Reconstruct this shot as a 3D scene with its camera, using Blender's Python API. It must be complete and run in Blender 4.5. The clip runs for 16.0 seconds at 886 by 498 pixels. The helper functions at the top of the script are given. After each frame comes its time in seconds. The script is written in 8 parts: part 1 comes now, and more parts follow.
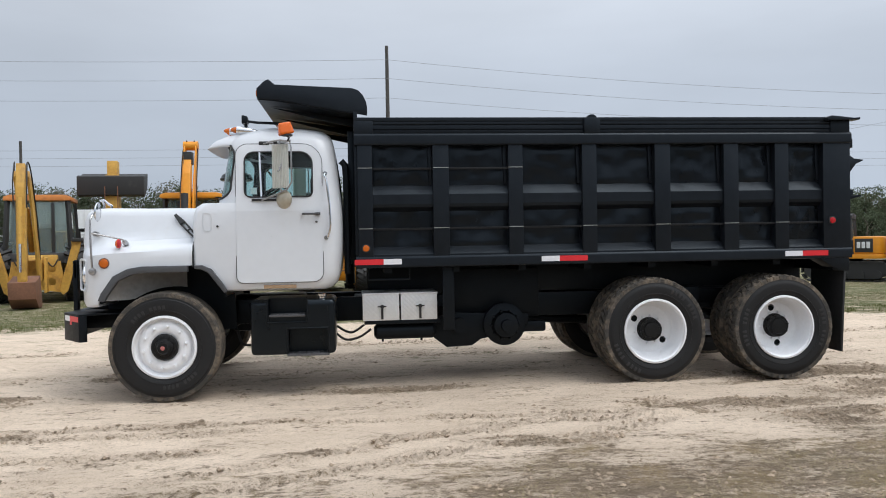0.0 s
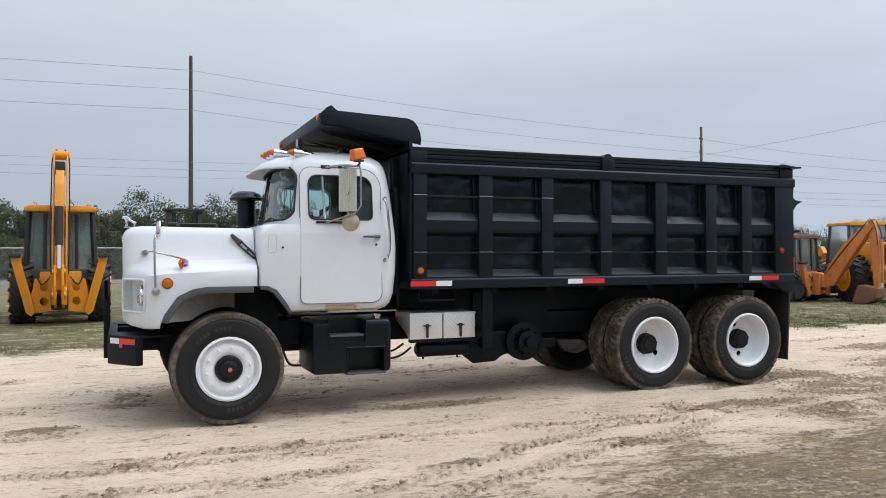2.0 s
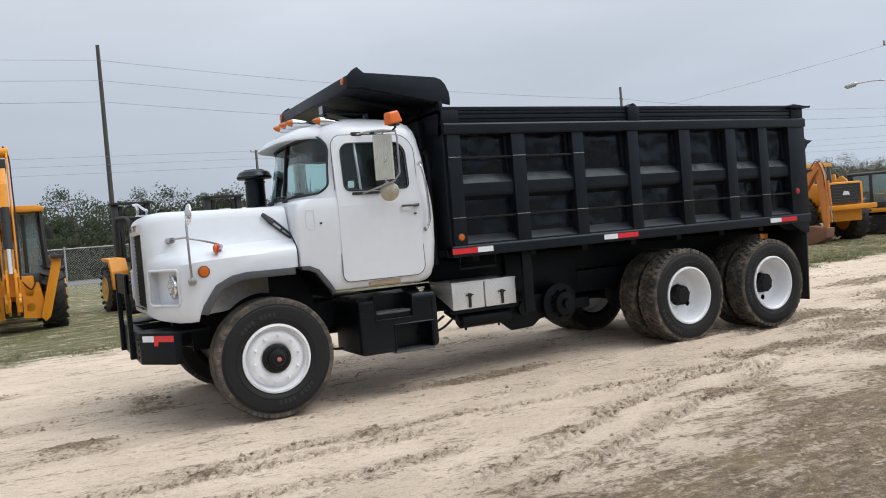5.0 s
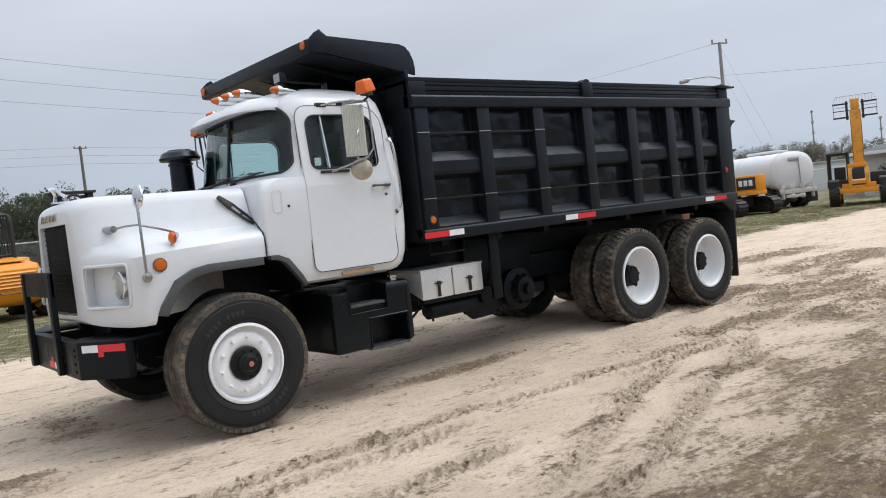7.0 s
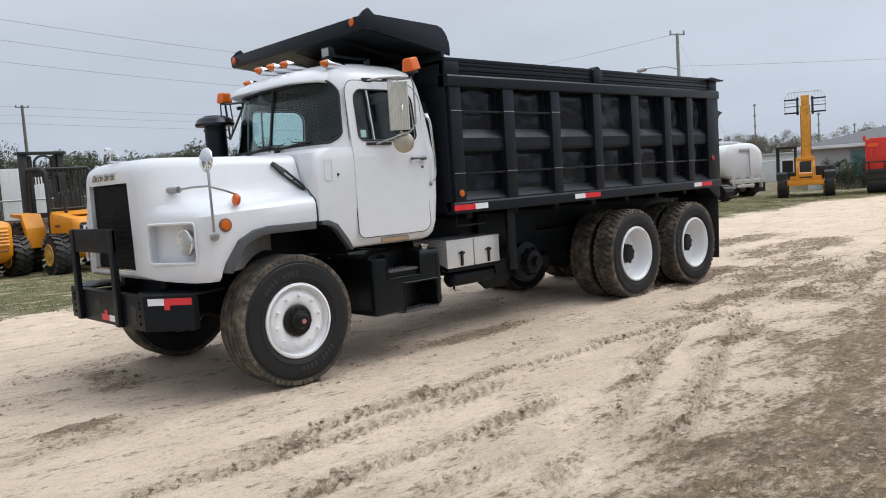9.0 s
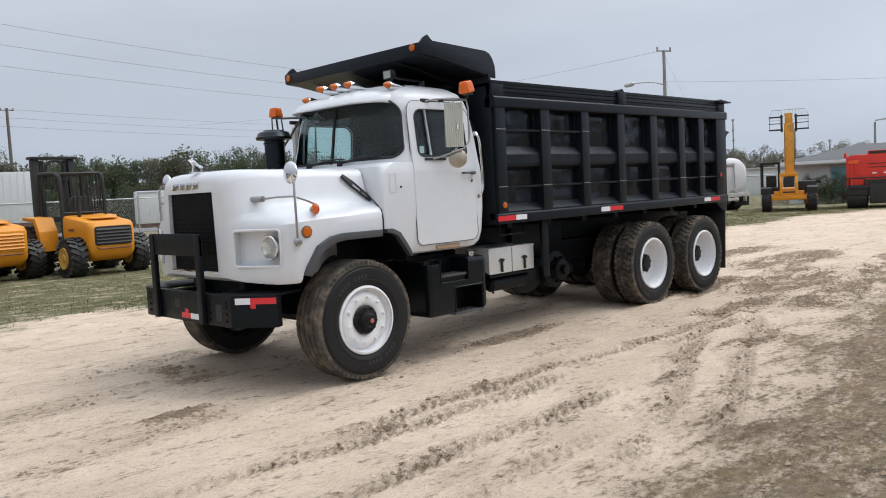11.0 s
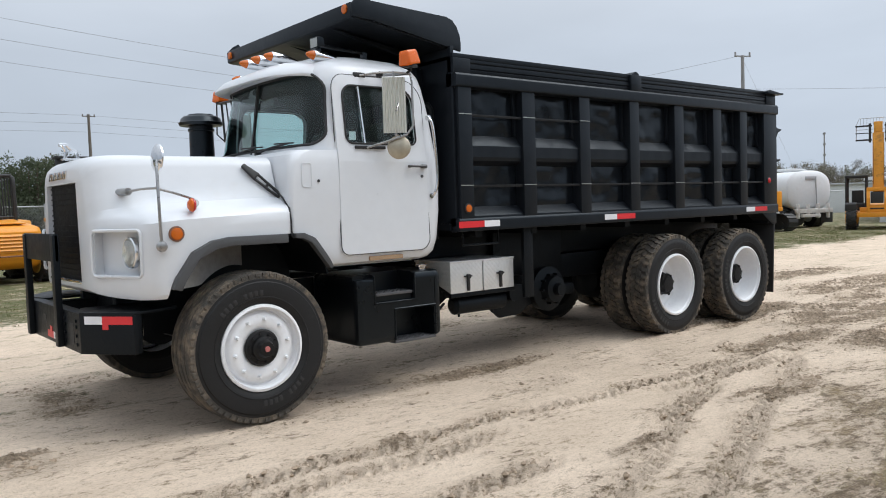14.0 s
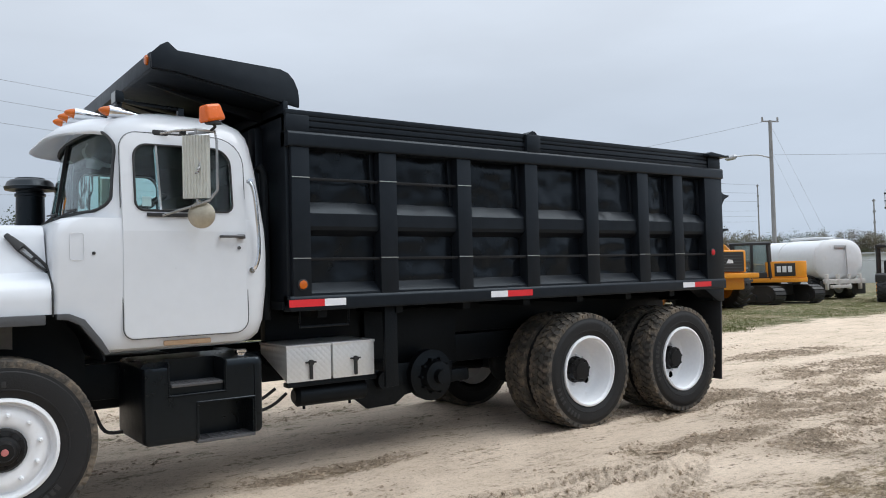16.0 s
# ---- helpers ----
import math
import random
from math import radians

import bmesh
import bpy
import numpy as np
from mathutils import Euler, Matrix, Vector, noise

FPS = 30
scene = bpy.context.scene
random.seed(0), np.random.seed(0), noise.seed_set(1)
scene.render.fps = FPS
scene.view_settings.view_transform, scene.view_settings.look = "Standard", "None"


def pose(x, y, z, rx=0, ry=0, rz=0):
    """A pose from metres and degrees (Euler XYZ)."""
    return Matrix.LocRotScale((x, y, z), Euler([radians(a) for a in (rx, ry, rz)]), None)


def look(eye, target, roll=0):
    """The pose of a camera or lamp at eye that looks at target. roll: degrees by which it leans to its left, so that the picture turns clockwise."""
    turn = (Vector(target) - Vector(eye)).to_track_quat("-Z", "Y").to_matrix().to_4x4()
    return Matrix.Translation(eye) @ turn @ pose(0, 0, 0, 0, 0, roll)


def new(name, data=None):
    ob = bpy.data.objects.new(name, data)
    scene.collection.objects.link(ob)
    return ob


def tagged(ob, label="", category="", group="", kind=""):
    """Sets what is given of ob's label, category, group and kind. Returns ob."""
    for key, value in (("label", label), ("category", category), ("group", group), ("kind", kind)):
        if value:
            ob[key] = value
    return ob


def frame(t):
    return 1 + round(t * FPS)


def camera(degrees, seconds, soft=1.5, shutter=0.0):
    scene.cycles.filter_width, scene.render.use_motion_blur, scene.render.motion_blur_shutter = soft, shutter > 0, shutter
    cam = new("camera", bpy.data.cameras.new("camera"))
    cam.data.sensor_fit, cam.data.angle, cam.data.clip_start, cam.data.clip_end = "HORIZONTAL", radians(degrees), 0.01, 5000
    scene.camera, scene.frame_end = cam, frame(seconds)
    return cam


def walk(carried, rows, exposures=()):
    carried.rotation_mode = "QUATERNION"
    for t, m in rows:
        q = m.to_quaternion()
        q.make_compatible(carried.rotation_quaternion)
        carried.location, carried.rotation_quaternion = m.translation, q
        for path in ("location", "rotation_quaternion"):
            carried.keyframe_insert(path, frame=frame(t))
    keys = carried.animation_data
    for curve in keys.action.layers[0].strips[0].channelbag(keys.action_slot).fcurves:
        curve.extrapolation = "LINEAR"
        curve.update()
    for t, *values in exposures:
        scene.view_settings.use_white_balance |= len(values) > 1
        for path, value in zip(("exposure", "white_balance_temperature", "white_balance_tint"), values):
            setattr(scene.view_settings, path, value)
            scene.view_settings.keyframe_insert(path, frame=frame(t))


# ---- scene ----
cam = camera(58.48, 16.0, soft=1.0)
# seconds, eye (x, y, z), yaw, pitch, roll
ROWS = [
    (0, 1.875, -9.215, 1.552, -6.29, -0.81, -1.02),
    (0.5, 1.062, -9.189, 1.574, -12.01, -0.30, -0.23),
    (1, 0.070, -9.172, 1.586, -16.85, 0.15, -0.12),
    (1.5, -0.703, -9.189, 1.617, -19.84, 0.27, -0.17),
    (2, -0.937, -9.101, 1.620, -21.94, 0.46, -0.17),
    (2.5, -0.941, -9.093, 1.599, -22.19, 0.66, -0.35),
    (3, -0.952, -9.114, 1.591, -21.63, -0.02, -1.47),
    (3.5, -1.040, -9.041, 1.601, -21.77, -1.20, -2.04),
    (4, -1.186, -8.781, 1.577, -22.66, -2.08, -3.02),
    (4.5, -1.419, -8.507, 1.590, -23.67, -2.28, -3.63),
    (4.7, -1.595, -8.402, 1.585, -25.13, -1.98, -4.04),
    (6.8, -2.529, -6.996, 1.455, -36.92, -1.36, -6.97),
    (7, -2.564, -6.940, 1.544, -38.98, -2.84, -6.07),
    (7.5, -2.625, -6.765, 1.552, -41.71, -2.71, -5.68),
    (8, -2.883, -6.636, 1.576, -44.13, -2.29, -3.31),
    (8.5, -3.172, -6.666, 1.584, -44.52, -2.22, -2.78),
    (9, -3.483, -6.764, 1.577, -42.99, -4.80, -3.78),
    (9.2, -3.594, -6.806, 1.615, -42.46, -5.78, -3.02),
    (11.3, -4.455, -6.708, 1.654, -45.66, -3.68, -3.21),
    (11.5, -4.415, -6.553, 1.612, -46.84, -3.41, -3.80),
    (12, -4.022, -6.386, 1.562, -48.59, -4.34, -3.43),
    (12.5, -3.671, -6.223, 1.525, -46.86, -3.45, -3.02),
    (13, -3.244, -6.115, 1.530, -44.17, -1.85, -2.85),
    (13.5, -2.871, -6.259, 1.521, -40.33, -2.80, -2.59),
    (14, -2.479, -6.367, 1.493, -38.99, -3.17, -1.91),
    (14.5, -1.968, -6.478, 1.531, -38.76, -2.43, -1.36),
    (15, -1.507, -6.592, 1.565, -36.67, -1.72, -1.36),
    (15.5, -1.062, -6.536, 1.543, -36.27, 0.15, -0.83),
    (16, -0.611, -6.640, 1.525, -35.65, 1.67, -1.49),
]


def view(x, y, z, yaw, pitch, roll):
    a, p = radians(yaw), radians(pitch)
    ahead = Vector((-math.sin(a) * math.cos(p), math.cos(a) * math.cos(p), math.sin(p)))
    return look((x, y, z), Vector((x, y, z)) + ahead, roll)


walk(cam, [(row[0], view(*row[1:])) for row in ROWS], ((0, 0.04, 6330, 9), (4.5, 0.04, 6380, 9), (9, 0.02, 6420, 10), (11.5, -0.02, 6420, 10), (13, 0.03, 6380, 9), (14.5, 0.06, 6310, 8), (16, 0.07, 6230, 8)))

# ---- overcast daylight ----
world = bpy.data.worlds.new("overcast_sky")
scene.world = world
world.use_nodes = True
wn, wl = world.node_tree.nodes, world.node_tree.links
wn.clear()
w_out = wn.new("ShaderNodeOutputWorld")
w_bg = wn.new("ShaderNodeBackground")
w_sky = wn.new("ShaderNodeTexSky")
w_sky.sky_type, w_sky.sun_disc = "NISHITA", False
w_sky.sun_elevation, w_sky.sun_rotation = radians(56), radians(126)
w_coord = wn.new("ShaderNodeTexCoord")
w_sep = wn.new("ShaderNodeSeparateXYZ")
w_ramp = wn.new("ShaderNodeValToRGB")
w_ramp.color_ramp.interpolation = "EASE"
for pos, col in ((0.0, (0.46, 0.515, 0.60)), (0.14, (0.515, 0.565, 0.645)), (0.34, (0.67, 0.71, 0.78)), (1.0, (1.42, 1.50, 1.62))):
    e = w_ramp.color_ramp.elements.new(pos) if pos not in (0.0, 1.0) else w_ramp.color_ramp.elements[-1 if pos else 0]
    e.color = (*col, 1)
w_noise = wn.new("ShaderNodeTexNoise")
w_noise.inputs["Scale"].default_value, w_noise.inputs["Detail"].default_value = 2.2, 5.0
w_map = wn.new("ShaderNodeMapping")
w_map.inputs["Scale"].default_value = (1, 1, 3.5)
w_mr = wn.new("ShaderNodeMapRange")
w_mr.inputs["From Min"].default_value, w_mr.inputs["From Max"].default_value = 0.3, 0.7
w_mr.inputs["To Min"].default_value, w_mr.inputs["To Max"].default_value = 0.92, 1.08
w_mul = wn.new("ShaderNodeVectorMath")
w_mul.operation = "MULTIPLY"
w_mix = wn.new("ShaderNodeMix")
w_mix.data_type = "RGBA"
w_mix.inputs["Factor"].default_value = 0.002
wl.new(w_coord.outputs["Generated"], w_sep.inputs[0])
wl.new(w_coord.outputs["Generated"], w_map.inputs["Vector"])
wl.new(w_map.outputs[0], w_noise.inputs["Vector"])
wl.new(w_sep.outputs["Z"], w_ramp.inputs[0])
wl.new(w_noise.outputs["Fac"], w_mr.inputs["Value"])
wl.new(w_ramp.outputs["Color"], w_mul.inputs[0])
wl.new(w_mr.outputs[0], w_mul.inputs[1])
w_side = wn.new("ShaderNodeVectorMath")
w_side.operation = "DOT_PRODUCT"
w_side.inputs[1].default_value = (0.85, -0.5, 0.0)
w_sr = wn.new("ShaderNodeMapRange")
w_sr.inputs["From Min"].default_value, w_sr.inputs["From Max"].default_value = -1.0, 1.0
w_sr.inputs["To Min"].default_value, w_sr.inputs["To Max"].default_value = 0.86, 1.20
w_mul2 = wn.new("ShaderNodeVectorMath")
w_mul2.operation = "MULTIPLY"
wl.new(w_coord.outputs["Generated"], w_side.inputs[0])
wl.new(w_side.outputs["Value"], w_sr.inputs["Value"])
wl.new(w_mul.outputs[0], w_mul2.inputs[0])
wl.new(w_sr.outputs[0], w_mul2.inputs[1])
wl.new(w_mul2.outputs[0], w_mix.inputs["A"])
wl.new(w_sky.outputs[0], w_mix.inputs["B"])
wl.new(w_mix.outputs["Result"], w_bg.inputs["Color"])
w_bg.inputs["Strength"].default_value = 1.0
wl.new(w_bg.outputs[0], w_out.inputs[0])

sun = new("sun", bpy.data.lights.new("sun", "SUN"))
sun.data.energy, sun.data.angle, sun.data.color = 1.75, radians(40), (1.0, 0.97, 0.93)
sun.matrix_basis = look((22, -16, 40), (0, 0, 0))
scene.view_settings.exposure = 0.0


# ---- materials ----
def material(name, color, rough=0.5, metal=0.0, vary=0.12, scale=6.0, bump=0.0, bump_scale=60.0, dirt=None, dirt_amount=0.0, dirt_scale=3.0, coat=0.0, spec=0.5):
    """A surface with broad and fine variation of colour and gloss, and a second, dirty colour in patches."""
    m = bpy.data.materials.new(name)
    m.use_nodes = True
    n, l = m.node_tree.nodes, m.node_tree.links
    b = n["Principled BSDF"]
    co = n.new("ShaderNodeTexCoord")
    big = n.new("ShaderNodeTexNoise")
    big.inputs["Scale"].default_value, big.inputs["Detail"].default_value = scale * 0.35, 4
    fine = n.new("ShaderNodeTexNoise")
    fine.inputs["Scale"].default_value, fine.inputs["Detail"].default_value = scale * 4, 6
    for t in (big, fine):
        l.new(co.outputs["Object"], t.inputs["Vector"])
    add = n.new("ShaderNodeMath")
    add.operation = "ADD"
    l.new(big.outputs["Fac"], add.inputs[0])
    l.new(fine.outputs["Fac"], add.inputs[1])
    rng = n.new("ShaderNodeMapRange")
    rng.inputs["From Min"].default_value, rng.inputs["From Max"].default_value = 0.6, 1.4
    rng.inputs["To Min"].default_value, rng.inputs["To Max"].default_value = 1 - vary, 1 + vary
    l.new(add.outputs[0], rng.inputs["Value"])
    mul = n.new("ShaderNodeVectorMath")
    mul.operation = "MULTIPLY"
    mul.inputs[0].default_value = color
    l.new(rng.outputs[0], mul.inputs[1])
    out = mul.outputs[0]
    if dirt:
        dn = n.new("ShaderNodeTexNoise")
        dn.inputs["Scale"].default_value, dn.inputs["Detail"].default_value, dn.inputs["Roughness"].default_value = dirt_scale, 8, 0.65
        l.new(co.outputs["Object"], dn.inputs["Vector"])
        dr = n.new("ShaderNodeMapRange")
        dr.inputs["From Min"].default_value, dr.inputs["From Max"].default_value = 0.62 - 0.3 * dirt_amount, 0.85 - 0.3 * dirt_amount
        dr.inputs["To Max"].default_value = min(1.0, 0.35 + dirt_amount)
        l.new(dn.outputs["Fac"], dr.inputs["Value"])
        mx = n.new("ShaderNodeMix")
        mx.data_type = "RGBA"
        l.new(dr.outputs[0], mx.inputs["Factor"])
        l.new(out, mx.inputs["A"])
        mx.inputs["B"].default_value = (*dirt, 1)
        out = mx.outputs["Result"]
    l.new(out, b.inputs["Base Color"])
    rr = n.new("ShaderNodeMapRange")
    rr.inputs["From Min"].default_value, rr.inputs["From Max"].default_value = 0.6, 1.4
    rr.inputs["To Min"].default_value, rr.inputs["To Max"].default_value = max(0.02, rough * 0.8), min(1, rough * 1.2)
    l.new(add.outputs[0], rr.inputs["Value"])
    l.new(rr.outputs[0], b.inputs["Roughness"])
    b.inputs["Metallic"].default_value = metal
    b.inputs["Coat Weight"].default_value = coat
    b.inputs["Specular IOR Level"].default_value = spec
    if bump:
        bn = n.new("ShaderNodeTexNoise")
        bn.inputs["Scale"].default_value, bn.inputs["Detail"].default_value = bump_scale, 5
        l.new(co.outputs["Object"], bn.inputs["Vector"])
        bp = n.new("ShaderNodeBump")
        bp.inputs["Strength"].default_value, bp.inputs["Distance"].default_value = 1.0, bump
        l.new(bn.outputs["Fac"], bp.inputs["Height"])
        l.new(bp.outputs[0], b.inputs["Normal"])
    return m


def glass(name, color, rough=0.0):
    m = bpy.data.materials.new(name)
    m.use_nodes = True
    b = m.node_tree.nodes["Principled BSDF"]
    b.inputs["Base Color"].default_value = (*color, 1)
    b.inputs["Transmission Weight"].default_value = 1.0
    b.inputs["Roughness"].default_value, b.inputs["IOR"].default_value = rough, 1.33
    return m


WHITE = material("white_truck_paint", (0.625, 0.645, 0.675), 0.33, vary=0.03, scale=3, dirt=(0.55, 0.5, 0.44), dirt_amount=0.02, dirt_scale=2.5, coat=0.25)
BEDBLACK = material("black_bed_paint", (0.0088, 0.0106, 0.0138), 0.38, vary=0.2, scale=3, bump=0.0012, bump_scale=14, dirt=(0.018, 0.021, 0.025), dirt_amount=0.06, spec=0.22)
PANEL = material("dented_black_sheet", (0.0058, 0.0072, 0.0096), 0.24, vary=0.2, scale=3, bump=0.0025, bump_scale=5, dirt=(0.014, 0.017, 0.020), dirt_amount=0.05, spec=0.26)
CHASSIS = material("black_chassis_paint", (0.0045, 0.0050, 0.006), 0.45, vary=0.3, scale=5, bump=0.002, bump_scale=40, dirt=(0.025, 0.022, 0.019), dirt_amount=0.05, spec=0.22)
TANKBLACK = material("black_tank_paint", (0.0030, 0.0036, 0.0046), 0.30, vary=0.2, scale=4, bump=0.001, bump_scale=20, spec=0.36)
for m_ in (BEDBLACK, PANEL, CHASSIS, TANKBLACK):
    m_.node_tree.nodes["Principled BSDF"].inputs["Specular Tint"].default_value = (0.74, 0.88, 1.0, 1.0)
FLARE = material("grey_fender_trim", (0.055, 0.057, 0.061), 0.6, vary=0.15, scale=6, bump=0.001)
LINER = material("grey_fender_liner", (0.30, 0.295, 0.285), 0.75, vary=0.25, scale=5, dirt=(0.22, 0.19, 0.15), dirt_amount=0.3)
RUBBER = material("tyre_rubber", (0.011, 0.011, 0.0115), 0.6, vary=0.3, scale=8, bump=0.0014, bump_scale=90, dirt=(0.050, 0.044, 0.037), dirt_amount=0.12, dirt_scale=5, spec=0.3)
WALLMARK = material("rubber_lettering", (0.015, 0.015, 0.0155), 0.65, vary=0.2, scale=9)
TREAD = material("dusty_tread_rubber", (0.050, 0.045, 0.039), 0.9, vary=0.3, scale=12, bump=0.004, bump_scale=60, dirt=(0.19, 0.150, 0.108), dirt_amount=0.58, dirt_scale=9)
RIM = material("white_wheel_paint", (0.76, 0.77, 0.79), 0.42, vary=0.05, scale=8, dirt=(0.42, 0.37, 0.3), dirt_amount=0.06, dirt_scale=9)
HUB = material("black_hub", (0.0045, 0.0045, 0.005), 0.5, vary=0.3, scale=14, bump=0.002, spec=0.3)
CHROME = material("chrome", (0.72, 0.73, 0.75), 0.14, 1.0, vary=0.06, scale=12)
STEEL = material("pleated_steel", (0.42, 0.43, 0.41), 0.34, 0.85, vary=0.12, scale=8)
TANMETAL = material("tarnished_mirror_back", (0.40, 0.365, 0.29), 0.42, 0.6, vary=0.18, scale=9)
TREADPLATE = material("diamond_tread_plate", (0.70, 0.71, 0.71), 0.36, 0.45, vary=0.08, scale=9)
tp_n, tp_l = TREADPLATE.node_tree.nodes, TREADPLATE.node_tree.links
tp_co, tp_map, tp_vor, tp_bump = (tp_n.new(k) for k in ("ShaderNodeTexCoord", "ShaderNodeMapping", "ShaderNodeTexVoronoi", "ShaderNodeBump"))
tp_map.inputs["Rotation"].default_value = (0.0, radians(45), 0.0)
tp_vor.inputs["Scale"].default_value, tp_vor.inputs["Randomness"].default_value = 30.0, 0.0
tp_bump.inputs["Strength"].default_value, tp_bump.inputs["Distance"].default_value = 0.6, 0.006
tp_bump.invert = True
tp_l.new(tp_co.outputs["Object"], tp_map.inputs["Vector"])
tp_l.new(tp_map.outputs[0], tp_vor.inputs["Vector"])
tp_l.new(tp_vor.outputs["Distance"], tp_bump.inputs["Height"])
tp_l.new(tp_bump.outputs[0], tp_n["Principled BSDF"].inputs["Normal"])
SEAM = material("black_rubber_seal", (0.014, 0.014, 0.015), 0.6, vary=0.1)
AMBER = material("amber_lens", (0.50, 0.11, 0.008), 0.2, vary=0.08, scale=30)
ORANGE = material("orange_beacon", (0.66, 0.125, 0.010), 0.25, vary=0.08, scale=20)
REDLENS = material("red_lens", (0.42, 0.012, 0.018), 0.2, vary=0.1, scale=30)
TAPERED = material("red_reflective_tape", (0.62, 0.022, 0.03), 0.35, vary=0.08, scale=30)
TAPEWHITE = material("white_reflective_tape", (0.72, 0.73, 0.76), 0.35, vary=0.06, scale=30)
GRILLE = material("black_grille", (0.004, 0.004, 0.005), 0.6, vary=0.2, spec=0.15)
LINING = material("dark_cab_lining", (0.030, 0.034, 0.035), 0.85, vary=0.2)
PLEAT = material("pleated_grey_steel", (0.56, 0.565, 0.52), 0.5, 0.25, vary=0.1, scale=8)
DULLCHROME = material("dull_chrome", (0.36, 0.36, 0.36), 0.3, 0.9, vary=0.2, scale=20)
CABIN = material("grey_cab_lining", (0.03, 0.033, 0.033), 0.8, vary=0.2)
RUST = material("rusty_sill", (0.33, 0.22, 0.13), 0.7, vary=0.3, scale=20)
GLASS = glass("tinted_window", (0.68, 0.84, 0.82))
SILVER = material("silvered_reflector", (0.86, 0.85, 0.80), 0.22, 0.35, vary=0.05, scale=30)
WORN = material("dull_grey_steel", (0.10, 0.10, 0.105), 0.45, 0.5, vary=0.25, scale=14)
PINK = material("faded_red_plug", (0.40, 0.13, 0.12), 0.5, vary=0.2, scale=40)
CLEAR = glass("fluted_lens", (0.95, 0.95, 0.90), 0.06)
CLEAR.node_tree.nodes["Principled BSDF"].inputs["Transmission Weight"].default_value = 0.88
YELLOW = material("yellow_machine_paint", (0.68, 0.262, 0.009), 0.45, vary=0.1, scale=4, dirt=(0.30, 0.19, 0.08), dirt_amount=0.10)
CHIPPED = material("chipped_yellow_paint", (0.66, 0.29, 0.025), 0.5, vary=0.15, scale=5, dirt=(0.13, 0.06, 0.03), dirt_amount=0.38, dirt_scale=6)
OLDYELLOW = material("faded_yellow_paint", (0.56, 0.32, 0.06), 0.6, vary=0.2, scale=5, dirt=(0.16, 0.07, 0.035), dirt_amount=0.32, dirt_scale=4)
RUSTORANGE = material("faded_orange_paint", (0.56, 0.20, 0.045), 0.6, vary=0.2, scale=5, dirt=(0.15, 0.065, 0.035), dirt_amount=0.3, dirt_scale=4)
EXORANGE = material("orange_red_paint", (0.74, 0.10, 0.018), 0.4, vary=0.1, scale=4, dirt=(0.5, 0.16, 0.06), dirt_amount=0.1)
MRED = material("red_machine_paint", (0.60, 0.028, 0.016), 0.45, vary=0.15, scale=4, dirt=(0.3, 0.06, 0.035), dirt_amount=0.15)
MBLACK = material("black_machine_parts", (0.018, 0.018, 0.018), 0.6, vary=0.3, scale=6, dirt=(0.07, 0.06, 0.05), dirt_amount=0.2)
MGREY = material("dark_grey_cab", (0.055, 0.06, 0.065), 0.5, vary=0.2, scale=6)
MWHITE = material("white_tank_paint", (0.68, 0.69, 0.70), 0.45, vary=0.05, scale=2, dirt=(0.45, 0.36, 0.27), dirt_amount=0.06)
RUSTSTEEL = material("rusty_steel", (0.18, 0.085, 0.05), 0.8, vary=0.35, scale=8)
MGLASS = glass("machine_window", (0.30, 0.38, 0.37))
MGLASS.node_tree.nodes["Principled BSDF"].inputs["Transmission Weight"].default_value = 0.68
RUSTWHITE = material("rusty_white_paint", (0.60, 0.58, 0.55), 0.7, vary=0.1, scale=4, dirt=(0.22, 0.09, 0.05), dirt_amount=0.3, dirt_scale=5)
WOOD = material("weathered_pole_wood", (0.15, 0.13, 0.11), 0.9, vary=0.25, scale=6, bump=0.004)
GREYPOLE = material("pale_grey_pole", (0.27, 0.265, 0.26), 0.9, vary=0.2, scale=6)
DARKPOLE = material("dark_pole_wood", (0.07, 0.065, 0.06), 0.9, vary=0.25, scale=6)
WIRE = material("grey_cable", (0.30, 0.31, 0.33), 0.7, vary=0.1)
GALV = material("galvanised_steel", (0.45, 0.46, 0.47), 0.5, 0.6, vary=0.15, scale=8)
BARK = material("bark", (0.11, 0.085, 0.065), 0.95, vary=0.3, scale=5)
LEAF = material("dark_foliage", (0.088, 0.106, 0.068), 0.85, vary=0.35, scale=0.35, spec=0.12)
LEAF2 = material("dry_foliage", (0.17, 0.155, 0.12), 0.85, vary=0.35, scale=0.35, spec=0.12)
for m_, thin in ((LEAF, (0.10, 0.12, 0.064)), (LEAF2, (0.15, 0.135, 0.09))):
    nodes_, links_ = m_.node_tree.nodes, m_.node_tree.links
    see, both = nodes_.new("ShaderNodeBsdfTranslucent"), nodes_.new("ShaderNodeMixShader")
    see.inputs["Color"].default_value = (*thin, 1)
    both.inputs["Fac"].default_value = 0.45
    links_.new(nodes_["Principled BSDF"].outputs[0], both.inputs[1])
    links_.new(see.outputs[0], both.inputs[2])
    links_.new(both.outputs[0], nodes_["Material Output"].inputs["Surface"])
GRASS = material("grass_blades", (0.120, 0.132, 0.046), 0.8, vary=0.3, scale=0.8, spec=0.1, dirt=(0.21, 0.18, 0.085), dirt_amount=0.5, dirt_scale=0.6)
CLODS = material("dirt_clods", (0.30, 0.228, 0.160), 0.95, vary=0.4, scale=5)
ASPHALT = material("asphalt", (0.16, 0.16, 0.165), 0.9, vary=0.15, scale=1.5)
ROOF = material("grey_shingles", (0.105, 0.106, 0.112), 0.9, vary=0.12, scale=2.5, bump=0.01, bump_scale=12)
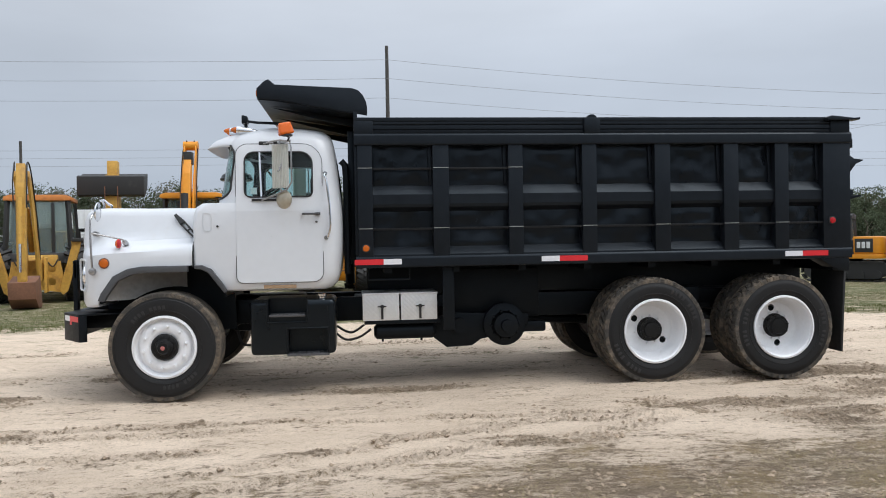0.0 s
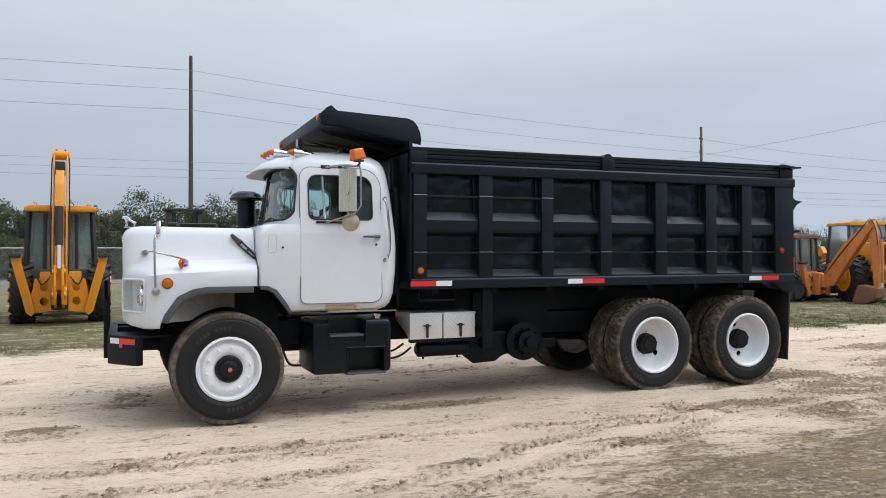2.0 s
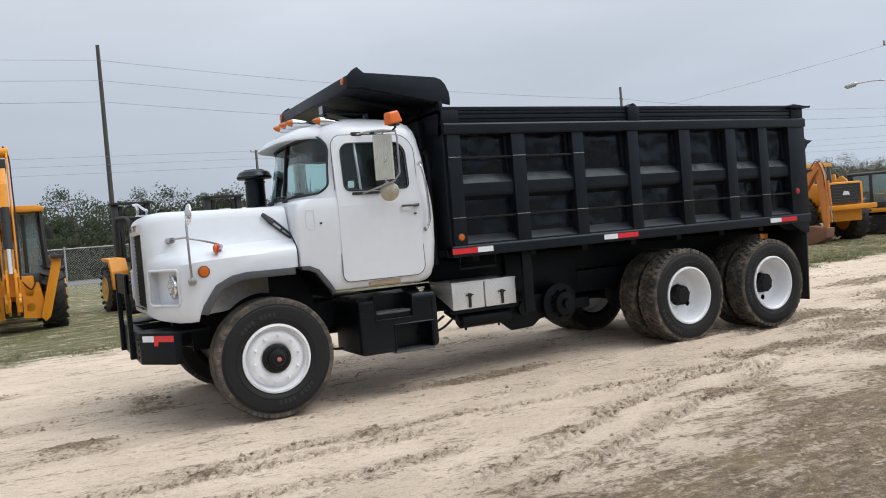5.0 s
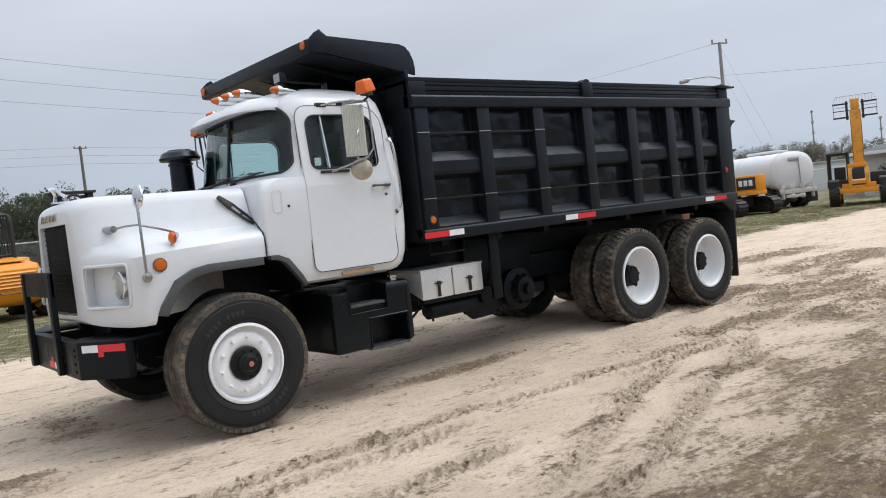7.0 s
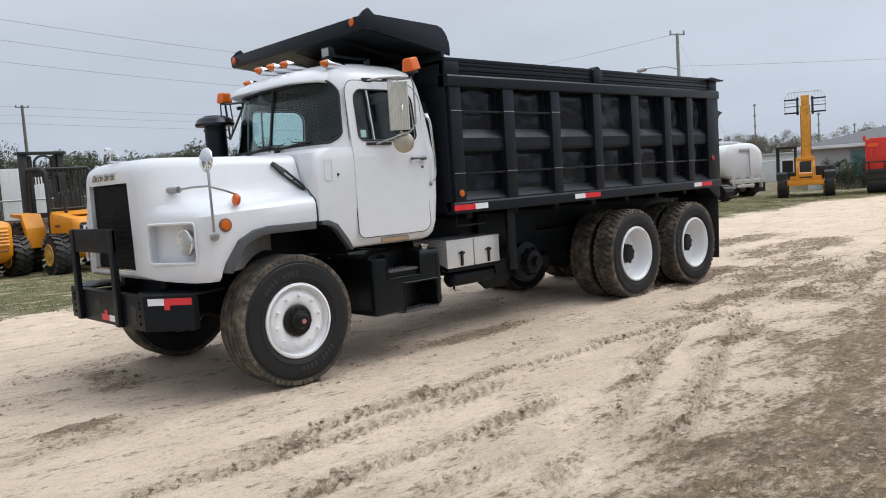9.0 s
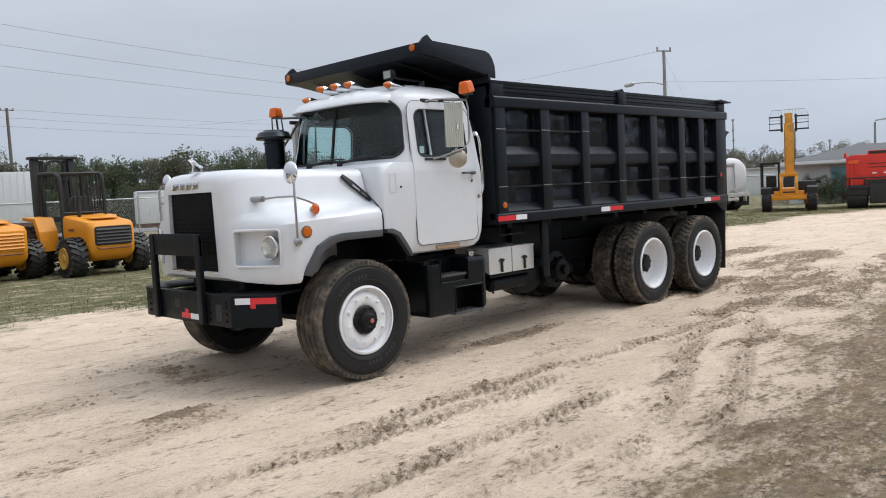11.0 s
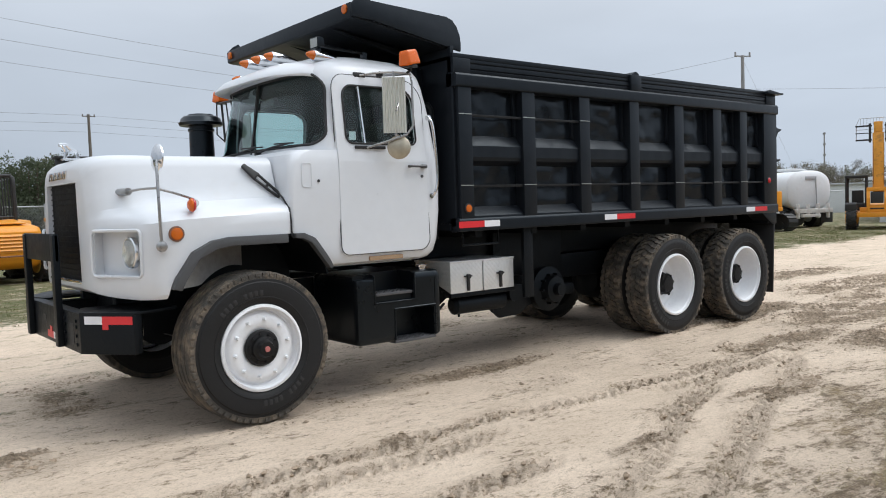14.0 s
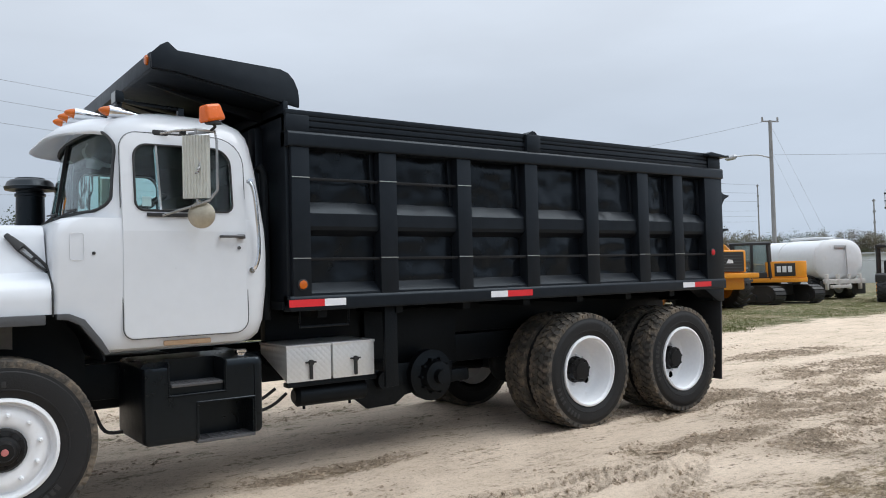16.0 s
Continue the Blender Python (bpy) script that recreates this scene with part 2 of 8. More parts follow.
WALL = material("white_painted_wall", (0.62, 0.64, 0.65), 0.8, vary=0.06, scale=2, dirt=(0.42, 0.42, 0.4), dirt_amount=0.1)
POSTER = material("blue_window_poster", (0.12, 0.32, 0.38), 0.3, vary=0.5, scale=4)


# ---- mesh helpers ----
def merge(bm, other, m=None):
    if m is not None:
        bmesh.ops.transform(other, matrix=m, verts=other.verts)
    mesh = bpy.data.meshes.new("temp")
    other.to_mesh(mesh)
    other.free()
    bm.from_mesh(mesh)
    bpy.data.meshes.remove(mesh)
    return bm


def box(bm, x0, x1, y0, y1, z0, z1, bevel=0.0, m=None, seg=2):
    t = bmesh.new()
    bmesh.ops.create_cube(t, size=1)
    bmesh.ops.transform(t, matrix=Matrix.Translation(((x0 + x1) / 2, (y0 + y1) / 2, (z0 + z1) / 2)) @ Matrix.Diagonal((abs(x1 - x0), abs(y1 - y0), abs(z1 - z0), 1)), verts=t.verts)
    if bevel:
        bmesh.ops.bevel(t, geom=list(t.edges), offset=bevel, segments=seg, affect="EDGES", profile=0.6)
    return merge(bm, t, m)


def prism(bm, pts, axis, a, b, bevel=0.0, m=None):
    """A flat outline, drawn out from a to b along an axis: x: (y, z), y: (x, z), z: (x, y)."""
    put = {"x": lambda p, c: (c, p[0], p[1]), "y": lambda p, c: (p[0], c, p[1]), "z": lambda p, c: (p[0], p[1], c)}[axis]
    t = bmesh.new()
    lo = [t.verts.new(put(p, a)) for p in pts]
    hi = [t.verts.new(put(p, b)) for p in pts]
    t.faces.new(lo)
    t.faces.new(hi)
    for i in range(len(pts)):
        j = (i + 1) % len(pts)
        t.faces.new((lo[i], lo[j], hi[j], hi[i]))
    bmesh.ops.recalc_face_normals(t, faces=t.faces)
    if bevel:
        bmesh.ops.bevel(t, geom=list(t.edges), offset=bevel, segments=2, affect="EDGES", profile=0.6)
    return merge(bm, t, m)


def basis(p0, p1):
    w = (Vector(p1) - Vector(p0)).normalized()
    u = w.orthogonal().normalized()
    return u, w.cross(u), w


def lathe(bm, prof, p0, p1, seg=24, cap=True):
    """Rings (distance from p0 towards p1, radius), joined."""
    u, v, w = basis(p0, p1)
    rings = []
    for d, r in prof:
        c = Vector(p0) + w * d
        if r < 1e-4:
            rings.append([bm.verts.new(c)])
        else:
            rings.append([bm.verts.new(c + (u * math.cos(k * math.tau / seg) + v * math.sin(k * math.tau / seg)) * r) for k in range(seg)])
    for a, b in zip(rings, rings[1:]):
        for k in range(seg):
            q = [a[k % len(a)], a[(k + 1) % len(a)], b[(k + 1) % len(b)], b[k % len(b)]]
            q = list(dict.fromkeys(q))
            if len(q) > 2:
                bm.faces.new(q)
    if cap:
        for ring in (rings[0], rings[-1]):
            if len(ring) > 2:
                bm.faces.new(ring)
    return bm


def rod(bm, p0, p1, r, r1=None, seg=12):
    d = (Vector(p1) - Vector(p0)).length
    return lathe(bm, [(0, r), (d, r if r1 is None else r1)], p0, p1, seg)


def tube(bm, pts, r, seg=8):
    """A bent round bar through the points."""
    pts = [Vector(p) for p in pts]
    rings, u = [], None
    for i, p in enumerate(pts):
        w = ((pts[min(i + 1, len(pts) - 1)] - pts[max(i - 1, 0)])).normalized()
        u = w.orthogonal().normalized() if u is None else (u - w * u.dot(w)).normalized()
        v = w.cross(u)
        rings.append([bm.verts.new(p + (u * math.cos(k * math.tau / seg) + v * math.sin(k * math.tau / seg)) * r) for k in range(seg)])
    for a, b in zip(rings, rings[1:]):
        for k in range(seg):
            bm.faces.new((a[k], a[(k + 1) % seg], b[(k + 1) % seg], b[k]))
    bm.faces.new(rings[0])
    bm.faces.new(rings[-1])
    return bm


def curve_points(pts, n=6):
    """Catmull-Rom points through pts."""
    p = [Vector(pts[0])] + [Vector(q) for q in pts] + [Vector(pts[-1])]
    out = []
    for i in range(1, len(p) - 2):
        for k in range(n):
            t = k / n
            a, b, c, d = p[i - 1], p[i], p[i + 1], p[i + 2]
            out.append(0.5 * ((2 * b) + (c - a) * t + (2 * a - 5 * b + 4 * c - d) * t * t + (3 * b - a - 3 * c + d) * t ** 3))
    return out + [Vector(pts[-1])]


def rounded(x0, x1, z0, z1, r, n=5):
    """The outline of a rectangle with round corners; r: one radius or four (from low-left, against the clock)."""
    r = [r] * 4 if isinstance(r, (int, float)) else r
    out = []
    for (cx, cz, a0), q in zip(((x0, z0, 180), (x1, z0, 270), (x1, z1, 0), (x0, z1, 90)), r):
        sx, sz = (1 if cx == x0 else -1), (1 if cz == z0 else -1)
        for k in range(n + 1):
            a = radians(a0 + 90 * k / n)
            out.append((cx + sx * q + q * math.cos(a), cz + sz * q + q * math.sin(a)))
    return out


def sheet(bm, outer, holes, put, thick):
    """A plate with holes; put maps (u, v) to a place; thick goes along the plate's normal."""
    t = bmesh.new()
    edges = []
    for loop in (outer, *holes):
        vs = [t.verts.new((p[0], p[1], 0)) for p in loop]
        edges += [t.edges.new((vs[i], vs[(i + 1) % len(vs)])) for i in range(len(vs))]
    bmesh.ops.triangle_fill(t, use_beauty=True, use_dissolve=False, edges=edges, normal=(0, 0, 1))
    for v in t.verts:
        v.co = put(v.co.x, v.co.y)
    bmesh.ops.recalc_face_normals(t, faces=t.faces)
    if isinstance(thick, tuple):
        far = bmesh.ops.extrude_face_region(t, geom=list(t.faces))["geom"]
        bmesh.ops.translate(t, vec=thick, verts=[v for v in far if isinstance(v, bmesh.types.BMVert)])
    elif thick:
        bmesh.ops.solidify(t, geom=list(t.faces) + list(t.edges) + list(t.verts), thickness=thick)
    return merge(bm, t)


def finish(name, bm, mat, sharp=35):
    bmesh.ops.remove_doubles(bm, verts=bm.verts, dist=1e-5)
    bmesh.ops.recalc_face_normals(bm, faces=bm.faces)
    for f in bm.faces:
        f.smooth = True
    for e in bm.edges:
        if len(e.link_faces) == 2 and e.calc_face_angle(0) > radians(sharp):
            e.smooth = False
    mesh = bpy.data.meshes.new(name)
    bm.to_mesh(mesh)
    bm.free()
    for k in (mat if isinstance(mat, (list, tuple)) else [mat]):
        mesh.materials.append(k)
    return mesh


def part(name, bm, mat, parent, label="", m=None, sharp=35):
    """One mesh object under a thing or a part. bm may also be a mesh that is shared."""
    ob = new(name, finish(name, bm, mat, sharp) if isinstance(bm, bmesh.types.BMesh) else bm)
    ob.parent = parent
    if m is not None:
        ob.matrix_basis = m
    return tagged(ob, label)


def thing(name, label, category, group="", kind=""):
    return tagged(new(name), label, category, group, kind)


def solid(name, bm, mat, label, category, group="", kind="", sharp=35):
    return tagged(new(name, finish(name, bm, mat, sharp)), label, category, group, kind)


def carve(ob, cutters):
    """Cut solids out of a mesh object for good."""
    for c in cutters:
        tool = new("cutter", finish("cutter", c, SEAM))
        mod = ob.modifiers.new("cut", "BOOLEAN")
        mod.operation, mod.object, mod.solver = "DIFFERENCE", tool, "EXACT"
        bpy.context.view_layer.update()
        mesh = bpy.data.meshes.new_from_object(ob.evaluated_get(bpy.context.evaluated_depsgraph_get()))
        ob.modifiers.clear()
        old, ob.data = ob.data, mesh
        bpy.data.meshes.remove(old)
        cut_mesh = tool.data
        bpy.data.objects.remove(tool)
        bpy.data.meshes.remove(cut_mesh)
    bm = bmesh.new()
    bm.from_mesh(ob.data)
    for e in bm.edges:
        e.smooth = not (len(e.link_faces) == 2 and e.calc_face_angle(0) > radians(32))
    for f in bm.faces:
        f.smooth = True
    bm.to_mesh(ob.data)
    bm.free()
    ob.data.name = ob.name


def beam(bm, p0, p1, w, h, w1=None, h1=None, up=(0, 0, 1), bevel=0.0):
    """A square bar from p0 to p1, w wide (sideways) and h high."""
    p0, p1 = Vector(p0), Vector(p1)
    d = (p1 - p0).normalized()
    s = d.cross(Vector(up))
    s = s.normalized() if s.length > 1e-4 else d.orthogonal().normalized()
    n = s.cross(d)
    w1, h1 = (w if w1 is None else w1), (h if h1 is None else h1)
    t = bmesh.new()
    vs = []
    for p, a, b in ((p0, w / 2, h / 2), (p1, w1 / 2, h1 / 2)):
        vs.append([t.verts.new(p + s * i * a + n * j * b) for i, j in ((-1, -1), (1, -1), (1, 1), (-1, 1))])
    t.faces.new(vs[0])
    t.faces.new(vs[1])
    for k in range(4):
        t.faces.new((vs[0][k], vs[0][(k + 1) % 4], vs[1][(k + 1) % 4], vs[1][k]))
    bmesh.ops.recalc_face_normals(t, faces=t.faces)
    if bevel:
        bmesh.ops.bevel(t, geom=list(t.edges), offset=bevel, segments=2, affect="EDGES", profile=0.6)
    return merge(bm, t)


# ---- ground ----
def lattice(ix, iy, seed):
    h = (ix.astype(np.int64) * 374761393 + iy.astype(np.int64) * 668265263 + seed * 1274126177) & 0xFFFFFFFF
    h = ((h ^ (h >> 13)) * 1274126177) & 0xFFFFFFFF
    return ((h ^ (h >> 16)) & 0xFFFF) / 65535.0


def field(x, y, scale, octaves=4, seed=0, rough=0.55):
    """Smooth noise from 0 to 1 (mean one half) at the places x, y."""
    out, amp, total = 0.0, 1.0, 0.0
    for k in range(octaves):
        u, v = x * scale + 17.3 * k + seed, y * scale - 9.1 * k
        iu, iv = np.floor(u), np.floor(v)
        fu, fv = u - iu, v - iv
        fu, fv = fu * fu * (3 - 2 * fu), fv * fv * (3 - 2 * fv)
        p, q = lattice(iu, iv, seed + k), lattice(iu + 1, iv, seed + k)
        r, t = lattice(iu, iv + 1, seed + k), lattice(iu + 1, iv + 1, seed + k)
        out = out + amp * ((p * (1 - fu) + q * fu) * (1 - fv) + (r * (1 - fu) + t * fu) * fv)
        total += amp
        amp *= rough
        scale *= 2.03
    return 0.5 + (out / total - 0.5) * 1.25


def step(v, lo, hi):
    k = np.clip((v - lo) / (hi - lo), 0, 1)
    return k * k * (3 - 2 * k)


# wheel tracks: ends, bend, half width, depth, how dark the turned-up soil is
TRACKS = (((-5.0, -2.0), (6.2, -2.35), -0.16, 0.10, 0.012, 0.42), ((-5.0, -2.3), (6.2, -2.62), -0.16, 0.09, 0.012, 0.40),
          ((-1.4, -4.5), (4.2, -2.3), -0.1, 0.11, 0.012, 0.38), ((-0.2, -4.5), (4.8, -2.6), -0.1, 0.10, 0.010, 0.32),
          ((4.0, -2.4), (14.0, -0.6), 0.2, 0.20, 0.042, 0.9), ((5.4, -3.3), (14.0, -2.0), 0.1, 0.22, 0.042, 0.9), ((5.6, -1.4), (14.0, 0.6), 0.1, 0.16, 0.036, 0.85),
          ((-6.0, -1.2), (8.0, -0.95), 0.05, 0.20, 0.016, 0.42), ((-6.0, 0.3), (8.0, 0.2), 0.0, 0.2, 0.016, 0.36), ((-6.0, 1.4), (9.0, 1.3), 0.0, 0.2, 0.018, 0.42),
          ((-6.0, 2.6), (14.0, 2.2), 0.2, 0.2, 0.014, 0.5), ((-4.2, -3.4), (1.0, -3.2), 0.05, 0.10, 0.010, 0.5), ((-4.6, -4.1), (0.4, -3.75), 0.05, 0.10, 0.010, 0.5))
# churned spots: x, y, half length, half width
SPOTS = ((-0.9, 0.55, 0.30, 0.6), (2.4, -0.98, 1.1, 0.20), (-1.6, -0.82, 0.32, 0.12), (0.4, -2.25, 0.16, 0.1), (-0.9, -2.45, 0.3, 0.1),
         (8.0, -1.9, 2.0, 0.85), (11.0, -0.6, 2.2, 0.8), (10.5, -2.6, 2.4, 0.5), (5.2, -2.35, 1.3, 0.3), (12.0, 1.0, 2.0, 0.5), (7.4, -0.9, 0.9, 0.4), (6.4, -2.9, 1.2, 0.35), (3.3, -3.3, 0.8, 0.22), (1.6, -3.4, 0.4, 0.12))


def churned(x, y):
    """Turned-up damp soil and the darker low bars of tread prints, 0 to 1, and the depth of the wheel tracks."""
    wob = 0.35 * (field(x, y, 0.9, 3, 40) - 0.5)
    soil, dip = 0.0 * x, 0.0 * x
    for (x0, y0), (x1, y1), bend, half, depth, dark in TRACKS:
        k = (x - x0) / (x1 - x0)
        d = np.abs(y + wob * 0.6 - (y0 + (y1 - y0) * k + bend * 4 * k * (1 - k)))
        on = step(k, -0.02, 0.06) * (1 - step(k, 0.92, 1.02)) * step(field(x, 0 * y + y0 * 3, 0.55, 3, 61), 0.30, 0.58)
        soil = np.maximum(soil, dark * on * np.exp(-(d / (half * 1.35)) ** 4))
        along = (x * math.cos(math.atan2(y1 - y0, x1 - x0)) + y * math.sin(math.atan2(y1 - y0, x1 - x0))) * 17.0 + 2.2 * d / half
        print_on = on * np.exp(-(d / (half * 1.1)) ** 4) * (half < 0.15)
        dip += 0.021 * print_on * np.sign(np.sin(along * math.tau * 0.5)) * (np.abs(d - half * 0.45) > 0.012)
        # the print's low bars are coloured darker than its raised ones
        soil = np.maximum(soil, (dark + 0.15) * print_on * (np.sin(along * math.tau * 0.5) < -0.1))
        dip += depth * on * (-np.exp(-(d / half) ** 4) + 0.8 * np.exp(-((d - half * 1.35) / (half * 0.35)) ** 2))
    for sx, sy, rx, ry in SPOTS:
        d = np.hypot((x - sx + wob) / rx, (y - sy + wob * 0.5) / ry)
        soil = np.maximum(soil, 1 - step(d, 0.45, 1.25))
    loose = step(field(x * 0.55, y * 1.5, 1.5, 5, 71, 0.62), 0.57, 0.72)
    soil = np.maximum(soil, 0.28 * loose)
    return soil * (0.35 + 0.65 * step(field(x * 0.6, y * 1.5, 3.0, 4, 83), 0.30, 0.58)), dip


def height(x, y):
    """The lie of the yard."""
    soil, dip = churned(x, y)
    fade = np.clip(np.minimum(np.minimum(x + 9.5, 17 - x), np.minimum(y + 9, 7 - y)), 0, 1)
    z = 0.03 * (field(x, y, 0.4, 3, 5) - 0.5) + 0.014 * (field(x, y, 2.4, 4, 6) - 0.5) + dip
    crumbs = np.abs(field(x, y * 1.3, 7.5, 3, 7, 0.65) - 0.5)
    z += (0.35 * soil + 0.65 * soil * soil) * (0.088 * (0.20 - crumbs)) + 0.006 * (field(x, y, 9.0, 2, 8) - 0.5)
    return (z - 0.010) * fade


def grass_edge(x):
    return np.interp(x, (-60, 3, 8, 11.5, 14, 20, 26, 30, 34, 60), (5.9, 5.9, 5.4, 4.9, 4.3, 4.5, 4.9, 3.4, 0.0, -3.0)) + 1.1 * (field(x, 0 * x, 0.6, 3, 3) - 0.5)


def near_grass(x, y):
    """How far the worn turf beside the lane has taken over, 0 to 1."""
    edge = np.interp(x, (-8, -3.5, -1.5, 0.8, 2.2, 3.9, 6.6, 14), (-7.6, -5.7, -4.75, -4.0, -3.9, -3.43, -2.85, -2.65)) + 1.5 * (field(x, y, 0.8, 4, 9, 0.6) - 0.5)
    return step(edge - y, -0.7, 0.9)


def spread(lo, hi, gap, reach):
    """Even gaps from lo to hi, then ever longer ones out to reach on both sides."""
    out, d, p = [], gap, 0.0
    while p < reach:
        d *= 1.22
        p += d
        out.append(p)
    return np.array([lo - q for q in reversed(out)] + list(np.arange(lo, hi + gap / 2, gap)) + [hi + q for q in out])


xs, ys = spread(-5.0, 13.0, 0.024, 2600.0), spread(-6.4, 2.4, 0.022, 2600.0)
gx, gy = np.meshgrid(xs, ys)
gz = height(gx, gy)
turfy = np.where(gy > -1.0, step((gy - grass_edge(gx)) / 0.7 + 0.5, 0, 1), near_grass(gx, gy))
turfy = np.where(gy < -14, 1.0, turfy)
soily = churned(gx, gy)[0]
nx, ny = len(xs), len(ys)
corner = (np.arange(ny - 1)[:, None] * nx + np.arange(nx - 1)[None, :]).ravel()
quads = np.stack((corner, corner + 1, corner + nx + 1, corner + nx), 1)
ground_mesh = bpy.data.meshes.new("ground")
ground_mesh.vertices.add(nx * ny)
ground_mesh.vertices.foreach_set("co", np.stack((gx, gy, gz), 2).ravel())
ground_mesh.loops.add(quads.size)
ground_mesh.loops.foreach_set("vertex_index", quads.ravel())
ground_mesh.polygons.add(len(quads))
ground_mesh.polygons.foreach_set("loop_start", np.arange(len(quads)) * 4)
ground_mesh.update(calc_edges=True)
ground_mesh.polygons.foreach_set("use_smooth", np.ones(len(quads), bool))
ground_mesh.attributes.new("turf", "FLOAT", "POINT").data.foreach_set("value", turfy.ravel())
ground_mesh.attributes.new("soil", "FLOAT", "POINT").data.foreach_set("value", soily.ravel())


def ground_material():
    m = bpy.data.materials.new("sandy_ground")
    m.use_nodes = True
    n, l = m.node_tree.nodes, m.node_tree.links
    b = n["Principled BSDF"]
    co = n.new("ShaderNodeTexCoord")

    def tex(scale, detail=6, rough=0.6, stretch=(1, 1, 1), turn=0.0):
        mp = n.new("ShaderNodeMapping")
        mp.inputs["Scale"].default_value = stretch
        mp.inputs["Rotation"].default_value = (0, 0, turn)
        l.new(co.outputs["Object"], mp.inputs["Vector"])
        t = n.new("ShaderNodeTexNoise")
        t.inputs["Scale"].default_value, t.inputs["Detail"].default_value, t.inputs["Roughness"].default_value = scale, detail, rough
        l.new(mp.outputs[0], t.inputs["Vector"])
        return t.outputs["Fac"]

    def rng(v, a, c, lo=0.0, hi=1.0):
        r = n.new("ShaderNodeMapRange")
        r.inputs["From Min"].default_value, r.inputs["From Max"].default_value = a, c
        r.inputs["To Min"].default_value, r.inputs["To Max"].default_value = lo, hi
        l.new(v, r.inputs["Value"])
        return r.outputs[0]

    def calc(op, a, c):
        q = n.new("ShaderNodeMath")
        q.operation = op
        for k, v in enumerate((a, c)):
            if isinstance(v, (int, float)):
                q.inputs[k].default_value = v
            else:
                l.new(v, q.inputs[k])
        return q.outputs[0]

    def mix(f, a, c):
        q = n.new("ShaderNodeMix")
        q.data_type = "RGBA"
        l.new(f, q.inputs["Factor"])
        for k, v in (("A", a), ("B", c)):
            if isinstance(v, tuple):
                q.inputs[k].default_value = (*v, 1)
            else:
                l.new(v, q.inputs[k])
        return q.outputs["Result"]

    turf, soil = n.new("ShaderNodeAttribute"), n.new("ShaderNodeAttribute")
    turf.attribute_name, soil.attribute_name = "turf", "soil"
    grit = tex(46, 6, 0.8)
    fine = tex(120, 4, 0.7)
    crumb = tex(16, 9, 0.85, (0.8, 1.25, 1), 0.1)
    lumps = tex(7.5, 7, 0.72, (0.6, 1.4, 1), 0.08)
    sand = mix(rng(tex(0.9, 6), 0.38, 0.62), (0.73, 0.597, 0.470), (0.62, 0.502, 0.388))
    # Grit tones also carry the clumps' shaded gaps and lit tops as colour.
    sand = mix(rng(lumps, 0.50, 0.64, 0, 0.28), sand, (0.42, 0.328, 0.24))
    sand = mix(rng(grit, 0.52, 0.62, 0, 0.5), sand, (0.34, 0.262, 0.188))
    sand = mix(rng(fine, 0.52, 0.62, 0, 0.4), sand, (0.29, 0.224, 0.162))
    sand = mix(rng(tex(2.6, 9, 0.75, (0.14, 2.2, 1), 0.06), 0.54, 0.66, 0, 0.24), sand, (0.36, 0.275, 0.195))
    sand = mix(rng(grit, 0.46, 0.38, 0, 0.4), sand, (0.72, 0.60, 0.47))
    flecks = calc("MULTIPLY", rng(crumb, 0.56, 0.60), rng(tex(2.0, 5, 0.6), 0.42, 0.56))
    sand = mix(calc("MULTIPLY", flecks, 0.40), sand, (0.19, 0.143, 0.10))
    dark = mix(rng(grit, 0.44, 0.58), (0.45, 0.345, 0.245), (0.225, 0.162, 0.108))
    dark = mix(rng(fine, 0.52, 0.60, 0, 0.6), dark, (0.095, 0.066, 0.043))
    turned = rng(calc("ADD", calc("MULTIPLY", soil.outputs["Fac"], 0.85), rng(crumb, 0.40, 0.60, -0.5, 0.5)), 0.36, 0.66, 0, 0.85)
    sand = mix(turned, sand, dark)
    grass = mix(rng(tex(1.3, 6), 0.35, 0.65), (0.084, 0.108, 0.033), (0.140, 0.140, 0.056))
    sep = n.new("ShaderNodeSeparateXYZ")
    l.new(co.outputs["Object"], sep.inputs[0])
    bare = calc("MULTIPLY", rng(tex(0.35, 5, 0.65), 0.46, 0.62, 0, 0.85), rng(sep.outputs["X"], 6.0, 18.0, 0.35, 1.0))
    grass = mix(bare, grass, (0.23, 0.185, 0.10))
    grass = mix(rng(tex(22, 6, 0.75), 0.40, 0.7), grass, (0.085, 0.085, 0.042))
    worn = mix(rng(lumps, 0.40, 0.58), (0.175, 0.127, 0.080), (0.40, 0.31, 0.222))
    worn = mix(rng(crumb, 0.49, 0.58, 0, 0.85), worn, (0.128, 0.090, 0.060))
    worn = mix(rng(fine, 0.50, 0.58, 0, 0.6), worn, (0.072, 0.054, 0.035))
    worn = mix(rng(tex(1.1, 5, 0.6), 0.50, 0.62, 0, 0.3), worn, (0.185, 0.155, 0.090))
    straw = calc("MULTIPLY", rng(tex(2.2, 6, 0.7), 0.50, 0.60), rng(tex(60, 6, 0.8), 0.46, 0.54))
    worn = mix(calc("MULTIPLY", straw, 0.7), worn, (0.30, 0.212, 0.10))
    turf_col = mix(rng(sep.outputs["Y"], -1.0, 1.0), worn, grass)
    cover = calc("ADD", turf.outputs["Fac"], calc("ADD", rng(tex(2.4, 9, 0.78, (0.6, 1.5, 1), 0.12), 0.38, 0.62, -0.6, 0.6), rng(crumb, 0.40, 0.60, -0.4, 0.4)))
    col = mix(rng(cover, 0.28, 0.88, 0, 0.95), sand, turf_col)
    l.new(col, b.inputs["Base Color"])
    b.inputs["Roughness"].default_value = 0.93
    b.inputs["Specular IOR Level"].default_value = 0.2
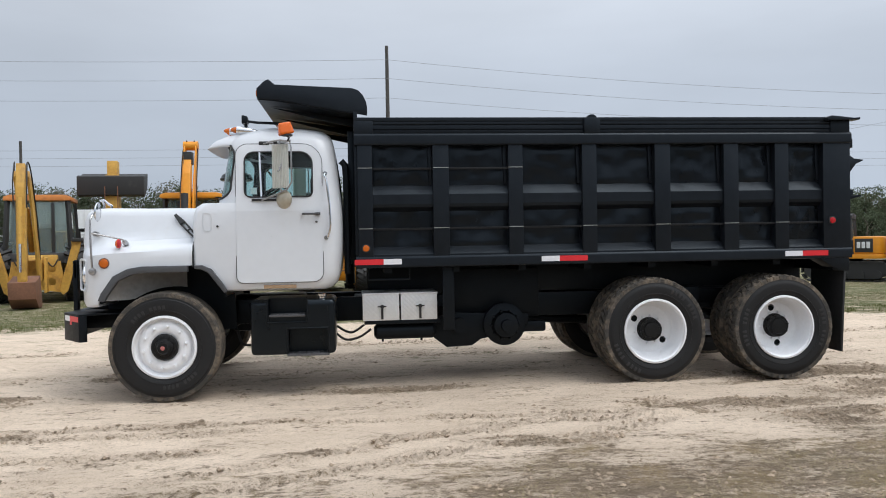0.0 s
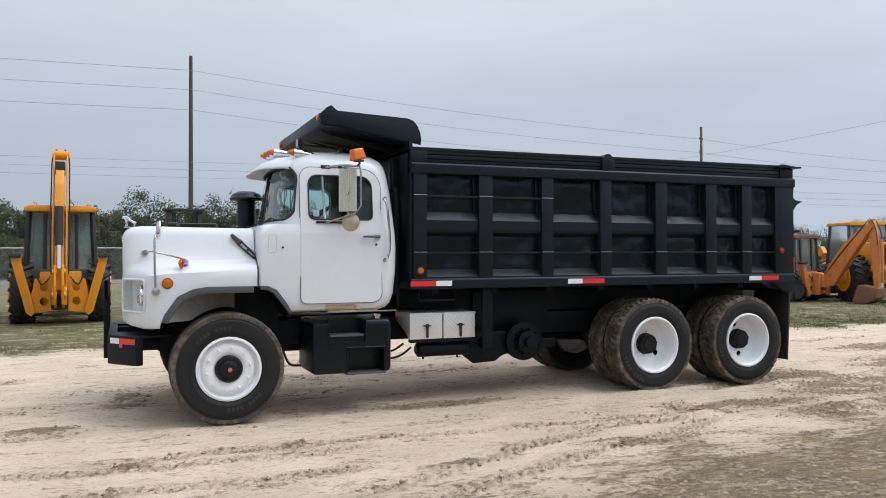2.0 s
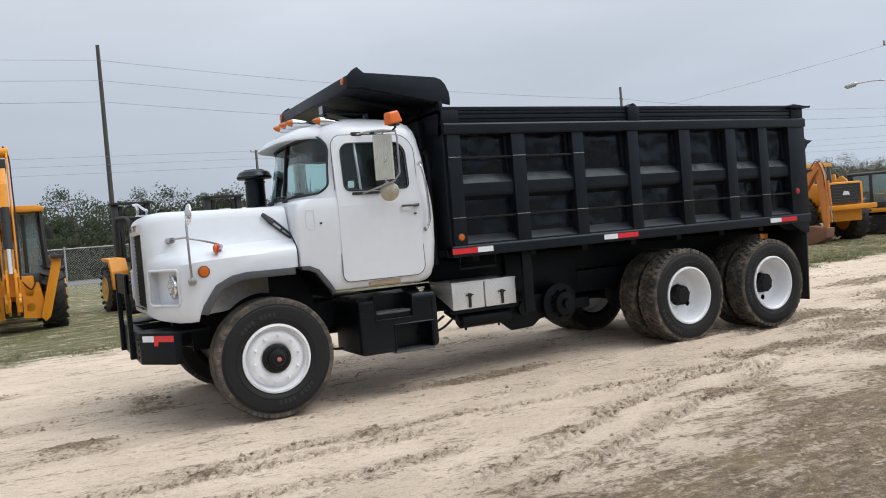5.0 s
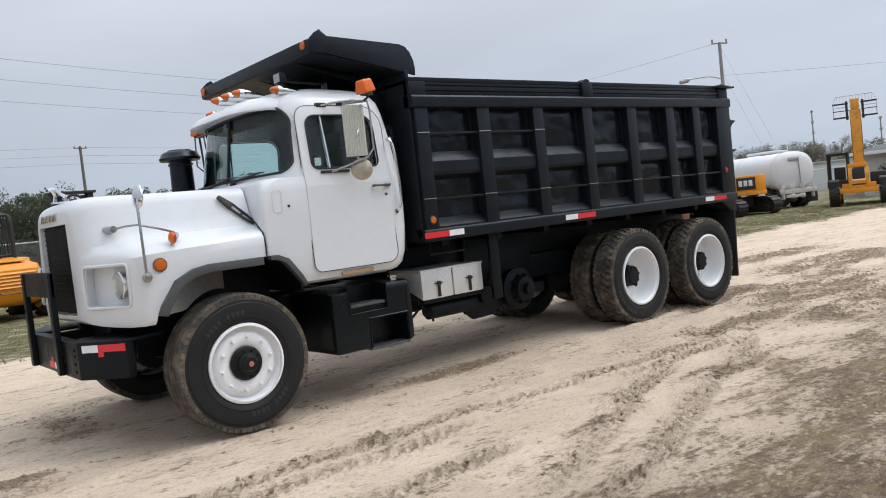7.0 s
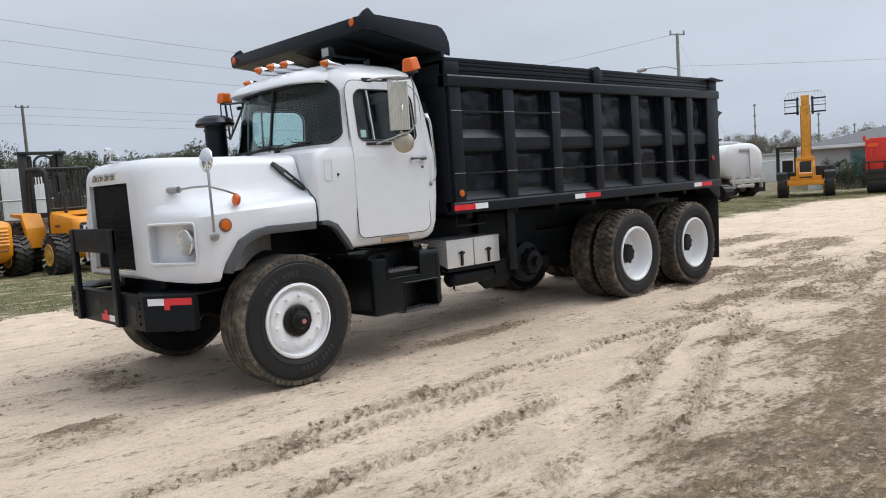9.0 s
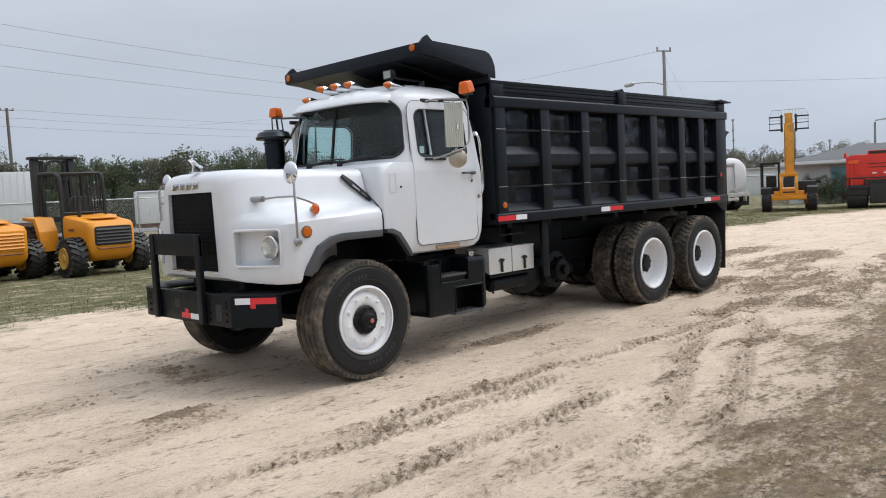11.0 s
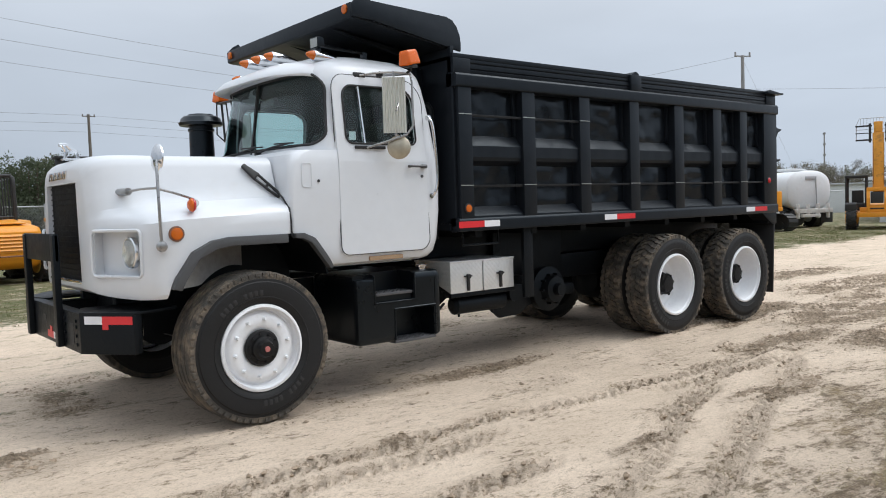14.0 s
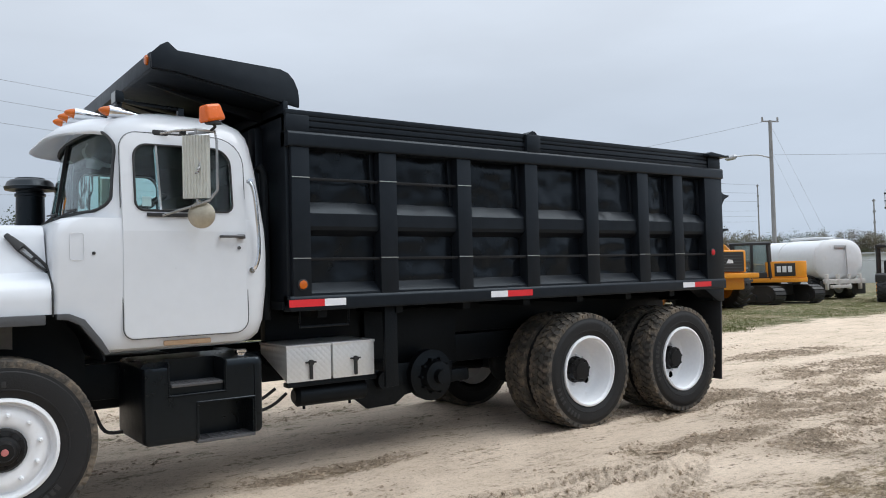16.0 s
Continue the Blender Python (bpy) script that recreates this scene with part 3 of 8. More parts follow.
    rugged = calc("ADD", calc("ADD", calc("MULTIPLY", soil.outputs["Fac"], 2.4), calc("MULTIPLY", turf.outputs["Fac"], 1.2)), 0.8)
    h = calc("ADD", calc("MULTIPLY", crumb, rugged), calc("MULTIPLY", grit, 0.6))
    bp = n.new("ShaderNodeBump")
    bp.inputs["Strength"].default_value, bp.inputs["Distance"].default_value = 1.0, 0.018
    l.new(h, bp.inputs["Height"])
    l.new(bp.outputs[0], b.inputs["Normal"])
    return m


ground_mesh.materials.append(ground_material())
ground = tagged(new("ground", ground_mesh), "pale sandy dirt yard with wheel tracks and patchy grass", "ground", kind="structure")


# ---- the dump truck: front axle at x = 0, tail towards +x, ground at z = 0 ----
truck = thing("dump_truck", "white-cabbed three-axle dump truck with black steel dump bed", "dump truck")

# frame and running gear
bm = bmesh.new()
for s in (-1, 1):
    box(bm, -0.75, 7.0, s * 0.43 - 0.045, s * 0.43 + 0.045, 0.66, 0.92, 0.008)
    box(bm, 2.0, 7.05, s * 0.40 - 0.05, s * 0.40 + 0.05, 0.94, 1.24, 0.008)
for x in (-0.6, 0.9, 1.9, 2.9, 4.2, 5.6, 6.9):
    box(bm, x - 0.05, x + 0.05, -0.39, 0.39, 0.68, 0.90, 0.005)
part("chassis_frame", bm, CHASSIS, truck, "black painted ladder frame")

bm = bmesh.new()
box(bm, -0.62, 0.55, -0.36, 0.36, 0.62, 1.30, 0.05)
box(bm, 0.5, 1.3, -0.24, 0.24, 0.55, 0.95, 0.05)
lathe(bm, [(0, 0.05), (3.3, 0.05)], (1.3, 0, 0.72), (4.6, 0, 0.55), 10)
part("engine", bm, CHASSIS, truck)

for x in (0.0, 4.985, 6.41):
    bm = bmesh.new()
    if x == 0:
        rod(bm, (x, -0.95, 0.50), (x, 0.95, 0.50), 0.06)
        for s in (-1, 1):
            tube(bm, [(x - 0.62, s * 0.43, 0.72), (x - 0.3, s * 0.43, 0.6), (x, s * 0.43, 0.56), (x + 0.35, s * 0.43, 0.6), (x + 0.7, s * 0.43, 0.72)], 0.045, 6)
            rod(bm, (x, s * 0.88, 0.515), (x, s * 0.80, 0.515), 0.2, None, 20)
    else:
        rod(bm, (x, -1.0, 0.52), (x, 1.0, 0.52), 0.085)
        lathe(bm, [(0, 0.08), (0.08, 0.2), (0.2, 0.24), (0.32, 0.2), (0.42, 0.08)], (x - 0.2, 0, 0.54), (x + 0.2, 0, 0.54), 16)
        for s in (-1, 1):
            rod(bm, (x, s * 0.98, 0.52), (x, s * 0.80, 0.52), 0.21, None, 20)
            box(bm, x - 0.12, x + 0.12, s * 0.43 - 0.08, s * 0.43 + 0.08, 0.5, 0.72, 0.02)
    part("axle", bm, CHASSIS, truck)
for s in (-1, 1):
    bm = bmesh.new()
    tube(bm, [(4.85, s * 0.5, 0.62), (5.2, s * 0.5, 0.72), (5.6, s * 0.5, 0.78), (6.0, s * 0.5, 0.72), (6.36, s * 0.5, 0.62)], 0.055, 6)
    box(bm, 5.45, 5.75, s * 0.5 - 0.1, s * 0.5 + 0.1, 0.66, 0.95, 0.02)
    part("leaf_spring", bm, CHASSIS, truck)


# wheels
def tyre_mesh(radius, rim, w, lugs):
    bm = bmesh.new()
    h = w / 2
    side = [(-h * 0.80, rim), (-h * 0.95, rim + 0.02), (-h * 1.02, rim + 0.06), (-h * 1.045, rim + 0.062), (-h * 1.047, rim + 0.069), (-h * 1.03, rim + 0.071), (-h * 1.06, (radius + rim) / 2 + 0.01), (-h * 1.03, radius - 0.075),
            (-h * 0.985, radius - 0.068), (-h * 0.975, radius - 0.05), (-h * 0.93, radius - 0.018), (-h * 0.88, radius - 0.006)]
    crown = []
    if lugs:
        crown = [(-h * 0.80, radius - 0.012), (h * 0.80, radius - 0.012)]
    else:
        for g in (-0.58, -0.2, 0.2, 0.58):
            crown += [(h * (g - 0.05), radius), (h * (g - 0.035), radius - 0.014), (h * (g + 0.035), radius - 0.014), (h * (g + 0.05), radius)]
    prof = side + crown + [(-d, r) for d, r in reversed(side)]
    seg = 56
    lathe(bm, [(d + h, r) for d, r in prof], (0, -h, 0), (0, h, 0), seg, cap=False)
    for f in bm.faces:
        c = f.calc_center_median()
        f.material_index = 1 if math.hypot(c.x, c.z) > radius - 0.05 else 0
    body = finish("tyre", bm, [RUBBER, TREAD], 40)
    bm = bmesh.new()
    count = 46 if lugs else 60
    for k in range(count):
        a = (k + 0.5) * math.tau / count
        if lugs:
            spans = ((-1.0, -0.50, 0.021, 0.0), (-0.44, -0.02, 0.027, 0.5), (0.02, 0.44, 0.027, 0.3), (0.50, 1.0, 0.021, 0.8))
        else:
            spans = ((-0.99, -0.66, 0.019, 0.0), (0.66, 0.99, 0.019, 0.5))
        for s0, s1, half, shift in spans:
            aa = a + shift * math.tau / count
            r0, r1 = radius - 0.04, radius + (0.004 if lugs else 0.002)
            vs = []
            skew = (0.003 if abs(s0) > 0.45 or abs(s1) > 0.45 else 0.014) * (1 if s0 < 0 else -1)
            for s in (s0, s1):
                for rr in (r0, r1):
                    for side_ in (-1, 1):
                        t = aa + (side_ * half + skew * (1 if s == s0 else -1)) / radius
                        rq = rr - (0.016 if abs(s) > 0.9 and rr == r1 else 0)
                        vs.append(bm.verts.new((math.cos(t) * rq, s * h, math.sin(t) * rq)))
            for q in ((0, 1, 3, 2), (4, 6, 7, 5), (2, 3, 7, 6), (0, 2, 6, 4), (1, 5, 7, 3)):
                bm.faces.new([vs[i] for i in q])
    return body, finish("tread", bm, TREAD, 40)


def disc_with_holes(bm, y, r_in, r_out, holes, thick):
    put = lambda u, v: (u, y, v)
    ring = lambda r, n, cx=0, cz=0: [(cx + r * math.cos(k * math.tau / n), cz + r * math.sin(k * math.tau / n)) for k in range(n)]
    sheet(bm, ring(r_out, 40), [ring(r_in, 24)] + [ring(q, 14, rr * math.cos(a), rr * math.sin(a)) for a, rr, q in holes], put, thick)


FRONT_TYRE, REAR_TYRE = tyre_mesh(0.541, 0.295, 0.345, False), tyre_mesh(0.558, 0.328, 0.275, True)


def front_rim():
    bm = bmesh.new()
    lathe(bm, [(0.0, 0.290), (0.006, 0.308), (0.016, 0.312), (0.022, 0.300), (0.030, 0.284), (0.062, 0.272), (0.066, 0.262), (0.05, 0.252),
               (0.034, 0.235), (0.028, 0.20), (0.030, 0.165), (0.045, 0.13), (0.06, 0.115)], (0, -0.178, 0), (0, 0, 0), 48, cap=False)
    lathe(bm, [(0.016, 0.312), (0.30, 0.296)], (0, -0.178, 0), (0, 0.2, 0), 48, cap=False)
    return finish("wheel", bm, RIM)


def front_hub():
    bm = bmesh.new()
    lathe(bm, [(0.0, 0.128), (0.012, 0.132), (0.018, 0.124), (0.03, 0.118), (0.036, 0.09), (0.058, 0.084), (0.064, 0.066), (0.10, 0.05), (0.102, 0.0)], (0, -0.138, 0), (0, -0.3, 0), 28)
    return finish("hub", bm, HUB)


def hub_bolt(radius, y0, y1, size):
    bm = bmesh.new()
    rod(bm, (radius, y0, 0), (radius, y1, 0), size, None, 6)
    return finish("hub_bolt", bm, HUB)


def nuts(radius, y0, y1, count, size):
    bm = bmesh.new()
    p = (radius, y0, 0)
    lathe(bm, [(0, size * 1.35), (0.008, size * 1.3), (0.009, size), (abs(y1 - y0) * 0.8, size), (abs(y1 - y0), size * 0.7)], p, (p[0], y1, p[2]), 6)
    return finish("wheel_nut", bm, RIM), count


def cap_mesh():
    bm = bmesh.new()
    lathe(bm, [(0, 0.021), (0.006, 0.019), (0.008, 0.0)], (0, -0.240, 0), (0, -0.3, 0), 16)
    return finish("hub_plug", bm, PINK)


def rear_rim():
    bm = bmesh.new()
    lathe(bm, [(0.0, 0.320), (0.004, 0.336), (0.012, 0.341), (0.020, 0.334), (0.026, 0.318), (0.034, 0.308), (0.12, 0.300), (0.185, 0.290), (0.215, 0.272), (0.226, 0.248)], (0, -0.146, 0), (0, 0.2, 0), 56, cap=False)
    disc_with_holes(bm, 0.082, 0.10, 0.250, [(0.75, 0.195, 0.036), (0.75 + math.pi, 0.195, 0.036)], 0.01)
    lathe(bm, [(0, 0.341), (0.26, 0.33)], (0, -0.134, 0), (0, 0.2, 0), 56, cap=False)
    return finish("wheel", bm, RIM)


def rear_hub():
    bm = bmesh.new()
    lathe(bm, [(0.0, 0.128), (0.018, 0.130), (0.026, 0.112), (0.075, 0.100), (0.080, 0.116), (0.096, 0.116), (0.10, 0.088), (0.118, 0.080), (0.122, 0.05), (0.123, 0.0)], (0, 0.082, 0), (0, -0.3, 0), 24)
    return finish("hub", bm, HUB)


def inner_rim():
    bm = bmesh.new()
    lathe(bm, [(0.0, 0.304), (0.02, 0.284), (0.14, 0.27), (0.24, 0.284), (0.262, 0.304)], (0, -0.13, 0), (0, 0.2, 0), 40, cap=False)
    disc_with_holes(bm, -0.05, 0.12, 0.275, [], 0.01)
    return finish("wheel", bm, RIM)


F_RIM, F_HUB, F_NUTS, F_CAP = front_rim(), front_hub(), nuts(0.205, -0.148, -0.178, 10, 0.013), cap_mesh()
R_RIM, R_HUB, R_NUTS, I_RIM = rear_rim(), rear_hub(), nuts(0.150, 0.082, 0.052, 10, 0.012), inner_rim()

F_BOLTS = ((hub_bolt(0.104, -0.15, -0.185, 0.009), 10),)
R_BOLTS = ((hub_bolt(0.100, 0.02, -0.028, 0.015), 8), (hub_bolt(0.112, 0.075, 0.035, 0.013), 8))



def wall_marks(radius, y):
    """Raised plain bars where the tyre wall is lettered."""
    bm = bmesh.new()
    for start in (0.6, 0.6 + math.pi):
        for k in range(9):
            if k == 4:
                continue
            t = bmesh.new()
            box(t, radius - 0.022, radius + 0.022, y - 0.0015, y + 0.004, -0.013, 0.013, 0.002)
            merge(bm, t, Matrix.Rotation(start + k * 0.105, 4, "Y"))
    return finish("lettering", bm, WALLMARK)


F_MARKS, R_MARKS = wall_marks(0.395, -0.180), wall_marks(0.450, -0.1445)


def put_wheel(x, y, z, side, spin, front=True, inner=False):
    """side -1 is the driver's side, whose outer face looks to -y."""
    m = pose(x, y, z, 0, 0, 0 if side < 0 else 180) @ pose(0, 0, 0, 0, spin, 0)
    w = part("wheel", F_RIM if front else I_RIM if inner else R_RIM, None, truck, "white painted disc wheel", m)
    part("tyre", (FRONT_TYRE if front else REAR_TYRE)[0], None, w, "black rubber tyre")
    if not inner:
        tagged(part("lettering", F_MARKS if front else R_MARKS, None, w, "plain raised bars"), kind="stuff")
    tagged(part("tread", (FRONT_TYRE if front else REAR_TYRE)[1], None, w, "dusty worn tread blocks"), kind="stuff")
    if not inner:
        part("hub", F_HUB if front else R_HUB, None, w, "black painted hub")
        for bolt, count in F_BOLTS if front else R_BOLTS:
            for k in range(count):
                part("hub_bolt", bolt, None, w, "", pose(0, 0, 0, 0, k * 360 / count, 0))
        nut, count = F_NUTS if front else R_NUTS
        for k in range(count):
            part("wheel_nut", nut, None, w, "", pose(0, 0, 0, 0, (k + 0.5) * 360 / count, 0))
    if front:
        part("hub_plug", F_CAP, None, w, "red hub plug")


for side in (-1, 1):
    put_wheel(0.0, side * 1.083, 0.530, side, 8 if side < 0 else 40)
    for x, spin in ((4.985, 80), (6.41, -57)):
        put_wheel(x, side * 1.085, 0.534, side, spin, False)
        put_wheel(x, side * 0.735, 0.534, side, spin + 33, False, True)

# ---- cab ----


def ring_outline(xf, xr, hw, rf, rr, bow=0.0, n=6):
    """A cab section from above: front at xf, back at xr, half width hw, corner radii, front bowed forward."""
    pts = []
    for cx, cy, r, a0 in ((xf + rf, -hw + rf, rf, 270), (xf + rf, hw - rf, rf, 180), (xr - rr, hw - rr, rr, 90), (xr - rr, -hw + rr, rr, 0)):
        for k in range(n + 1):
            a = radians(a0 - 90 * k / n)
            pts.append((cx + r * math.cos(a), cy + r * math.sin(a)))
        if a0 == 270 and bow:
            y0, y1 = -hw + rf, hw - rf
            pts += [(xf - bow * (1 - ((2 * k / 10) - 1) ** 2), y0 + (y1 - y0) * k / 10) for k in range(1, 10)]
        elif a0 == 270:
            pts += [(xf, -hw + rf + (2 * hw - 2 * rf) * k / 10) for k in range(1, 10)]
    return pts


def loft(bm, rings):
    """rings: lists of points of equal count; capped at both ends."""
    vs = [[bm.verts.new(p) for p in r] for r in rings]
    n = len(vs[0])
    for a, b in zip(vs, vs[1:]):
        for k in range(n):
            bm.faces.new((a[k], a[(k + 1) % n], b[(k + 1) % n], b[k]))
    bm.faces.new(vs[0])
    bm.faces.new(vs[-1])
    return bm


CAB_Y = -0.26  # the cab stands off-centre, towards the driver's side


def at_z(outline, z):
    return [(x, y + CAB_Y, z) for x, y in outline]


CAB_LEVELS = ((1.055, 0.30, 1.58, 0.870, 0.03, 0.14), (1.075, 0.29, 1.635, 0.915, 0.03, 0.16), (1.12, 0.285, 1.685, 0.938, 0.03, 0.17), (1.22, 0.285, 1.72, 0.948, 0.03, 0.17), (1.45, 0.285, 1.745, 0.954, 0.035, 0.17), (1.70, 0.285, 1.75, 0.956, 0.04, 0.17), (1.83, 0.29, 1.745, 0.952, 0.06, 0.17), (1.90, 0.31, 1.74, 0.945, 0.10, 0.17), (1.935, 0.36, 1.737, 0.937, 0.14, 0.17))
TOP_LEVELS = ((1.935, 0.50, 1.737, 0.937, 0.26, 0.17), (2.10, 0.525, 1.72, 0.918, 0.26, 0.17), (2.30, 0.555, 1.70, 0.890, 0.26, 0.17), (2.48, 0.585, 1.675, 0.862, 0.26, 0.18), (2.56, 0.60, 1.66, 0.845, 0.26, 0.2), (2.625, 0.64, 1.63, 0.810, 0.28, 0.22), (2.680, 0.72, 1.57, 0.730, 0.30, 0.25), (2.722, 0.82, 1.45, 0.580, 0.3, 0.3), (2.742, 0.95, 1.30, 0.340, 0.15, 0.15))


def cab_front(y, z):
    """The x of the cab's front skin above the cowl."""
    for lo, hi in zip(TOP_LEVELS, TOP_LEVELS[1:]):
        if z <= hi[0]:
            break
    f = max(0.0, (z - lo[0]) / (hi[0] - lo[0]))
    xf, hw, rf = (lo[k] + (hi[k] - lo[k]) * f for k in (1, 3, 4))
    q = hw - rf
    y -= CAB_Y
    if abs(y) <= q:
        return xf - 0.05 * (1 - (y / q) ** 2)
    return xf + rf - math.sqrt(max(0.0, rf * rf - (abs(y) - q) ** 2))


def screen_outline(grow=0.0):
    """The windscreen's edge, as (y, z)."""
    pts = rounded(-0.905 - grow, 0.905 + grow, 1.98 - grow, 2.545 + grow, [0.10, 0.10, 0.15, 0.15], 6)
    return [(CAB_Y + y * (1 - 0.095 * (z - 1.985) / 0.51), z) for y, z in pts]


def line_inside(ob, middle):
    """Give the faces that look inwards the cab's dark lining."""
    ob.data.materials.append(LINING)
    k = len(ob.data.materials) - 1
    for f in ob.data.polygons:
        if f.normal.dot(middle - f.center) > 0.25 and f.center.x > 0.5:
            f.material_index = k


ARCH = [(-0.70, 0.5), (-0.62, 0.98), (-0.585, 1.07), (-0.47, 1.235), (-0.33, 1.305), (-0.20, 1.325), (0.24, 1.325), (0.36, 1.325), (0.45, 1.29), (0.55, 1.16), (0.60, 1.02), (0.62, 0.5)]

bm = bmesh.new()
loft(bm, [at_z(ring_outline(xf, xr, hw, rf, rr), z) for z, xf, xr, hw, rf, rr in CAB_LEVELS])
cab_body = part("cab_body", bm, WHITE, truck, "white painted steel cab body with rounded corners")
cuts = []
for s in (-1, 1):
    c = bmesh.new()
    prism(c, ARCH, "y", s * 0.55, s * 1.5)
    cuts.append(c)
c = bmesh.new()
box(c, 0.62, 1.66, -1.13, 0.61, 1.16, 2.2)
cuts.append(c)
carve(cab_body, cuts)
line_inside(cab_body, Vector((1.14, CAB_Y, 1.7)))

# upper cab with its window openings
bm = bmesh.new()
loft(bm, [at_z(ring_outline(xf, xr, hw, rf, rr, 0.05), z) for z, xf, xr, hw, rf, rr in TOP_LEVELS])
cab_top = part("cab_roof", bm, WHITE, truck, "white cab roof and pillars")
cuts = []
c = bmesh.new()
loft(c, [at_z(ring_outline(xf + 0.05, xr - 0.045, hw - 0.045, rf, rr, 0.05), z) for z, xf, xr, hw, rf, rr in
         ((1.90, 0.50, 1.737, 0.937, 0.26, 0.17), (2.30, 0.555, 1.70, 0.890, 0.26, 0.17), (2.52, 0.588, 1.672, 0.855, 0.26, 0.18), (2.61, 0.72, 1.55, 0.74, 0.28, 0.22))])
cuts.append(c)
SIDE_WINDOW = rounded(0.785, 1.465, 1.985, 2.445, [0.06, 0.05, 0.12, 0.09])
for s in (-1, 1):
    c = bmesh.new()
    prism(c, SIDE_WINDOW, "y", CAB_Y + s * 0.74, CAB_Y + s * 1.14)
    cuts.append(c)
c = bmesh.new()
prism(c, screen_outline(), "x", 0.2, 0.735)
cuts.append(c)
c = bmesh.new()
prism(c, rounded(CAB_Y - 0.55, CAB_Y + 0.55, 2.02, 2.42, 0.08), "x", 1.4, 1.9)
cuts.append(c)
carve(cab_top, cuts)
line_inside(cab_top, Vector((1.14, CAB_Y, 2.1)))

# sun visor lip over the windscreen
bm = bmesh.new()
lip = []
for k in range(29):
    y = CAB_Y - 0.825 + 1.65 * k / 28
    q = abs(y - CAB_Y) / 0.825
    back = 0.66 + 0.16 * q ** 5
    fwd = 0.345 + 0.455 * q ** 5
    zf = 2.522 + 0.01 * q ** 3
    zb = 2.675 - 0.085 * q ** 3
    sink = max(0.0, (q - 0.82) / 0.18) ** 2
    lip.append([(px + 0.14 * sink, py, pz - 0.05 * sink) for px, py, pz in [(back + 0.10, y, zb + 0.03 - 0.07 * q ** 4), (0.6 * back + 0.4 * fwd + 0.02, y, 0.55 * zb + 0.45 * zf + 0.055 - 0.06 * q ** 6), (0.25 * back + 0.75 * fwd, y, 0.2 * zb + 0.8 * zf + 0.052 - 0.045 * q ** 6), (fwd, y, zf + 0.018), (fwd - 0.006, y, zf), (fwd + 0.014, y, zf - 0.010), (0.5 * (back + fwd) + 0.05, y, 0.5 * (zb + zf) - 0.01), (back + 0.10, y, zb - 0.06)]])
loft(bm, lip)
part("sun_visor", bm, WHITE, truck, "white moulded visor over the windscreen", sharp=50)


def pane(name, bm, parent, label):
    ob = part(name, bm, GLASS, parent, label)
    ob.visible_shadow = False
    return ob


# windscreen, in two curved halves with a centre bar
for y0, y1 in ((-0.915, -0.010), (0.010, 0.915)):
    bm = bmesh.new()
    grid = []
    for z in (1.96, 2.15, 2.33, 2.56):
        wide = 1 - 0.095 * (z - 1.985) / 0.51
        row = []
        for k in range(17):
            y = CAB_Y + (y0 + (y1 - y0) * k / 16) * wide
            row.append(bm.verts.new((cab_front(y, z) + 0.018, y, z)))
        grid.append(row)
    for a, b in zip(grid, grid[1:]):
        for k in range(16):
            bm.faces.new((a[k], a[k + 1], b[k + 1], b[k]))
    far = bmesh.ops.extrude_face_region(bm, geom=list(bm.faces))["geom"]
    bmesh.ops.translate(bm, vec=(0.006, 0, 0), verts=[v for v in far if isinstance(v, bmesh.types.BMVert)])
    pane("windscreen", bm, truck, "teal-tinted curved windscreen half")
bm = bmesh.new()
beam(bm, (0.462, CAB_Y, 1.96), (0.550, CAB_Y, 2.535), 0.024, 0.02)
part("windscreen_bar", bm, SEAM, truck)
bm = bmesh.new()
loop = screen_outline(-0.004)
fine = []
for i in range(len(loop)):
    (ya, za), (yb, zb) = loop[i], loop[(i + 1) % len(loop)]
    steps = max(1, int(math.hypot(yb - ya, zb - za) / 0.06))
    for k in range(steps):
        y, z = ya + (yb - ya) * k / steps, za + (zb - za) * k / steps
        fine.append((cab_front(y, z) - 0.002, y, z))
tube(bm, fine + fine[:1], 0.011, 6)
part("windscreen_seal", bm, SEAM, truck, "black rubber windscreen seal")

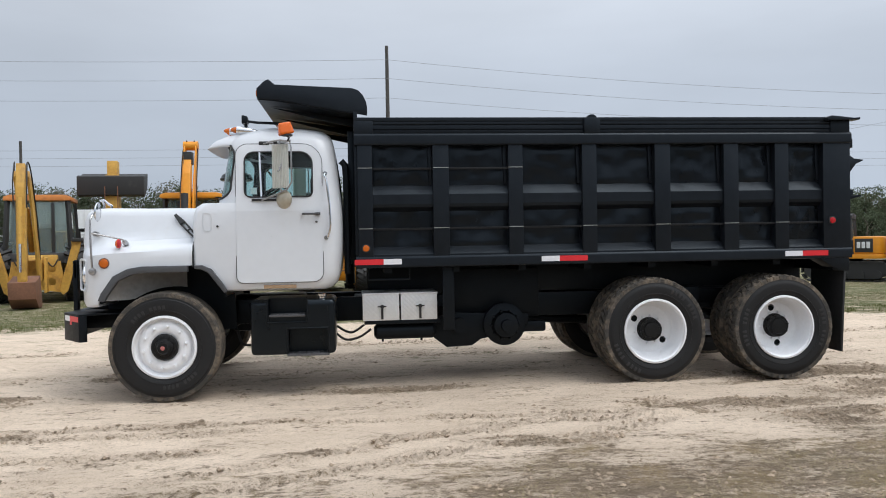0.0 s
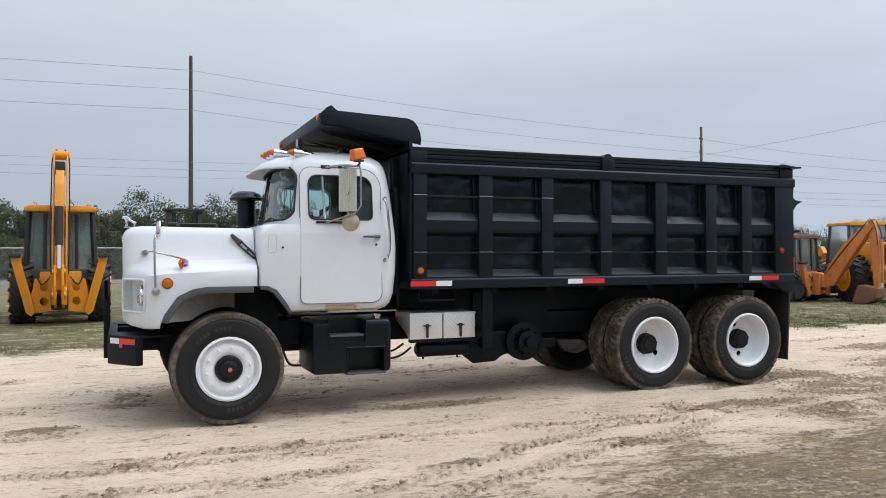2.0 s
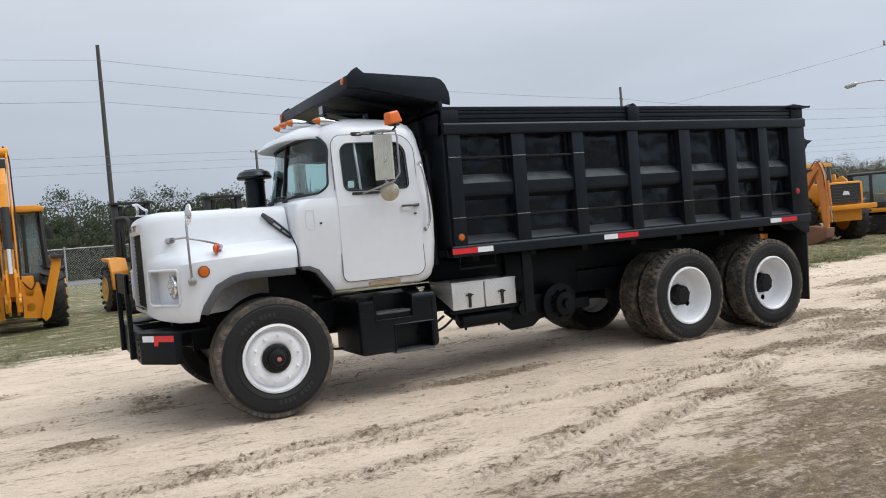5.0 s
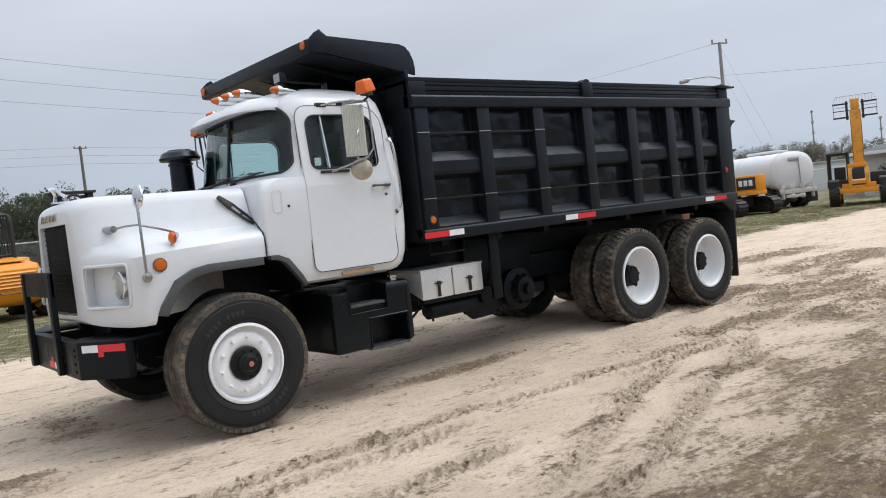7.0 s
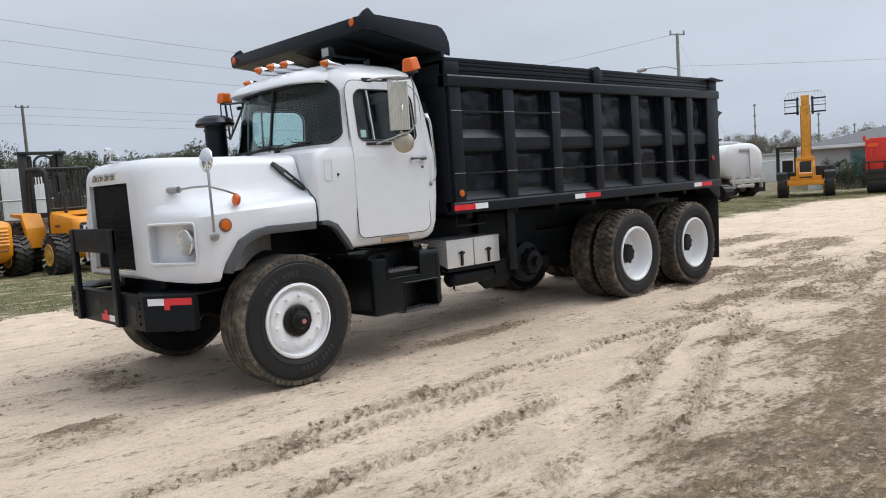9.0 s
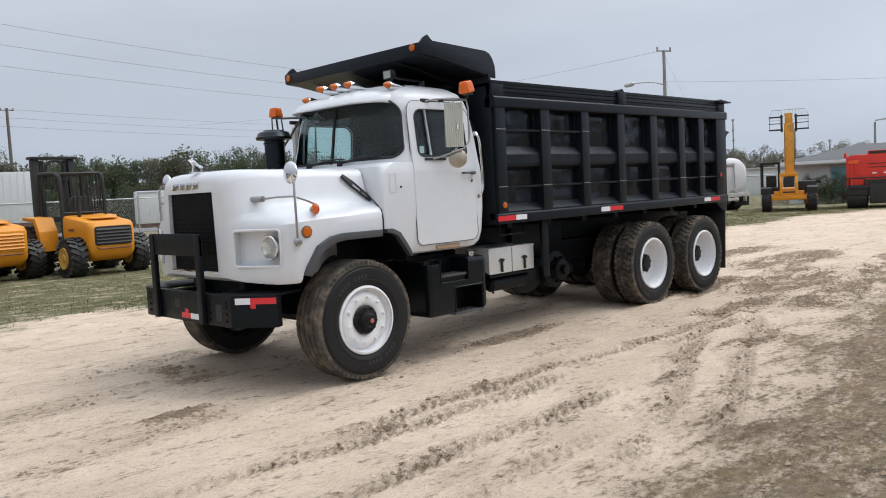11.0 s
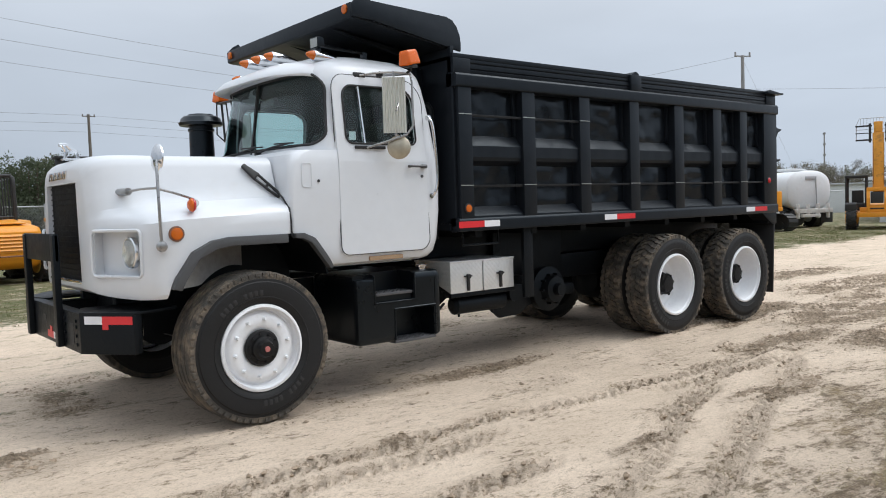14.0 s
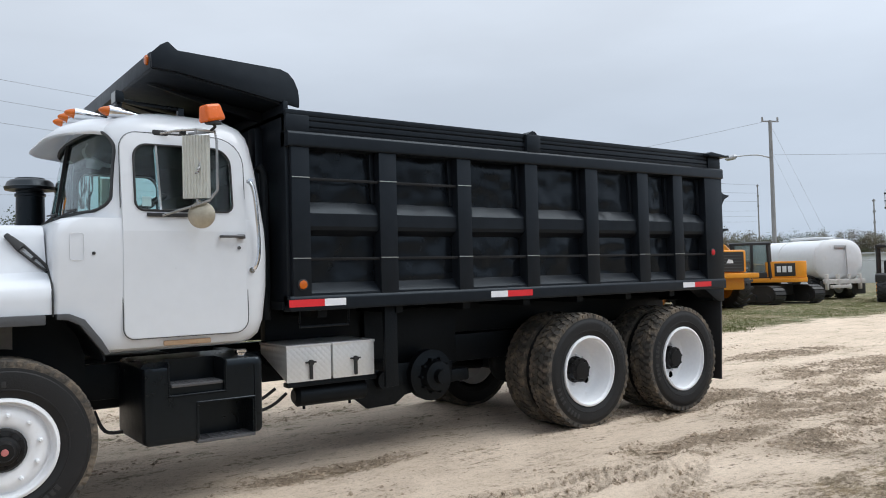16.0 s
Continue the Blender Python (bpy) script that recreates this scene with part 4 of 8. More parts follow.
# doors
for s in (-1, 1):
    off = pose(0, CAB_Y + s * CAB_Y, 0)
    side_y = lambda x, z: s * (1.221 if z < 1.83 else 1.221 - (z - 1.83) * 0.118 - max(0, z - 2.48) * 0.25)
    outline = rounded(0.70, 1.553, 1.135, 2.525, [0.07, 0.10, 0.20, 0.12], 6)
    bm = bmesh.new()
    lower = [p for p in rounded(0.706, 1.547, 1.141, 1.85, [0.065, 0.095, 0.004, 0.004], 5)]
    sheet(bm, lower, [], lambda u, v: (u, side_y(u, v), v), (0, -s * 0.02, 0))
    up = [(0.706, 1.85), (1.547, 1.85)] + [p for p in rounded(0.706, 1.547, 1.9, 2.519, [0.01, 0.01, 0.195, 0.115], 6) if p[1] > 2.0]
    sheet(bm, up, [rounded(0.79, 1.455, 1.99, 2.44, [0.06, 0.05, 0.12, 0.09], 5)], lambda u, v: (u, side_y(u, v), v), (0, -s * 0.02, 0))
    door = part("door", bm, WHITE, truck, "white cab door, shut", off)
    bm = bmesh.new()
    tube(bm, [(u, side_y(u, v) + s * 0.001, v) for u, v in outline] + [(outline[0][0], side_y(*outline[0]) + s * 0.001, outline[0][1])], 0.0032, 5)
    part("door_seam", bm, FLARE, door)
    bm = bmesh.new()
    wl_ = rounded(0.79, 1.455, 1.99, 2.44, [0.06, 0.05, 0.12, 0.09], 5)
    tube(bm, [(u, side_y(u, v) + s * 0.004, v) for u, v in wl_ + wl_[:1]], 0.008, 6)
    part("window_seal", bm, SEAM, door, "black window rubber")
    bm = bmesh.new()
    beam(bm, (0.952, side_y(0, 1.99), 1.99), (0.935, side_y(0, 2.44), 2.44), 0.016, 0.02)
    part("quarter_window_bar", bm, CHROME, door)
    bm = bmesh.new()
    sheet(bm, wl_, [], lambda u, v: (u, side_y(u, v) - s * 0.02, v), 0.005)
    pane("side_window", bm, door, "tinted side window with a small white sticker")
    bm = bmesh.new()
    box(bm, 0.845, 0.905, s * 1.155 - 0.002, s * 1.155 + 0.002, 2.02, 2.085)
    part("sticker", bm, TAPEWHITE, door, "white paper sticker")
    bm = bmesh.new()
    tube(bm, [(1.36, s * 1.222, 1.815), (1.36, s * 1.25, 1.815), (1.37, s * 1.255, 1.815), (1.51, s * 1.255, 1.815), (1.515, s * 1.222, 1.815)], 0.011, 8)
    box(bm, 1.48, 1.53, s * 1.215, s * 1.25, 1.80, 1.83, 0.006)
    part("door_handle", bm, WORN, door, "dull grey metal door handle")
    bm = bmesh.new()
    rod(bm, (1.49, s * 1.215, 1.735), (1.49, s * 1.228, 1.735), 0.012)
    part("door_lock", bm, WORN, door)
    bm = bmesh.new()
    box(bm, 0.86, 1.14, s * 1.205, s * 1.222, 1.948, 1.972, 0.004)
    part("window_ledge", bm, SEAM, door)
    # grab bar behind the door
    bm = bmesh.new()
    tube(bm, curve_points([(1.575, s * 1.195, 2.215), (1.58, s * 1.235, 2.20), (1.60, s * 1.25, 2.12), (1.625, s * 1.25, 1.85), (1.625, s * 1.25, 1.68), (1.605, s * 1.24, 1.60), (1.60, s * 1.21, 1.575)], 4), 0.013, 8)
    for z in (2.215, 1.575):
        rod(bm, (1.585, s * 1.195, z), (1.585, s * 1.225, z), 0.022)
    part("grab_bar", bm, CHROME, truck, "chrome grab bar", off)
    # cowl vent, plug and sill
    bm = bmesh.new()
    lo = rounded(0.385, 0.465, 1.66, 1.835, 0.02)
    tube(bm, [(u, s * 1.2195, v) for u, v in lo + lo[:1]], 0.0022, 5)
    part("cowl_vent", bm, WHITE, truck, "", off)
    bm = bmesh.new()
    rod(bm, (0.524, s * 1.21, 1.704), (0.524, s * 1.223, 1.704), 0.011)
    part("antenna_hole", bm, SEAM, truck, "", off)
    bm = bmesh.new()
    box(bm, 0.96, 1.28, s * 1.19, s * 1.212, 1.078, 1.112, 0.006)
    part("door_sill", bm, RUST, truck, "rusty patch of the sill", off)

# inside the cab
bm = bmesh.new()
prism(bm, [(0.56, 1.4), (0.56, 1.93), (0.72, 1.98), (0.84, 1.86), (0.80, 1.4)], "y", -1.05, 0.53, 0.01)
part("dashboard", bm, MGREY, truck)
for y in (-0.72, 0.22):
    bm = bmesh.new()
    box(bm, 1.05, 1.5, y - 0.25, y + 0.25, 1.45, 1.62, 0.05)
    box(bm, 1.42, 1.56, y - 0.24, y + 0.24, 1.58, 2.22, 0.05)
    part("seat", bm, CABIN, truck, "dark grey cab seat")
bm = bmesh.new()
c = Vector((0.93, -0.70, 2.02))
ax = Vector((-0.55, 0, 0.83)).normalized()
u, v = Vector((0, 1, 0)), ax.cross(Vector((0, 1, 0)))
tube(bm, [tuple(c + (u * math.cos(k * math.tau / 24) + v * math.sin(k * math.tau / 24)) * 0.23) for k in range(25)], 0.014, 8)
rod(bm, tuple(c), tuple(c - ax * 0.35), 0.02)
for k in (0, 2.1, 4.2):
    rod(bm, tuple(c), tuple(c + (u * math.cos(k) + v * math.sin(k)) * 0.23), 0.01)
part("steering_wheel", bm, SEAM, truck)
bm = bmesh.new()
box(bm, 0.62, 0.66, CAB_Y - 0.13, CAB_Y + 0.13, 2.36, 2.43, 0.01)
part("interior_mirror", bm, SEAM, truck)

# wipers
for y0, y1 in ((-0.42, -0.86), (0.12, -0.34)):
    bm = bmesh.new()
    xw = lambda y: cab_front(y, 1.97) - 0.012
    rod(bm, (xw(y0) - 0.03, y0, 1.955), (xw(y0) + 0.03, y0, 1.955), 0.022)
    tube(bm, [(xw(y0) - 0.02, y0, 1.96), (xw(y0 * 0.5 + y1 * 0.5), y0 * 0.5 + y1 * 0.5, 1.995), (xw(y1) + 0.0, y1, 2.01)], 0.008, 6)
    tube(bm, [(xw(y1) - 0.012, y1 - 0.18 * (1 if y1 > -0.5 else 0.55), 2.005), (xw(y1) - 0.012, y1 + 0.22, 2.02)], 0.006, 6)
    part("wiper", bm, SEAM, truck)

# marker lamps on the roof
for x, y, z in ((0.565, -0.04, 2.715), (0.56, -0.27, 2.712), (0.565, -0.49, 2.704), (0.70, -0.93, 2.655), (0.70, 0.41, 2.655)):
    bm = bmesh.new()
    lathe(bm, [(0, 0.040), (0.010, 0.043), (0.05, 0.042), (0.12, 0.036), (0.2, 0.022), (0.26, 0.006)], (x - 0.01, y, z + 0.034), (x + 0.26, y, z + 0.010), 16)
    lamp = part("marker_lamp", bm, CHROME, truck, "chrome bullet marker lamp with amber lens")
    bm = bmesh.new()
    lathe(bm, [(-0.01, 0.036), (0.004, 0.036), (0.03, 0.029), (0.055, 0.017), (0.066, 0.006), (0.068, 0.0)], (x - 0.008, y, z + 0.034), (x - 0.2, y, z + 0.046), 16)
    part("lens", bm, AMBER, lamp)
bm = bmesh.new()
prism(bm, [(0.74, 2.755), (0.74, 2.845), (0.79, 2.835), (0.80, 2.775), (0.79, 2.763)], "y", -0.93, -0.80, 0.006)
tube(bm, [(0.78, -0.865, 2.79), (0.90, -0.865, 2.775), (1.22, -0.865, 2.76)], 0.014, 8)
box(bm, 0.76, 0.79, -0.885, -0.845, 2.64, 2.77)
box(bm, 1.18, 1.22, -0.885, -0.845, 2.62, 2.765)
horn = part("air_horn", bm, TANKBLACK, truck, "black air horn with rectangular bell")
bm = bmesh.new()
box(bm, 0.7365, 0.7395, -0.915, -0.815, 2.765, 2.835)
part("horn_bell", bm, STEEL, horn)

# side mirrors and beacons on their arms
for s in (-1, 1):
    bm = bmesh.new()
    t = bmesh.new()
    ribs = [(-0.09 + 0.18 * k / 36, -0.024 + (0.007 if k % 4 in (0, 3) else 0.0)) for k in range(37)]
    prism(t, ribs + [(0.09, 0.018), (-0.09, 0.018)], "z", -0.213, 0.213)
    for v in t.verts:
        if abs(v.co.z) > 0.2 and v.co.y < 0:
            v.co.y += 0.006
    merge(bm, t, pose(1.155, s * 1.335, 2.28, 0, 0, s * 34))
    mirror = part("side_mirror", bm, PLEAT, truck, "tall pleated steel side mirror")
    if s > 0:
        mirror.data.transform(Matrix.Translation((1.155, 1.335, 0)) @ Matrix.Rotation(math.pi, 4, "Z") @ Matrix.Translation((-1.155, -1.335, 0)) @ Matrix.Identity(4))
    bm = bmesh.new()
    tube(bm, [(0.98, s * 1.13, 2.525), (1.06, s * 1.20, 2.54), (1.16, s * 1.34, 2.535), (1.26, s * 1.41, 2.515), (1.27, s * 1.42, 2.45), (1.27, s * 1.42, 2.12), (1.22, s * 1.40, 2.05), (1.12, s * 1.33, 2.01), (0.96, s * 1.225, 1.955)], 0.009, 8)
    tube(bm, [(1.0, s * 1.12, 2.53), (1.18, s * 1.12, 2.54), (1.26, s * 1.41, 2.52)], 0.011, 8)
    tube(bm, [(1.155, s * 1.34, 2.50), (1.155, s * 1.34, 2.54)], 0.01, 8)
    tube(bm, [(1.155, s * 1.34, 2.06), (1.165, s * 1.35, 2.03)], 0.01, 8)
    part("mirror_arm", bm, DULLCHROME, mirror)
    for x0, x1, y0 in ((0.93, 1.03, 1.11), (1.085, 1.12, 1.225)):
        bm = bmesh.new()
        box(bm, x0, x1, s * y0 - 0.025, s * y0 + 0.025, 2.51, 2.55, 0.008)
        part("clamp", bm, SEAM, mirror)
    bm = bmesh.new()
    d = Vector((-0.55, s * 0.83, 0.0)).normalized()
    p = Vector((1.19, s * 1.33, 1.955))
    lathe(bm, [(-0.002, 0.075), (0.0, 0.092), (0.012, 0.092), (0.025, 0.075), (0.035, 0.04), (0.038, 0.0)], tuple(p), tuple(p + d), 24)
    rod(bm, tuple(p), (1.165, s * 1.35, 2.05), 0.01)
    part("round_mirror", bm, TANMETAL, mirror, "tarnished round blind-spot mirror")
    bm = bmesh.new()
    t = bmesh.new()
    for k in range(3):
        q = 0.02 * k
        tube(t, [(-0.05 + q, -0.03, -0.05 + 1.5 * q), (-0.03 + q, -0.036, -0.045 + 1.9 * q), (-0.005 + q, -0.032, 0.0 + 2.0 * q), (0.012 + q, -0.034, -0.01 + 2.0 * q)], 0.0065, 6)
    merge(bm, t, pose(1.155, s * 1.335, 2.28, 0, 0, 34 if s < 0 else 146))
    part("emblem", bm, DULLCHROME, mirror, "small plain chrome ornament")
    bm = bmesh.new()
    bx, bz = (1.235, 2.575) if s < 0 else (0.97, 2.625)
    if s < 0:
        tube(bm, [(1.24, s * 1.40, 2.525), (bx + 0.02, s * 1.44, bz - 0.03), (bx, s * 1.45, bz - 0.01)], 0.01, 8)
    if s > 0:
        tube(bm, [(0.72, 0.60, 2.53), (0.82, 1.05, 2.57), (0.95, 1.45, bz - 0.01)], 0.012, 8)
        tube(bm, [(0.74, 0.62, 2.52), (0.86, 1.05, 2.34), (0.98, 1.42, 2.22)], 0.012, 8)
        tube(bm, [(0.98, 1.42, 2.22), (0.98, 1.47, bz)], 0.012, 8)
        tube(bm, [(0.95, 1.52, bz), (0.93, 1.50, 2.30), (0.98, 1.42, 2.22)], 0.008, 8)
        tube(bm, [(1.0, 1.40, bz), (1.0, 1.36, 2.40), (0.94, 1.30, 2.26)], 0.008, 8)
    rod(bm, (bx, s * 1.455, bz - 0.015), (bx, s * 1.455, bz), 0.055, None, 16)
    beacon = part("beacon_mount", bm, SEAM, truck)
    bm = bmesh.new()
    t = bmesh.new()
    box(t, -0.072, 0.072, -0.058, 0.058, 0, 0.115, 0.024, seg=4)
    for v in t.verts:
        q = 1.04 - 2.2 * max(0.0, v.co.z)
        v.co.x, v.co.y = v.co.x * q, v.co.y * q
    merge(bm, t, pose(bx - 0.003, s * 1.455, bz, 0, -12 if s < 0 else 0, 14))
    part("beacon", bm, ORANGE, beacon, "orange warning beacon")

# ---- hood and front end ----
HOOD = (  # x, top, top half width, shoulder half width and height, fender half width and height, foot
    (0.278, 1.915, 0.955, 0.995, 1.63, 1.216, 1.545, 1.00), (0.05, 1.918, 0.905, 0.955, 1.62, 1.216, 1.54, 1.00), (-0.25, 1.922, 0.83, 0.89, 1.61, 1.216, 1.53, 0.98),
    (-0.5, 1.928, 0.765, 0.825, 1.60, 1.214, 1.52, 0.95), (-0.62, 1.932, 0.73, 0.79, 1.595, 1.205, 1.51, 0.935), (-0.70, 1.934, 0.705, 0.765, 1.59, 1.175, 1.50, 0.932),
    (-0.77, 1.933, 0.68, 0.735, 1.585, 1.09, 1.495, 0.932), (-0.84, 1.926, 0.65, 0.70, 1.575, 0.93, 1.49, 0.94), (-0.89, 1.91, 0.62, 0.665, 1.565, 0.80, 1.48, 0.95),
    (-0.925, 1.885, 0.585, 0.625, 1.555, 0.69, 1.47, 0.965), (-0.945, 1.855, 0.55, 0.575, 1.54, 0.61, 1.46, 0.98), (-0.953, 1.83, 0.52, 0.54, 1.53, 0.56, 1.45, 0.99))


def hood_section(x, top, wt, ws, zs, wf, zf, foot):
    half = [(0.0, top), (0.3 * wt, top - 0.001), (0.6 * wt, top - 0.004), (wt - 0.13, top - 0.012), (wt - 0.06, top - 0.026), (wt - 0.02, top - 0.055), (wt, top - 0.10),
            (wt + 0.35 * (ws - wt), 0.55 * (top - 0.1) + 0.45 * (zs + 0.09)), (ws, zs + 0.07), (ws + 0.02, zs + 0.02), (ws + 0.3 * (wf - ws) * 0.6, 0.6 * zs + 0.4 * zf), (ws + 0.62 * (wf - ws), zf + 0.004), (wf - 0.3 * (wf - ws) * 0.5, zf - 0.022), (wf - 0.006, zf - 0.065),
            (wf, zf - 0.13), (wf, 1.25), (wf, 1.1), (wf - 0.004, foot + 0.03), (wf - 0.03, foot)]
    return [(x, -y, z) for y, z in half] + [(x, y, z) for y, z in reversed(half[1:])]


bm = bmesh.new()
loft(bm, [hood_section(*row) for row in HOOD])
hood = part("hood", bm, WHITE, truck, "white one-piece fibreglass hood with moulded fenders")
cuts = []
for s in (-1, 1):
    c = bmesh.new()
    prism(c, ARCH, "y", s * 0.56, s * 1.5)
    cuts.append(c)
    # headlight pocket
    c = bmesh.new()
    a, b = Vector((-0.945, s * 0.685, 0)), Vector((-0.755, s * 1.105, 0))
    mid, way = (a + b) / 2, (b - a)
    ang = math.degrees(math.atan2(way.y, way.x))
    t = bmesh.new()
    prism(t, rounded(-way.length / 2, way.length / 2, 1.085, 1.395, 0.035, 4), "y", -0.085, 0.085)
    merge(c, t, pose(mid.x, mid.y, 0, 0, 0, ang))
    cuts.append(c)
c = bmesh.new()
prism(c, [(-0.40, 1.03), (0.47, 1.03), (0.46, 1.74), (-0.375, 1.74)], "x", -1.1, -0.90)
cuts.append(c)
c = bmesh.new()
box(c, -0.88, 0.4, -0.55, 0.55, 0.8, 1.38)
cuts.append(c)
carve(hood, cuts)

bm = bmesh.new()
box(bm, -0.915, -0.900, -0.395, 0.47, 1.02, 1.745)
for k in range(17):
    z = 1.06 + k * 0.041
    box(bm, -0.926, -0.912, -0.385, 0.455, z - 0.005, z + 0.005)
part("grille", bm, GRILLE, truck, "black slatted radiator grille")
bm = bmesh.new()
box(bm, -0.958, -0.940, -0.405, 0.475, 1.018, 1.036, 0.004)
part("grille_trim", bm, CHROME, truck)
# plain raised marks above the grille
for k, (y, w) in enumerate(((0.275, 0.12), (0.145, 0.10), (0.02, 0.10), (-0.105, 0.11))):
    bm = bmesh.new()
    prism(bm, [(y - w / 2 + 0.012, 1.775), (y + w / 2 + 0.012, 1.775), (y + w / 2 - 0.018, 1.835), (y - w / 2 - 0.006, 1.835)], "x", -0.962, -0.938, 0.003)
    part("hood_mark", bm, CHROME, truck, "plain chrome bar")
bm = bmesh.new()
for pts in ([(-0.92, 0.0, 1.925), (-0.91, 0.0, 1.985), (-0.93, 0.0, 2.03)], [(-0.955, 0.0, 2.03), (-0.91, 0.0, 2.035), (-0.87, 0.0, 2.0), (-0.82, 0.0, 1.97)], [(-0.83, 0.0, 1.93), (-0.83, 0.0, 1.98)]):
    tube(bm, curve_points(pts, 4), 0.013, 7)
box(bm, -0.94, -0.81, -0.035, 0.035, 1.922, 1.934, 0.004)
part("hood_ornament", bm, CHROME, truck, "small plain chrome hood ornament")
for s in (-1, 1):
    p = Vector((-0.80, s * 0.995, 1.245))
    d = Vector((-1, s * 0.10, 0)).normalized()
    bm = bmesh.new()
    lathe(bm, [(-0.03, 0.105), (0.0, 0.107), (0.006, 0.100), (0.004, 0.092)], tuple(p), tuple(p + d), 28)
    lamp = part("headlamp", bm, CHROME, truck, "round sealed-beam headlamp with chrome ring")
    bm = bmesh.new()
    lathe(bm, [(0.002, 0.093), (-0.02, 0.085), (-0.045, 0.06), (-0.055, 0.03), (-0.04, 0.022), (-0.02, 0.018), (-0.015, 0.0)], tuple(p), tuple(p + d), 28, cap=False)
    part("reflector", bm, SILVER, lamp)
    bm = bmesh.new()
    lathe(bm, [(0.0, 0.094), (0.012, 0.085), (0.024, 0.06), (0.031, 0.03), (0.033, 0.0), (0.029, 0.0), (0.027, 0.03), (0.020, 0.058), (0.008, 0.082), (-0.003, 0.09)], tuple(p), tuple(p + d), 28, cap=False)
    part("lens", bm, CLEAR, lamp).visible_shadow = False
    bm = bmesh.new()
    a, b = Vector((-0.945, s * 0.685, 0)), Vector((-0.755, s * 1.105, 0))
    mid, way = (a + b) / 2, (b - a)
    ang = math.degrees(math.atan2(way.y, way.x))
    lo = rounded(-way.length / 2, way.length / 2, 1.085, 1.395, 0.035, 4)
    t = bmesh.new()
    tube(t, [(u, s * 0.004, v) for u, v in lo + lo[:1]], 0.012, 6)
    merge(bm, t, pose(mid.x, mid.y, 0, 0, 0, ang))
    part("headlamp_bezel", bm, WHITE, truck)
    # fender trim
    bm = bmesh.new()
    outer = [(-0.615, 1.00), (-0.585, 1.07), (-0.47, 1.235), (-0.33, 1.305), (-0.20, 1.325), (0.235, 1.325)]
    inner = [(-0.555, 0.985), (-0.525, 1.045), (-0.425, 1.185), (-0.30, 1.245), (-0.19, 1.262), (0.235, 1.262)]
    prism(bm, outer + inner[::-1], "y", s * 1.19, s * 1.262, 0.008)
    part("fender_trim", bm, FLARE, truck, "dark grey rubber fender trim")
    bm = bmesh.new()
    prism(bm, [(0.30, 1.325), (0.37, 1.325), (0.46, 1.285), (0.56, 1.15), (0.61, 1.06), (0.58, 1.05), (0.52, 1.13), (0.43, 1.25), (0.36, 1.285), (0.30, 1.29)], "y", s * 1.19, s * 1.255, 0.006)
    part("fender_trim", bm, FLARE, truck, "dark grey rubber trim behind the wheel")
    bm = bmesh.new()
    rings = []
    for k in range(15):
        f = k / 14
        x, y = -0.575 + 0.695 * f, s * (1.183 - 0.473 * f)
        hi = np.interp(x, [p_[0] for p_ in ARCH[1:7]], [p_[1] for p_ in ARCH[1:7]]) - 0.018
        lo = min(hi - 0.01, max(0.99, 0.528 + math.sqrt(max(0.03, 0.572 ** 2 - x * x))))
        rings.append([(x, y, lo), (x, y, hi), (x - 0.01, y - s * 0.012, hi), (x - 0.01, y - s * 0.012, lo)])
    loft(bm, rings)
    part("fender_liner", bm, LINER, truck, "dusty grey inner fender liner")
    bm = bmesh.new()
    inset = lambda d: [(x + (d if x < 0 else -d) * (1 if abs(x) > 0.4 else abs(x) / 0.4), z - d) for x, z in ARCH[1:-1]]
    lo, hi = inset(0.014), inset(0.004)
    prism(bm, hi + lo[::-1], "y", s * 0.57, s * 1.185)
    prism(bm, [(-0.60, 0.62)] + inset(0.012) + [(0.60, 0.62)], "y", s * 0.567, s * 0.58)
    part("wheel_house", bm, CHASSIS, truck, "black wheel housing")
    # hood latch strap
    bm = bmesh.new()
    p, q = Vector((0.06, s * 0.925, 1.835)), Vector((0.285, s * 1.055, 1.60))
    beam(bm, p, p.lerp(q, 0.38), 0.03, 0.03, 0.062, 0.03, up=(0, s, 0.3), bevel=0.008)
    for dx in (-0.015, 0.015):
        tube(bm, [p.lerp(q, f) + Vector((dx * w, 0, dx * w)) for f, w in ((0.34, 1), (0.8, 0.8), (1.0, 0.5))], 0.010, 6)
    for f in (0.66, 0.98):
        tube(bm, [p.lerp(q, f) + Vector((-0.013, 0, -0.013)), p.lerp(q, f) + Vector((0.013, 0, 0.013))], 0.010, 6)
    part("hood_latch", bm, SEAM, truck, "black rubber hood latch strap")
    bm = bmesh.new()
    tube(bm, [(0.279, s * 1.0, 1.645), (0.281, s * 1.10, 1.59), (0.282, s * 1.20, 1.505), (0.282, s * 1.2205, 1.42), (0.282, s * 1.2205, 1.31)], 0.0065, 6)
    part("hood_gap", bm, SEAM, truck)
    # lamps on the fender
    bm = bmesh.new()
    lathe(bm, [(0, 0.052), (0.012, 0.052), (0.014, 0.042)], (-0.559, s * 1.205, 1.362), (-0.559, s * 1.4, 1.362), 20)
    lamp = part("side_marker", bm, RUSTSTEEL, truck, "round amber side marker")
    bm = bmesh.new()
    lathe(bm, [(0.008, 0.044), (0.02, 0.038), (0.026, 0.0)], (-0.559, s * 1.205, 1.362), (-0.559, s * 1.4, 1.362), 20)
    part("lens", bm, AMBER, lamp)
    bm = bmesh.new()
    lathe(bm, [(0, 0.016), (0.009, 0.039), (0.020, 0.047), (0.027, 0.047)], (-0.405, s * 1.175, 1.55), (-0.5, s * 1.175, 1.55), 18)
    lamp = part("turn_signal", bm, REDLENS, truck, "orange and red turn signal on the fender")
    bm = bmesh.new()
